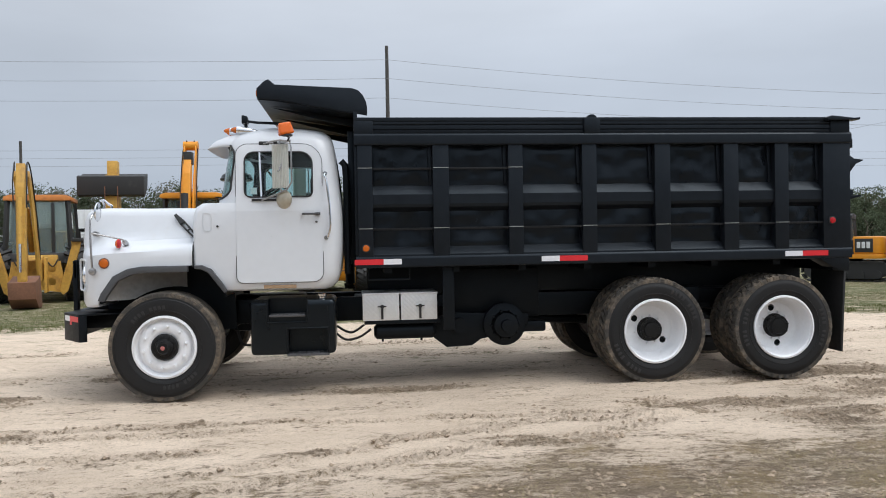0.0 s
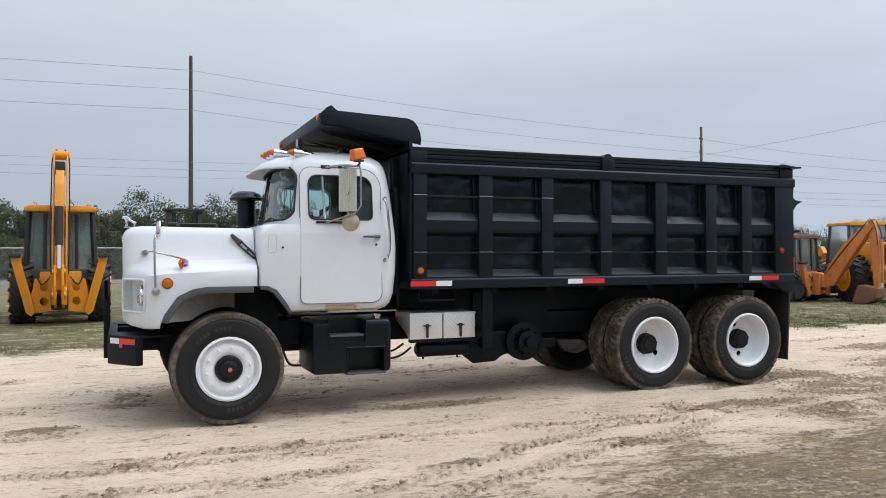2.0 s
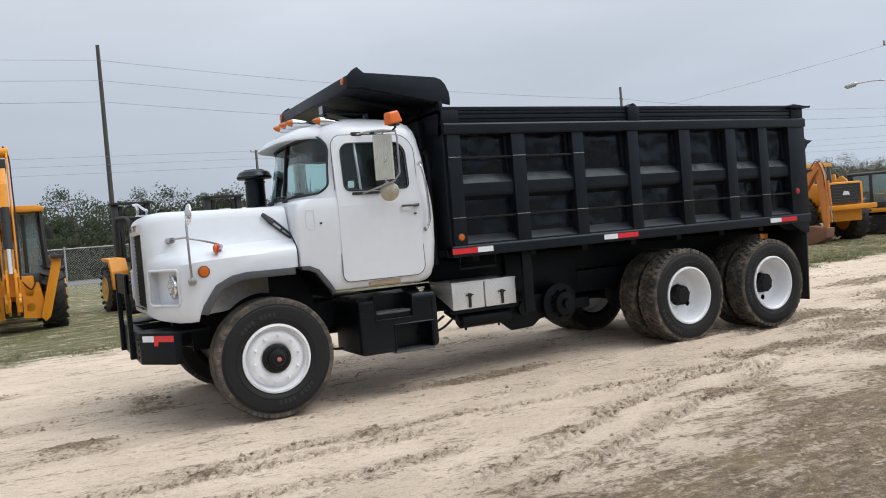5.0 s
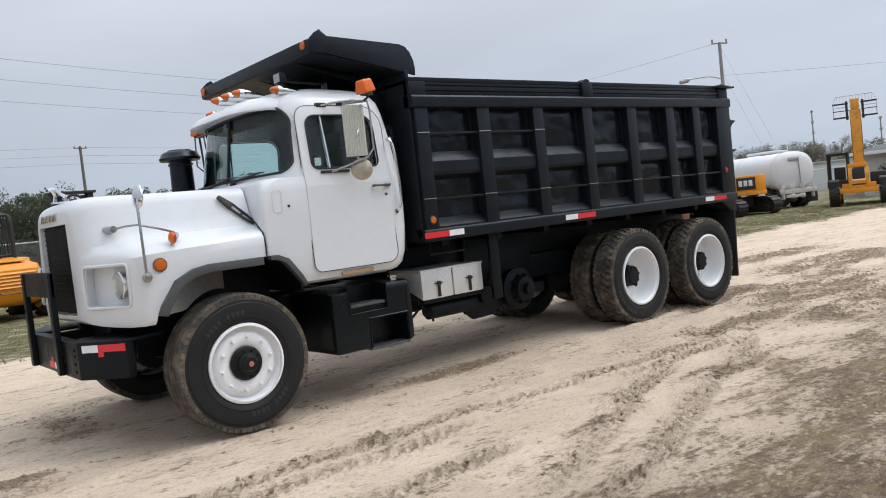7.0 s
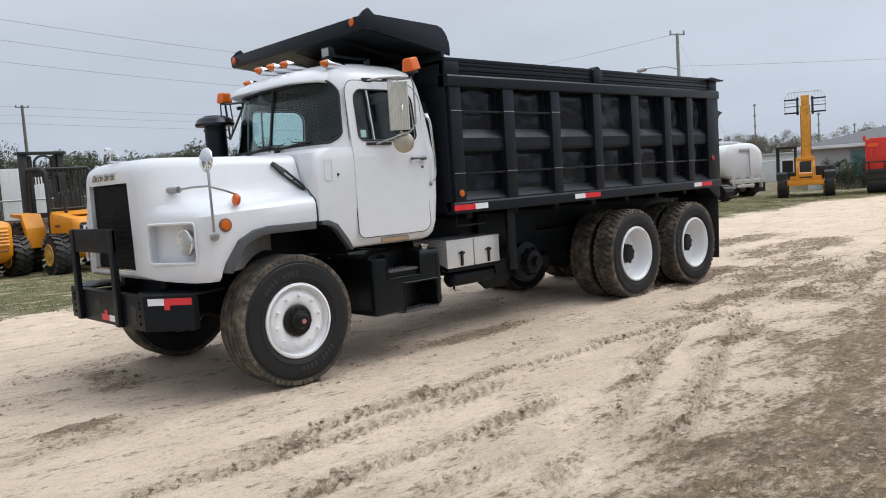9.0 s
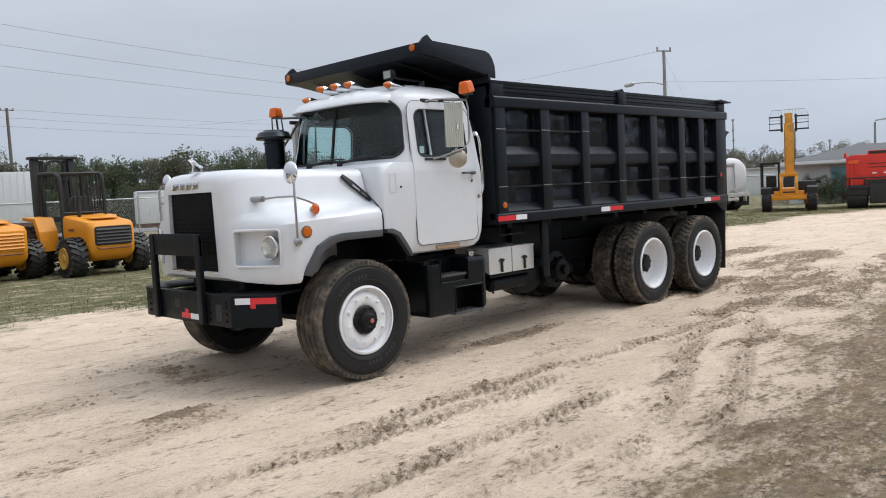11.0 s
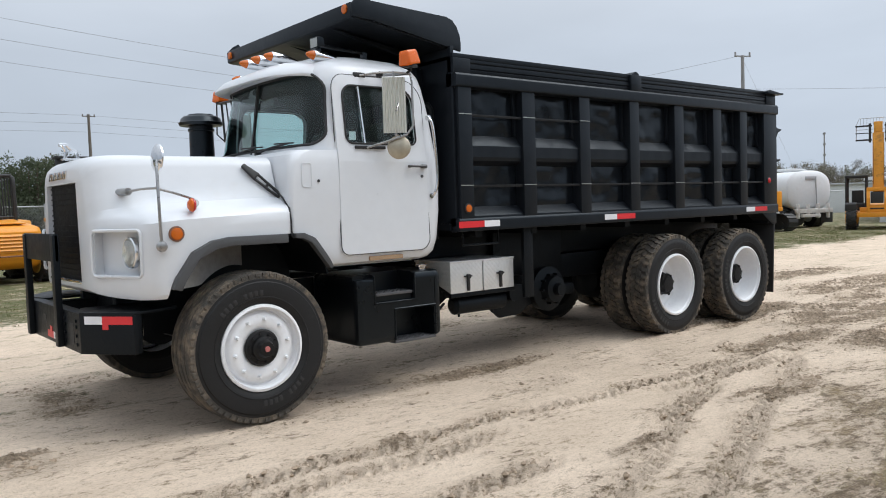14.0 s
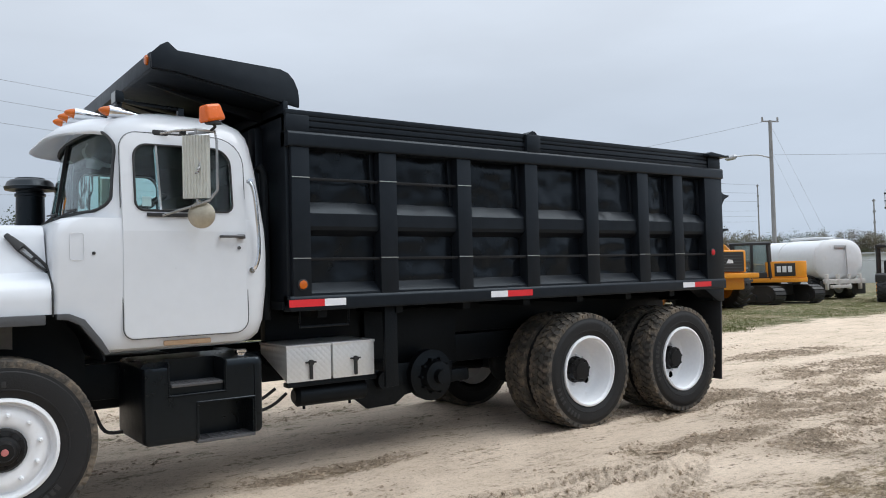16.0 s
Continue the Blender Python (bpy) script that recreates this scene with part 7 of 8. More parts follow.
def telehandler(m, label, paint, head, group="parked machines"):
    """Seen from the front, which looks to -y; its boom stands upright."""
    t = thing("telehandler", label, "telehandler", group)
    for s in (-1, 1):
        wheel_on(t, (s * 0.82, 0.0, 0.48), 0.48, 0.34, paint)
        wheel_on(t, (s * 0.82, 2.4, 0.48), 0.48, 0.34, paint)
        bm = bmesh.new()
        prism(bm, [(-0.42, 0.72), (-0.45, 0.98), (-0.3, 1.04), (0.3, 1.04), (0.45, 0.9), (0.45, 0.84), (0.28, 0.98), (-0.28, 0.98)], "x", s * 0.65, s * 1.02, 0.01)
        part("mudguard", bm, MBLACK, t, "black mudguard")
    bm = bmesh.new()
    box(bm, -0.30, 0.30, -0.35, 2.9, 0.55, 0.95, 0.04)
    box(bm, -0.62, 0.62, -0.45, -0.22, 0.48, 0.66, 0.02)
    box(bm, -0.55, 0.55, -0.30, -0.10, 0.62, 0.85, 0.02)
    for s in (-1, 1):
        prism(bm, [(-0.45, 0.5), (-0.18, 0.5), (0.15, 1.55), (-0.25, 1.55), (-0.42, 1.2)], "x", s * 0.22, s * 0.33, 0.015)
    box(bm, -0.33, 0.33, -0.30, 0.15, 1.45, 1.60, 0.02)
    part("chassis", bm, paint, t)
    bm = bmesh.new()
    box(bm, -0.2, 0.2, -0.36, -0.28, 1.0, 1.42, 0.02)
    rod(bm, (-0.25, -0.3, 0.8), (0.25, -0.3, 0.8), 0.06)
    part("boom_pivot", bm, MBLACK, t)
    bm = bmesh.new()
    beam(bm, (0.04, 0.1, 1.4), (0.04, 0.3, 3.65), 0.36, 0.42, bevel=0.02)
    beam(bm, (0.04, 0.3, 3.5), (0.04, 0.33, 4.08), 0.28, 0.34, bevel=0.02)
    boom = part("boom", bm, CHIPPED if head == "forks" else paint, t, "painted boom raised upright, chipped")
    bm = bmesh.new()
    for x in (-0.13, 0.21):
        box(bm, x, x + 0.02, -0.14, -0.10, 1.7, 3.3)
    part("boom_channel", bm, RUSTSTEEL, boom)
    if head == "forks":
        for s in (-1, 1):
            bm = bmesh.new()
            for z in (3.40, 3.66, 3.93):
                beam(bm, (s * 0.20 + 0.04, 0.1, z), (s * 0.72 + 0.04, 0.1, z), 0.05, 0.06 if z != 3.66 else 0.03)
            box(bm, 0.04 + s * 0.26 - 0.04, 0.04 + s * 0.26 + 0.04, 0.03, 0.12, 3.3, 4.02, 0.01)
            part("fork_carriage", bm, MBLACK, boom, "black fork carriage")
        bm = bmesh.new()
        tube(bm, [(-0.66, 0.16, 3.4), (-0.66, 0.16, 3.98), (-0.56, 0.3, 4.24), (0.64, 0.3, 4.24), (0.74, 0.16, 3.98), (0.74, 0.16, 3.4)], 0.014, 6)
        for k in range(12):
            x = -0.52 + k * 0.102
            rod(bm, (x, 0.2, 3.98), (x, 0.3, 4.24), 0.009, None, 5)
        for z in (3.66, 3.8):
            rod(bm, (-0.66, 0.16, z), (0.74, 0.16, z), 0.01, None, 5)
        part("load_guard", bm, GALV, boom, "grey wire load guard")
    else:
        bm = bmesh.new()
        prism(bm, [(-0.10, 3.05), (0.12, 3.0), (0.30, 3.1), (0.62, 3.3), (0.72, 3.72), (0.66, 3.74), (0.30, 3.62), (0.05, 3.64), (-0.10, 3.6)], "x", -0.86, 0.92, 0.02)
        part("bucket", bm, MBLACK, boom, "dark loader bucket held high")
    bm = bmesh.new()
    box(bm, -1.05, -0.30, 0.62, 1.9, 1.98, 2.08, 0.02)
    cage = part("driver_cage", bm, MBLACK, t, "open black driver's cage")
    for x, y in ((-1.0, 0.7), (-0.35, 0.7), (-1.0, 1.8), (-0.35, 1.8)):
        bm = bmesh.new()
        beam(bm, (x, y, 0.8), (x, y, 2.0), 0.07, 0.07, bevel=0.008)
        part("cage_post", bm, MBLACK, cage)
    bm = bmesh.new()
    box(bm, -0.95, -0.40, 0.9, 1.6, 0.7, 1.0, 0.04)
    box(bm, -0.85, -0.45, 1.45, 1.6, 0.95, 1.5, 0.04)
    part("seat", bm, MBLACK, t)
    bm = bmesh.new()
    box(bm, 0.36, 1.0, 0.7, 2.5, 0.7, 1.22, 0.05)
    part("engine_box", bm, MBLACK, t, "dark engine box")
    t.matrix_basis = m
    return t


def forklift(m, label, vent, group="parked machines"):
    """Rough-terrain forklift; its back looks to -y. vent: black or painted rear grille."""
    t = thing("forklift", label, "forklift", group)
    for s in (-1, 1):
        wheel_on(t, (s * 0.80, 0.35, 0.47), 0.47, 0.40, OLDYELLOW)
        wheel_on(t, (s * 0.86, 2.25, 0.62), 0.62, 0.46, OLDYELLOW)
    # engine cover, sloping towards the back
    bm = bmesh.new()
    plan = rounded(-0.58, 0.58, -0.22, 1.36, [0.16, 0.16, 0.05, 0.05], 6)
    loft(bm, [[(x * q, 0.55 + (y - 0.55) * q + dy, z - (0.11 * (0.8 - y) if z > 1.2 else 0)) for x, y in plan] for z, q, dy in ((0.36, 0.80, 0.10), (0.44, 0.92, 0.04), (0.56, 0.98, 0.0), (0.75, 1.0, 0.0), (1.19, 1.0, 0.0), (1.34, 0.985, 0.01), (1.40, 0.95, 0.02), (1.43, 0.86, 0.03))])
    body_ = part("body", bm, YELLOW, t, "yellow engine cover and counterweight")
    bm = bmesh.new()
    box(bm, -0.34, 0.34, 0.12, 0.95, 1.385, 1.41, 0.01)
    part("hood_lid", bm, YELLOW, body_)
    bm = bmesh.new()
    box(bm, -0.50, 0.50, 1.3, 2.7, 0.45, 0.95, 0.04)
    part("chassis", bm, MBLACK, t)
    bm = bmesh.new()
    prism(bm, rounded(-0.46, 0.46, 0.74, 1.20, 0.07), "y", -0.236, -0.20)
    part("rear_grille", bm, MBLACK if vent else YELLOW, body_, "black rear grille" if vent else "yellow slotted rear panel")
    for k in range(5):
        bm = bmesh.new()
        prism(bm, [(-0.268, 0.79 + k * 0.08), (-0.232, 0.80 + k * 0.08), (-0.232, 0.84 + k * 0.08)], "x", -0.43, 0.43)
        part("grille_slat", bm, MBLACK if vent else YELLOW, body_)
    bm = bmesh.new()
    tube(bm, [(-0.42, -0.23, 0.70), (-0.38, -0.27, 0.66), (0.38, -0.27, 0.66), (0.42, -0.23, 0.70)], 0.02, 6)
    part("tow_bar", bm, RUSTSTEEL, body_)
    bm = bmesh.new()
    for s in (-1, 1):
        box(bm, s * 0.584 - 0.006, s * 0.584 + 0.006, 0.62, 0.95, 1.10, 1.16)
    part("side_mark", bm, RUSTSTEEL, body_, "plain dark bar")
    bm = bmesh.new()
    rod(bm, (-0.30, 0.92, 1.38), (-0.30, 0.92, 1.86), 0.045, None, 12)
    part("exhaust", bm, MBLACK, t)
    for s in (-1, 1):
        bm = bmesh.new()
        prism(bm, [(1.50, 0.62), (1.64, 0.62), (1.72, 1.02), (1.92, 1.36), (2.6, 1.42), (2.6, 1.50), (1.78, 1.46), (1.56, 1.12)], "x", s * 0.60, s * 1.06, 0.02)
        part("fender", bm, YELLOW, t, "yellow front fender")
    # guard over the driver
    bm = bmesh.new()
    for s in (-1, 1):
        tube(bm, curve_points([(s * 0.55, 1.32, 0.8), (s * 0.55, 1.34, 2.30), (s * 0.55, 1.46, 2.52), (s * 0.55, 1.75, 2.58), (s * 0.55, 2.55, 2.60)], 4), 0.05, 8)
        tube(bm, [(s * 0.55, 2.55, 2.60), (s * 0.55, 2.62, 2.45), (s * 0.55, 2.66, 0.9)], 0.045, 8)
    for y in (1.46, 1.9, 2.3, 2.58):
        rod(bm, (-0.55, y, 2.56), (0.55, y, 2.56), 0.035, None, 6)
    rod(bm, (-0.55, 1.33, 1.55), (0.55, 1.33, 1.55), 0.03, None, 6)
    guard_ = part("overhead_guard", bm, MBLACK, t, "black overhead guard")
    for k in range(8):
        bm = bmesh.new()
        rod(bm, (-0.46 + k * 0.13, 1.34, 1.5), (-0.46 + k * 0.13, 1.46, 2.55), 0.016, None, 6)
        part("guard_bar", bm, MBLACK, guard_)
    for k in range(6):
        for s in (-1, 1):
            bm = bmesh.new()
            rod(bm, (s * 0.55, 1.52 + k * 0.19, 1.5 if s > 0 else 2.2), (s * 0.55, 1.52 + k * 0.19, 2.58), 0.015, None, 6)
            part("guard_bar", bm, MBLACK, guard_)
    bm = bmesh.new()
    box(bm, -0.27, 0.27, 1.5, 2.0, 1.20, 1.42, 0.05)
    prism(bm, rounded(-0.30, 0.30, 1.35, 1.98, [0.05, 0.05, 0.18, 0.18]), "y", 1.42, 1.58, 0.03)
    part("seat", bm, MBLACK, t, "black driver's seat")
    # mast
    bm = bmesh.new()
    for s in (-1, 1):
        box(bm, s * 0.46 - 0.08, s * 0.46 + 0.08, 2.95, 3.20, 0.2, 3.02, 0.01)
        box(bm, s * 0.30 - 0.05, s * 0.30 + 0.05, 3.0, 3.16, 0.2, 2.98, 0.01)
    box(bm, -0.60, 0.60, 2.88, 3.24, 3.02, 3.09, 0.01)
    for z in (0.4, 1.4, 2.50):
        box(bm, -0.50, 0.50, 2.97, 3.18, z - 0.07, z + 0.07, 0.01)
    mast_ = part("mast", bm, MBLACK, t, "black lifting mast")
    bm = bmesh.new()
    tube(bm, curve_points([(-0.2, 2.96, 2.5), (-0.22, 2.9, 2.85), (0.0, 2.88, 2.98), (0.22, 2.9, 2.85), (0.2, 2.96, 2.5)], 4), 0.03, 6)
    part("hose", bm, MBLACK, mast_)
    for s in (-1, 1):
        bm = bmesh.new()
        prism(bm, [(3.2, 0.12), (4.3, 0.10), (4.3, 0.13), (3.28, 0.18), (3.28, 0.85), (3.2, 0.85)], "x", s * 0.35 - 0.06, s * 0.35 + 0.06)
        part("fork", bm, MBLACK, mast_)
    bm = bmesh.new()
    for z in (0.35, 0.80):
        box(bm, -0.75, 0.75, 3.16, 3.22, z - 0.05, z + 0.05, 0.01)
    part("fork_carriage", bm, MBLACK, mast_)
    t.matrix_basis = m
    return t


backhoe(pose(-2.36, 12.2, 0, 0, 0, 2) @ Matrix.Diagonal((1.08, 1.2, 1.2, 1)), "yellow backhoe loader with its arm folded upright, parked on grass", YELLOW, YELLOW, True)
backhoe(pose(-6.62, 13.2, 0, 0, 0, 13) @ Matrix.Diagonal((1.15, 1.22, 1.22, 1)), "worn yellow backhoe loader with its rusty bucket resting on grass", OLDYELLOW, RUSTORANGE, False)
backhoe(pose(21.05, 11.75, 0, 0, 0, 10) @ Matrix.Diagonal((0.97, 0.97, 0.97, 1)), "faded orange backhoe loader with dark cab and rusty roof", RUSTORANGE, RUSTSTEEL, False, 0.40)
telehandler(pose(-5.15, 14.6, 0, 0, 0, 6) @ Matrix.Diagonal((1.02, 1.0, 0.97, 1)), "faded yellow loader with its bucket raised high", OLDYELLOW, "bucket")
telehandler(pose(29.9, 6.85, 0, 0, 0, -68) @ Matrix.Diagonal((1.08, 1.05, 1.02, 1)), "yellow telehandler with forks raised on an upright boom", YELLOW, "forks")
forklift(pose(3.48, 12.95, 0, 0, 0, 3), "yellow rough-terrain forklift with black rear grille, parked on grass", True)
forklift(pose(1.28, 13.85, 0, 0, 0, 9), "yellow rough-terrain forklift with slotted yellow back, parked on grass", False)

excavator(pose(27.2, 11.0, 0, 0, 0, 30) @ Matrix.Diagonal((0.98, 1.15, 0.93, 1)), "yellow crawler excavator with dark cab and black side panel", YELLOW,
          [((0.6, 1.3), (1.4, 2.35), 0.34, 0.4, 0.5), ((1.4, 2.35), (2.8, 2.25), 0.32, 0.5, 0.35), ((2.8, 2.25), (3.0, 0.9), 0.3, 0.35, 0.25)], 1.0, True, -42)
excavator(pose(19.4, 12.4, 0, 0, 0, 55) @ Matrix.Diagonal((1.25, 1.25, 1.25, 1)), "orange crawler excavator with its boom raised", EXORANGE,
          [((-0.30, 0.95), (-0.62, 2.3), 0.34, 0.40, 0.50), ((-0.62, 2.2), (-0.25, 3.05), 0.34, 0.5, 0.48), ((-0.28, 2.95), (0.36, 3.70), 0.32, 0.48, 0.30), ((0.34, 3.78), (0.46, 2.25), 0.28, 0.40, 0.24), ((0.30, 2.30), (0.62, 1.85), 0.72, 0.30, 0.5)], 0.72, False, 20)
excavator(pose(17.2, 14.0, 0, 0, 0, 47) @ Matrix.Diagonal((1.28, 1.28, 1.28, 1)), "small yellow crawler excavator with black side panel", YELLOW, [((0.4, 1.0), (1.2, 1.9), 0.26, 0.3, 0.35)], 0.62, True)

# wheel loader behind the orange backhoe
ld = thing("wheel_loader", "yellow wheel loader with glazed cab", "loader", "parked machines")
for s in (-1, 1):
    for y in (0.0, 2.6):
        wheel_on(ld, (s * 0.85, y, 0.7), 0.70, 0.5, YELLOW)
bm = bmesh.new()
box(bm, -0.55, 0.55, -1.05, 3.4, 0.6, 1.15, 0.05)
box(bm, -0.6, 0.6, -1.1, 0.4, 1.1, 1.80, 0.08)
for s in (-1, 1):
    beam(bm, (s * 0.5, 2.3, 1.6), (s * 0.5, 3.4, 0.6), 0.14, 0.3)
part("body", bm, YELLOW, ld)
bm = bmesh.new()
prism(bm, rounded(-0.48, 0.48, 1.14, 1.74, 0.04), "y", -1.135, -1.09)
grille_ = part("rear_grille", bm, MBLACK, ld, "dark slatted rear grille")
bm = bmesh.new()
prism(bm, [(-0.12, 1.40), (0.12, 1.40), (0.08, 1.50), (-0.06, 1.52)], "y", -1.142, -1.136)
part("badge", bm, MWHITE, grille_, "plain white mark")
for k in range(6):
    bm = bmesh.new()
    box(bm, -0.44, 0.44, -1.141, -1.134, 1.18 + 0.09 * k, 1.195 + 0.09 * k)
    part("grille_slat", bm, MGREY, grille_)
bm = bmesh.new()
box(bm, -0.85, 0.85, -1.35, -1.0, 0.95, 1.10, 0.03)
part("rear_bumper", bm, YELLOW, ld, "yellow rear counterweight")
cabin(ld, -0.66, 0.66, 0.5, 1.75, 1.1, 2.35, OLDYELLOW, MGREY, 1.3)
bm = bmesh.new()
prism(bm, [(3.2, 0.1), (3.7, 0.06), (3.7, 0.12), (3.4, 0.4), (3.35, 0.7), (3.2, 0.7)], "x", -1.0, 1.0, 0.02)
part("bucket", bm, RUSTSTEEL, ld, "rusty bucket on the ground")
ld.matrix_basis = pose(23.07, 10.5, 0, 0, 0, -20) @ Matrix.Diagonal((1.12, 1.12, 1.12, 1))

# tank truck
tk = thing("tank_truck", "white water tank truck with rusty rear bumper", "tank truck", "parked machines")
bm = bmesh.new()
oval = [(1.08 * math.copysign(abs(math.cos(a)) ** 0.75, math.cos(a)), 1.55 + 0.82 * math.copysign(abs(math.sin(a)) ** 0.75, math.sin(a))) for a in [k * math.tau / 36 for k in range(36)]]
loft(bm, [[(x * q, y, 1.55 + (z - 1.55) * q) for x, z in oval] for y, q in ((-0.12, 0.72), (-0.04, 0.95), (0.0, 1.0), (4.4, 1.0), (4.45, 0.95), (4.5, 0.7))])
part("tank", bm, MWHITE, tk, "white oval water tank")
bm = bmesh.new()
for y in (0.05, 2.2, 4.3):
    tube(bm, [(x * 1.005, y, 1.55 + (z - 1.55) * 1.005) for x, z in oval + oval[:1]], 0.02, 5)
tube(bm, [(-0.1, 0.1, 2.4), (-0.1, 0.9, 2.46), (-0.1, 2.6, 2.46)], 0.06, 8)
part("tank_rib", bm, MWHITE, tk)
bm = bmesh.new()
box(bm, -0.3, 0.25, -0.16, -0.13, 2.0, 2.14, 0.01)
rod(bm, (0.2, -0.16, 2.1), (0.24, -0.18, 0.8), 0.025)
part("tank_plate", bm, GALV, tk)
bm = bmesh.new()
box(bm, -0.9, 0.9, -0.35, -0.15, 0.62, 0.80, 0.02)
box(bm, -0.7, 0.2, -0.45, -0.30, 0.45, 0.58, 0.02)
for x in (-0.8, -0.3, 0.2, 0.7):
    box(bm, x - 0.04, x + 0.04, -0.35, -0.2, 0.4, 1.0, 0.01)
part("rear_bumper", bm, RUSTWHITE, tk, "white rear bumper with rust patches")
bm = bmesh.new()
box(bm, -0.4, 0.4, 0.0, 5.5, 0.55, 0.8)
for s in (-1, 1):
    box(bm, s * 0.72 - 0.3, s * 0.72 + 0.3, -0.2, -0.16, 0.2, 0.75, 0.01)
part("chassis", bm, MBLACK, tk)
for s in (-1, 1):
    for y in (0.7, 1.9):
        wheel_on(tk, (s * 0.8, y, 0.48), 0.48, 0.5, RIM)
bm = bmesh.new()
box(bm, -1.0, 1.0, 4.75, 6.2, 0.7, 2.2, 0.12)
part("cab", bm, MWHITE, tk)
tk.matrix_basis = pose(31.3, 10.2, 0, 0, 0, -22) @ Matrix.Diagonal((1.04, 1.04, 1.03, 1))

# red road machine, seen from behind
for k, (mx, my, rz) in enumerate(((31.2, 3.7, -74), (32.4, -0.55, -78))):
    rm = thing("road_machine", "red road-building machine with black tyres and railing", "road machine", "red machines")
    bm = bmesh.new()
    prism(bm, [(-1.2, 0.85), (1.2, 0.85), (1.22, 2.2), (1.05, 2.32), (-1.05, 2.32), (-1.22, 2.2)], "y", 0.0, 3.2, 0.05)
    box(bm, -0.42, 0.42, 0.05, 1.2, 2.3, 2.48, 0.04)
    box(bm, -1.3, -1.2, 0.1, 0.4, 2.2, 2.42, 0.02)
    part("body", bm, MRED, rm, "red body panels")
    bm = bmesh.new()
    box(bm, -0.36, 0.36, 0.02, 0.06, 2.34, 2.45)
    part("vent", bm, MBLACK, rm)
    for z in (1.2, 1.75, 1.9):
        bm = bmesh.new()
        box(bm, -0.42, 0.42, -0.012, 0.01, z, z + 0.03)
        part("vent_slot", bm, MBLACK, rm)
    bm = bmesh.new()
    rod(bm, (-1.2, -0.18, 1.32), (1.2, -0.18, 1.32), 0.03)
    for x in (-1.1, -0.55, 0.55, 1.1):
        rod(bm, (x, -0.18, 1.32), (x, 0.02, 1.0), 0.02)
    part("railing", bm, MBLACK, rm)
    bm = bmesh.new()
    for x in (-0.25, 0.15, 0.5):
        box(bm, x, x + 0.16, -0.014, 0.0, 1.48, 1.54)
    part("panel_mark", bm, MWHITE, rm, "plain white bars")
    for s in (-1, 1):
        bm = bmesh.new()
        lathe(bm, [(0, 0.35), (0.04, 0.46), (0.75, 0.46), (0.79, 0.35)], (s * 0.42, 0.5, 0.46), (s * 1.22, 0.5, 0.46), 24)
        part("tyre", bm, MBLACK, rm, "smooth black tyre")
        bm = bmesh.new()
        box(bm, s * 0.38, s * 1.24, 0.0, 1.1, 0.55, 0.95, 0.08)
        part("mudguard", bm, MBLACK, rm)
    bm = bmesh.new()
    box(bm, -0.36, 0.36, -0.1, 0.6, 0.2, 1.15, 0.03)
    part("hitch", bm, MBLACK, rm)
    bm = bmesh.new()
    tube(bm, curve_points([(0.82, 0.6, 2.3), (0.82, 0.6, 2.75), (0.86, 0.55, 2.92), (0.95, 0.5, 3.0)], 4), 0.06, 10)
    part("exhaust", bm, MBLACK, rm)
    for s in (-1, 1):
        bm = bmesh.new()
        box(bm, s * 0.95 - 0.2, s * 0.95 + 0.2, -0.03, 0.02, 1.93, 2.08, 0.02)
        part("lamp_panel", bm, EXORANGE, rm)
        bm = bmesh.new()
        box(bm, s * 1.0 - 0.05, s * 1.0 + 0.05, -0.05, 0.05, 0.9, 1.9, 0.02)
        part("corner_post", bm, MRED, rm)
    bm = bmesh.new()
    box(bm, -1.18, 1.18, -0.06, 0.02, 0.86, 1.02, 0.02)
    box(bm, -0.5, 0.5, -0.10, 0.02, 1.05, 1.22, 0.02)
    part("rear_bumper", bm, MBLACK, rm)
    rm.matrix_basis = pose(mx, my, 0, 0, 0, rz) @ Matrix.Diagonal((1.0, 0.97, 0.96, 1))

# ---- low building behind the machines ----
hs = thing("low_building", "low white building with grey hipped shingle roof", "building")
bm = bmesh.new()
box(bm, -2.5, 14, 0, 8, 0, 2.05)
prism(bm, [(0.5, 2.05), (7.5, 2.05), (4.0, 2.85)], "x", 13.7, 14.0)
part("wall", bm, WALL, hs, "white painted wall")
bm = bmesh.new()
vs = [bm.verts.new(p) for p in ((-3.1, -0.6, 2.0), (14.4, -0.6, 2.0), (14.4, 8.6, 2.0), (-3.1, 8.6, 2.0), (0.6, 4, 2.80), (14.4, 4, 3.0))]
for f in ((0, 1, 5, 4), (2, 3, 4, 5), (3, 0, 4), (1, 2, 5)):
    bm.faces.new([vs[i] for i in f])
bmesh.ops.solidify(bm, geom=list(bm.faces) + list(bm.edges) + list(bm.verts), thickness=0.12)
part("roof", bm, ROOF, hs, "grey shingle roof")
bm = bmesh.new()
box(bm, -3.1, 14.4, -0.66, -0.60, 1.88, 2.02, 0.01)
part("fascia", bm, MWHITE, hs)
for x0, x1, z0, z1, mat, nm in ((-0.6, 1.9, 0.5, 1.7, POSTER, "window with a blue-green poster"), (7.2, 9.2, 0.7, 1.85, MWHITE, "boarded white window")):
    bm = bmesh.new()
    box(bm, x0 - 0.08, x1 + 0.08, -0.05, 0.0, z0 - 0.08, z1 + 0.08, 0.01)
    w_ = part("window", bm, GALV, hs, nm)
    bm = bmesh.new()
    box(bm, x0, x1, -0.06, -0.045, z0, z1)
    part("pane", bm, mat, w_)
hs.matrix_basis = pose(38.2, 7.35, 0, 0, 0, -71) @ Matrix.Diagonal((1.03, 1.03, 1.06, 1))


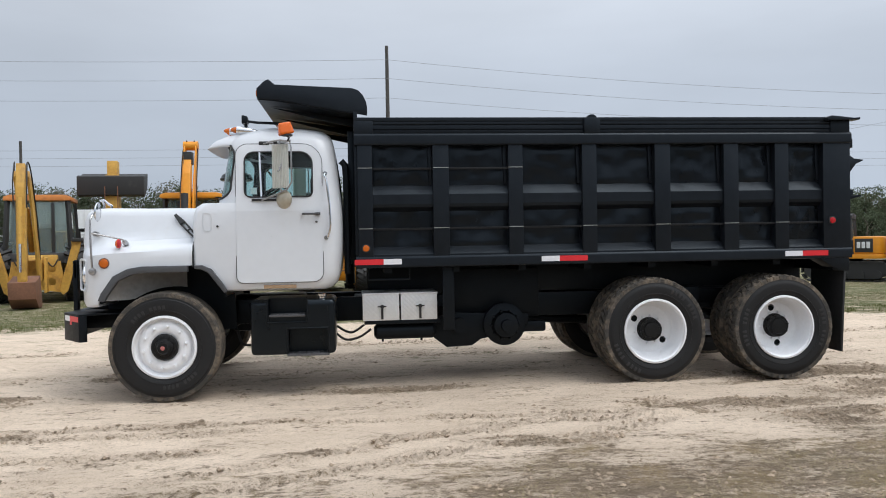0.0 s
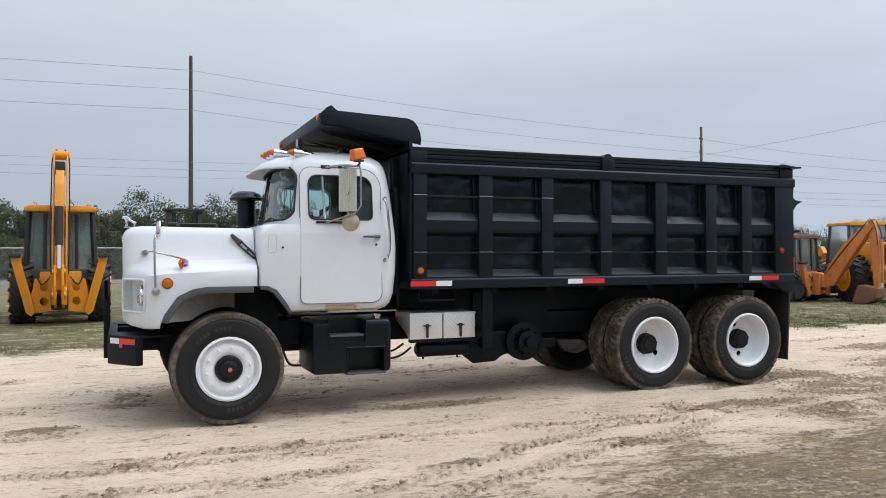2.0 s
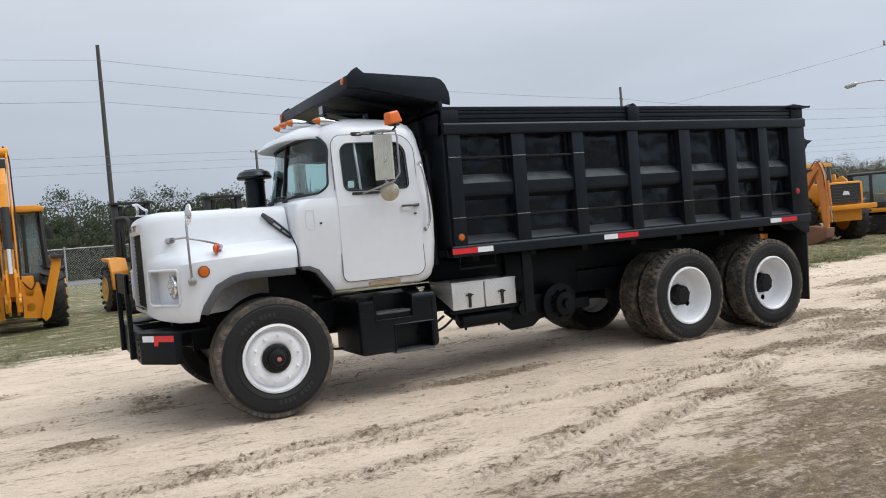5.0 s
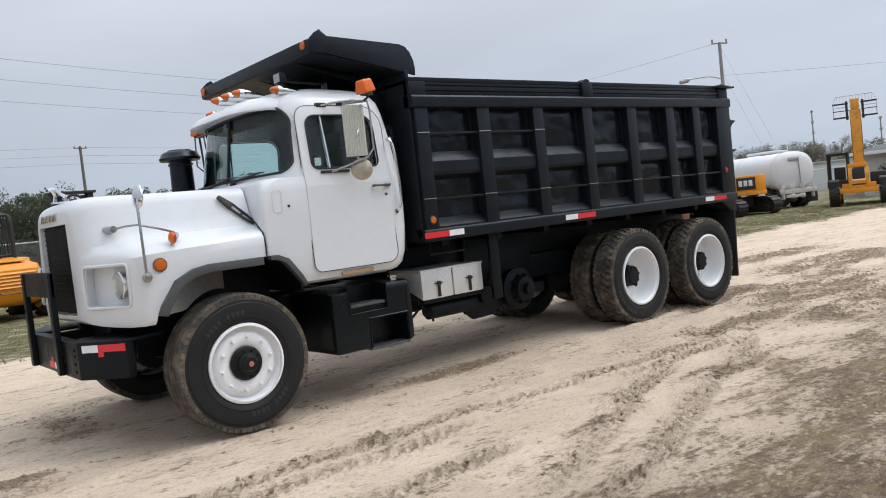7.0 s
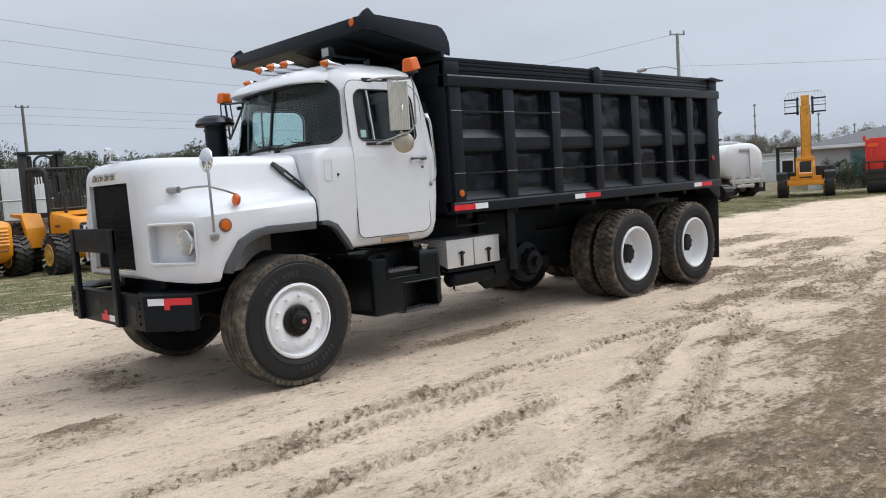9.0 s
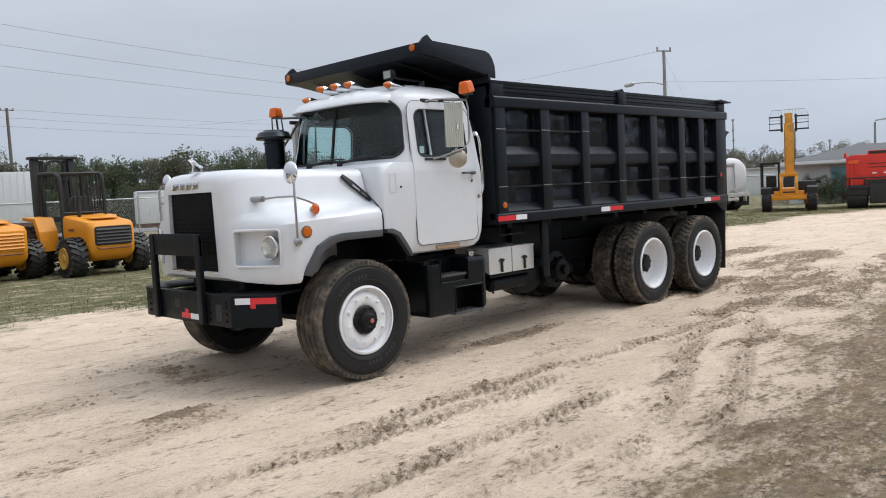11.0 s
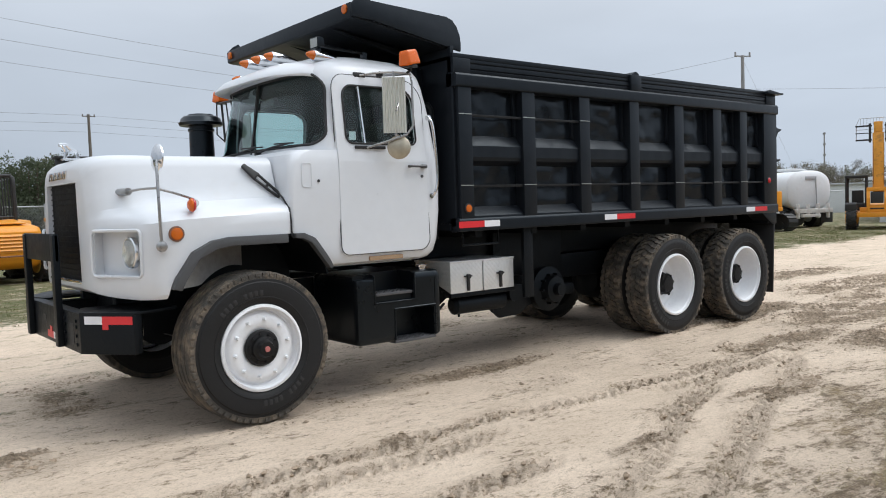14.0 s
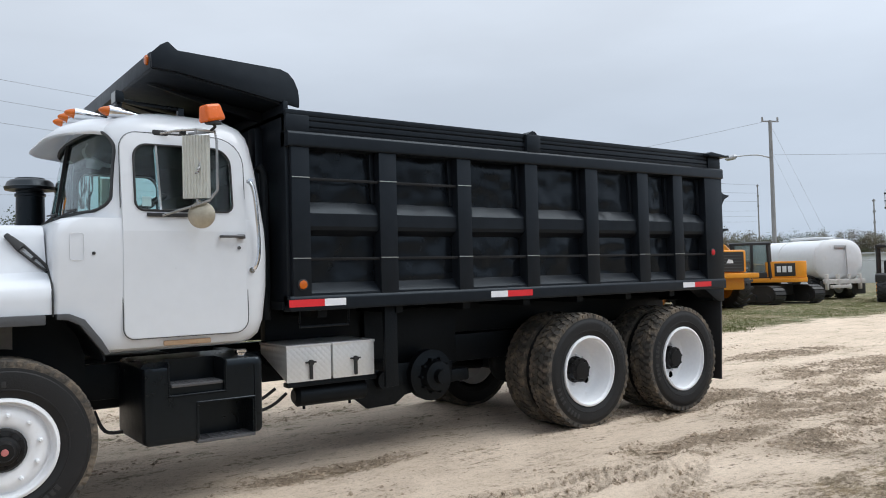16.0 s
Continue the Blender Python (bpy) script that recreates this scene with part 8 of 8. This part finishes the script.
# ---- poles and cables ----
def pole(name, x, y, h, r, mat, label, arms=()):
    bm = bmesh.new()
    lathe(bm, [(0, r), (h, r * 0.65)], (x, y, -0.1), (x, y, h), 10)
    t = solid(name, bm, mat, label, "utility pole", "utility poles")
    for z, a, half in arms:
        bm = bmesh.new()
        beam(bm, (x - half * math.cos(a), y - half * math.sin(a), z), (x + half * math.cos(a), y + half * math.sin(a), z), 0.06, 0.07)
        for k in (-0.9, 0.9):
            rod(bm, (x + k * half * math.cos(a), y + k * half * math.sin(a), z), (x + k * half * math.cos(a), y + k * half * math.sin(a), z + 0.22), 0.05)
        part("crossarm", bm, mat, t)
    return t


pole("utility_pole", 5.78, 80.9, 23.5, 0.29, DARKPOLE, "tall dark utility pole")
pole("utility_pole", 73.7, 79.7, 19.5, 0.26, WOOD, "tall grey utility pole", ((17.7, 0.5, 0.6), (15.8, 0.5, 0.6)))
pole("utility_pole", 19.8, 75.0, 11.5, 0.19, WOOD, "grey wooden utility pole", ((11.2, 0.0, 0.6),))
pole("utility_pole", -29.5, 69.8, 11.5, 0.19, DARKPOLE, "dark utility pole behind the fence")
lamp_pole = pole("utility_pole", 37.4, 16.75, 9.1, 0.13, GREYPOLE, "grey wooden utility pole with street lamp", ((8.95, -0.45, 0.48),))
bm = bmesh.new()
tube(bm, curve_points([(37.4, 16.75, 7.02), (37.0, 17.35, 7.25), (36.3, 18.2, 7.22)], 4), 0.035, 6)
arm = part("lamp_arm", bm, GALV, lamp_pole)
bm = bmesh.new()
lathe(bm, [(0, 0.05), (0.12, 0.14), (0.5, 0.13), (0.62, 0.03)], (36.4, 18.1, 7.24), (36.05, 18.6, 7.12), 12)
part("lamp_head", bm, GALV, arm)
for x, y, h in ((110.5, 46.8, 10.1), (112.9, 38.7, 8.0), (114.5, 34.5, 6.1), (104.8, 60.6, 13.3)):
    pole("utility_pole", x, y, h, 0.13, GREYPOLE, "distant grey utility pole", tuple((h - 0.4 - 1.5 * k, 0.9, 0.35) for k in range(3)))
for x, y, h in ((53.9, 10.6, 4.8), (54.6, 8.2, 4.0)):
    p_ = pole("street_lamp", x, y, h, 0.10, GREYPOLE, "grey street lamp on a metal pole")
    p_["category"], p_["group"] = "street lamp", "street lamps"
    bm = bmesh.new()
    beam(bm, (x, y, h), (x + 0.25, y - 0.75, h + 0.1), 0.16, 0.09)
    part("lamp_head", bm, GALV, p_)


def cable(pts, sag, r=0.02):
    """Hanging spans from point to point."""
    line = []
    for a, b in zip(pts, pts[1:]):
        a, b = Vector(a), Vector(b)
        for k in range(16):
            f = k / 16
            p = a.lerp(b, f)
            p.z -= 4 * sag * f * (1 - f)
            line.append(tuple(p))
    line.append(pts[-1])
    bm = bmesh.new()
    tube(bm, line, r, 4)
    solid("power_line", bm, WIRE, "thin grey overhead power line", "cable", "overhead lines")


for za, zb, zc in ((21.8, 17.7, 13.1), (19.7, 15.8, 11.9), (17.5, 14.0, 10.7)):
    cable([(-95, 84.0, za + 1.2), (5.78, 80.7, za), (73.7, 79.5, zb), (104.8, 60.6, zc)], 0.7, 0.022)
for z in (11.3, 10.5, 9.7):
    cable([(-95, 76, z + 0.4), (19.8, 75.0, z), (73.7, 79.5, z - 0.3), (104.8, 60.6, z - 2.0)], 0.35, 0.016)
cable([(30.0, 60.0, 8.6), (37.4, 16.75, 9.0)], 0.7, 0.009)
cable([(37.4, 16.75, 7.2), (62, -18, 6.6)], 0.6, 0.008)
for z, f in ((8.8, 1.0), (7.4, 0.82)):
    cable([(37.4, 16.75, z), (37.4 + 2.2 * f, 16.75 - 3.0 * f, 0.0)], 0.0, 0.005)


# ---- fence, road, far things ----
def fence(p0, p1, h, label, step=3.0):
    p0, p1 = Vector((*p0, 0)), Vector((*p1, 0))
    length = (p1 - p0).length
    d = (p1 - p0) / length
    t = thing("chain_link_fence", label, "fence", kind="")
    n_ = int(length / step)
    for k in range(n_ + 1):
        p = p0 + d * (k * length / n_)
        bm = bmesh.new()
        rod(bm, (p.x, p.y, -0.05), (p.x, p.y, h + 0.1), 0.035, None, 8)
        part("fence_post", bm, GALV, t)
    bm = bmesh.new()
    rod(bm, tuple(p0 + Vector((0, 0, h))), tuple(p1 + Vector((0, 0, h))), 0.025, None, 6)
    part("top_rail", bm, GALV, t)
    vs, fs = [], []
    gap, half = 0.11, 0.0022
    count = int(length / gap)
    for k in range(-int(h / gap), count):
        for s in (1, -1):
            a, b = k * gap, k * gap + h
            if s < 0:
                a, b = b, a
            z0, z1 = 0.05, h
            if min(a, b) < 0 or max(a, b) > length:
                continue
            q, r_ = p0 + d * a, p0 + d * b
            i = len(vs)
            vs += [(q.x - d.x * half * 2, q.y - d.y * half * 2, z0), (q.x + d.x * half * 2, q.y + d.y * half * 2, z0), (r_.x + d.x * half * 2, r_.y + d.y * half * 2, z1), (r_.x - d.x * half * 2, r_.y - d.y * half * 2, z1)]
            fs.append((i, i + 1, i + 2, i + 3))
    mesh = bpy.data.meshes.new("wire_mesh")
    mesh.from_pydata(vs, [], fs)
    mesh.materials.append(GALV)
    w_ = part("wire_mesh", mesh, None, t)
    tagged(w_, kind="stuff")


fence((-50, 31.0), (24, 29.5), 2.0, "galvanised chain-link fence along the yard")
fence((35.8, 15.6), (58, -7), 1.55, "galvanised chain-link fence behind the machines", 3.2)
bm = bmesh.new()
box(bm, -240, 240, 42, 50, -0.05, 0.02)
tagged(solid("road", bm, ASPHALT, "grey asphalt road beyond the fence", "road"), kind="structure")
def storage_trailer(m, label, length, depth, z0, z1, ribbed=True):
    """A box body, ribbed or smooth with a door, on a rusty frame and stands."""
    t = thing("storage_trailer", label, "trailer", "storage trailers")
    bm = bmesh.new()
    box(bm, 0, length, 0, depth, z0, z1, 0.03)
    body_ = part("body", bm, MWHITE, t)
    if not ribbed:
        bm = bmesh.new()
        for x in (0.12, 1.15):
            box(bm, x, x + 0.035, -0.03, 0.0, z0 + 0.04, z1 - 0.04)
        box(bm, 0.12, 1.18, -0.03, 0.0, z1 - 0.09, z1 - 0.05)
        part("door_frame", bm, GALV, body_, "grey door frame")
        bm = bmesh.new()
        for k, w_ in enumerate((1.3, 1.1, 1.0, 0.85)):
            box(bm, 2.9 - w_, 2.9, -0.012, 0.0, z1 - 0.50 - 0.16 * k, z1 - 0.44 - 0.16 * k)
        part("lettering", bm, MGREY, body_, "plain dark bars")
    for k in range(int(length / 0.3) if ribbed else 0):
        bm = bmesh.new()
        box(bm, 0.1 + k * 0.3, 0.16 + k * 0.3, -0.03, 0.0, z0 + 0.05, z1 - 0.04)
        part("rib", bm, MWHITE, body_)
    if ribbed:
        bm = bmesh.new()
        box(bm, 0.02, length - 0.02, -0.035, 0.0, (z0 + z1) / 2 - 0.32, (z0 + z1) / 2 - 0.28)
        part("rail", bm, MGREY, body_, "dark rubbing rail")
    bm = bmesh.new()
    box(bm, 0, length, 0.1, depth - 0.1, z0 - 0.2, z0, 0.02)
    part("underframe", bm, RUSTSTEEL, t)
    for x in (length * 0.17, length * 0.8):
        bm = bmesh.new()
        box(bm, x, x + 0.3, 0.3, depth - 0.3, 0.0, z0 - 0.2)
        part("stand", bm, RUSTSTEEL, t)
    t.matrix_basis = m
    return t


storage_trailer(pose(12.2, 31.2, 0, 0, 0, -22), "white storage trailer with rusty underside", 6.0, 2.4, 0.75, 2.35, False)
storage_trailer(pose(7.25, 35.6, 0, 0, 0, -15), "tall white box trailer with a dark rubbing rail", 1.9, 2.4, 1.1, 3.6)
storage_trailer(pose(-14.6, 33.4, 0, 0, 0, 8), "pale box trailer standing beyond the fence", 6.5, 2.4, 1.0, 3.35)
sg = thing("storage_shed", "low white shed beyond the fence", "shed")
bm = bmesh.new()
box(bm, 0, 6, 0, 3, 0, 2.0, 0.02)
part("wall", bm, WALL, sg)
bm = bmesh.new()
box(bm, -0.2, 6.2, -0.2, 3.2, 2.0, 2.12, 0.02)
part("roof", bm, GALV, sg)
sg.matrix_basis = pose(54.5, 22.6, 0, 0, 0, -60)


# ---- woods ----
def woods(name, label, line, height, depth, leaf, seed, mats, per=260):
    """A belt of trees: bent trunks with limbs and clumps of small leaves, in one mesh."""
    rnd = random.Random(seed)
    vs, fs, mi = [], [], []

    def quad(c, size, k):
        u = Vector((rnd.gauss(0, 1), rnd.gauss(0, 1), rnd.gauss(0, 1))).normalized()
        v = u.orthogonal().normalized()
        w = u.cross(v)
        i = len(vs)
        for a, b in ((-1, -0.35), (0.1, -0.6), (1, 0.1), (-0.1, 0.6)):
            vs.append(tuple(c + (v * a + w * b) * size))
        fs.append((i, i + 1, i + 2, i + 3))
        mi.append(k)

    def limb(p, q, r0, r1):
        d = (q - p).normalized()
        u = d.orthogonal().normalized()
        w = d.cross(u)
        i = len(vs)
        for c, r in ((p, r0), (q, r1)):
            for k in range(5):
                vs.append(tuple(c + (u * math.cos(k * math.tau / 5) + w * math.sin(k * math.tau / 5)) * r))
        for k in range(5):
            fs.append((i + k, i + (k + 1) % 5, i + 5 + (k + 1) % 5, i + 5 + k))
            mi.append(2)

    for x, y in line:
        x, y = x + rnd.uniform(-1, 1), y + rnd.uniform(-depth, depth)
        h = height * (0.94 + 0.06 * math.sin(x * 0.21 + 1.3 * math.sin(x * 0.077))) * rnd.uniform(0.86, 1.16)
        top = Vector((x + rnd.uniform(-0.4, 0.4), y, h * 0.8))
        base = Vector((x, y, 0))
        thick = min(1.0, h / 4)
        limb(base, base.lerp(top, 0.55), 0.12 * thick, 0.08 * thick)
        limb(base.lerp(top, 0.55), top, 0.08 * thick, 0.02)
        k = 1 if rnd.random() < 0.22 else 0
        clumps = []
        for _ in range(rnd.randint(7, 11)):
            a, f = rnd.uniform(0, math.tau), rnd.uniform(0.2, 1.0)
            rad = h * 0.42 * (1.1 - 0.62 * f)
            c = Vector((x + math.cos(a) * rad, y + math.sin(a) * rad, h * f * 0.93))
            limb(base.lerp(top, min(0.9, f * 0.8)), c, 0.035, 0.012)
            clumps.append((c, h * rnd.uniform(0.08, 0.16)))
        for n_ in range(per):
            if n_ % 5 < 2:
                a, f = rnd.uniform(0, math.tau), rnd.random()
                rad = h * 0.48 * math.sqrt(rnd.random()) * (1.0 - 0.55 * f)
                p = Vector((x + math.cos(a) * rad, y + math.sin(a) * rad, h * (0.04 + 0.82 * f)))
            else:
                c, r = clumps[rnd.randrange(len(clumps))]
                d = Vector((rnd.gauss(0, 1), rnd.gauss(0, 1), rnd.gauss(0, 0.85))).normalized()
                p = c + d * r * 1.05 * rnd.random() ** 0.45
            p.z = max(0.1, p.z)
            quad(p, leaf * rnd.uniform(0.6, 1.35) * (1.0 - 0.38 * min(1.0, p.z / h)), k)
    mesh = bpy.data.meshes.new(name)
    mesh.from_pydata(vs, [], fs)
    for m_ in mats:
        mesh.materials.append(m_)
    mesh.polygons.foreach_set("material_index", mi)
    return tagged(new(name, mesh), label, "woods", kind="stuff")


rnd = random.Random(4)
row = lambda x0, y0, x1, y1, n: [(x0 + (x1 - x0) * k / (n - 1), y0 + (y1 - y0) * k / (n - 1)) for k in range(n)]
woods("woods", "belt of grey-green scrubby trees beyond the road", row(-52, 59.5, 50, 58, 150), 6.2, 3.6, 0.125, 1, (LEAF, LEAF2, BARK), 3000)
woods("undergrowth", "low scrub under the trees", row(-52, 56, 50, 54, 135), 3.6, 2.2, 0.125, 8, (LEAF, LEAF2, BARK), 1100)
woods("woods", "belt of dry scrubby trees behind the machines", row(58, 54, 88, 24, 75), 4.9, 4.0, 0.085, 2, (LEAF2, LEAF, BARK), 1900)
woods("woods", "low belt of dry scrub behind the building", row(89, 23, 112, 0, 50), 3.0, 3.0, 0.08, 9, (LEAF2, LEAF, BARK), 1000)
woods("woods", "far belt of trees", row(-160, 78, 170, 84, 110), 4.6, 6.0, 0.20, 3, (LEAF, LEAF2, BARK), 700)
woods("woods", "belt of trees on the other side of the yard", row(-90, -46, 110, -52, 90), 8.0, 5.0, 0.42, 5, (LEAF, LEAF2, BARK), 420)
woods("bushes", "low green bushes by the building", [(37.0, 8.4), (37.2, 7.9), (37.4, 7.4), (37.3, 6.8)], 1.5, 0.4, 0.05, 6, (LEAF, LEAF, BARK), 1700)


# ---- grass and clods ----
def blades(name, label, spots, lo, hi, seed, mat):
    rnd = random.Random(seed)
    vs, fs = [], []
    for x, y in spots:
        for _ in range(4):
            a, h = rnd.uniform(0, math.tau), rnd.uniform(lo, hi)
            px, py = x + rnd.gauss(0, 0.04), y + rnd.gauss(0, 0.04)
            w, bend = rnd.uniform(0.004, 0.010), rnd.uniform(0.1, 0.7) * h
            cx, cy = math.cos(a), math.sin(a)
            i = len(vs)
            vs += [(px - cy * w, py + cx * w, -0.015), (px + cy * w, py - cx * w, -0.015), (px + cx * bend, py + cy * bend, h)]
            fs.append((i, i + 1, i + 2))
    mesh = bpy.data.meshes.new(name)
    mesh.from_pydata(vs, [], fs)
    mesh.materials.append(mat)
    return tagged(new(name, mesh), label, "grass", kind="stuff")


draw = np.random.RandomState(11)
px, py = draw.uniform(-9, 34, 90000), 3.0 + np.abs(draw.normal(0, 5.5, 90000))
keep = (py < 17) & (py > grass_edge(px) + draw.normal(0, 0.22, 90000)) & (field(px, py, 0.6, 3, 31) > draw.uniform(0.15, 0.65, 90000))
blades("grass", "short patchy green grass", list(zip(px[keep], py[keep]))[:30000], 0.010, 0.036, 12, GRASS)


def matted(name, label, count, seed, mat):
    """Dead blades that lie nearly flat on the worn turf."""
    draw = np.random.RandomState(seed)
    n = count * 6
    cx, cy = draw.uniform(-2.5, 13, n), draw.uniform(-6.6, -1.6, n)
    keep = (near_grass(cx, cy) > draw.uniform(0.35, 1.1, n)) & (field(cx, cy, 2.2, 4, 47, 0.65) > draw.uniform(0.42, 0.66, n))
    cx, cy = cx[keep][:count], cy[keep][:count]
    n = len(cx)
    a, ln, w = draw.uniform(0, math.tau, n), draw.uniform(0.02, 0.065, n), draw.uniform(0.0015, 0.0034, n)
    ex, ey = cx + ln * np.cos(a), cy + ln * np.sin(a)
    ox, oy = -np.sin(a) * w, np.cos(a) * w
    z0, z1 = height(cx, cy) + 0.001, height(ex, ey) + draw.uniform(0.003, 0.016, n)
    pts = np.stack((np.stack((cx + ox, cy + oy, z0), 1), np.stack((cx - ox, cy - oy, z0), 1), np.stack((ex, ey, z1), 1)), 1).reshape(-1, 3)
    mesh = bpy.data.meshes.new(name)
    mesh.from_pydata(pts.tolist(), [], (np.arange(n * 3).reshape(-1, 3)).tolist())
    mesh.materials.append(mat)
    return tagged(new(name, mesh), label, "grass", kind="stuff")


STRAW = material("straw_blades", (0.33, 0.262, 0.16), 0.85, vary=0.4, scale=2, spec=0.2)
OLIVE = material("olive_blades", (0.24, 0.192, 0.10), 0.85, vary=0.4, scale=2, spec=0.2)
matted("dry_grass", "thin dead straw matted on worn dirt", 24000, 13, STRAW)
matted("worn_grass", "sparse olive grass trodden into the dirt", 5000, 14, OLIVE)

# crumbs of turned-up soil
draw = np.random.RandomState(21)
px, py = draw.uniform(-6, 14, 160000), draw.uniform(-6.5, 4.2, 160000)
keep = np.maximum(1.6 * churned(px, py)[0], 0.55 * near_grass(px, py)) > draw.uniform(0.25, 1.1, 160000)
px, py = px[keep][:46000], py[keep][:46000]
pz = height(px, py)
vs, fs = [], []
rnd = random.Random(21)
for x, y, z in zip(px.tolist(), py.tolist(), pz.tolist()):
    r = 0.004 + 0.022 * rnd.random() ** 4
    i = len(vs)
    c = Vector((x, y, z + r * 0.15))
    for d in ((1, 0, 0), (-1, 0, 0), (0, 1, 0), (0, -1, 0), (0, 0, 0.6), (0, 0, -1)):
        vs.append(tuple(c + Vector(d) * r * rnd.uniform(0.6, 1.4)))
    for f in ((0, 2, 4), (2, 1, 4), (1, 3, 4), (3, 0, 4), (2, 0, 5), (1, 2, 5), (3, 1, 5), (0, 3, 5)):
        fs.append(tuple(i + q for q in f))
mesh = bpy.data.meshes.new("clods")
mesh.from_pydata(vs, [], fs)
mesh.materials.append(CLODS)
tagged(new("clods", mesh), "small crumbs of brown dirt along the wheel tracks", "dirt", kind="stuff")
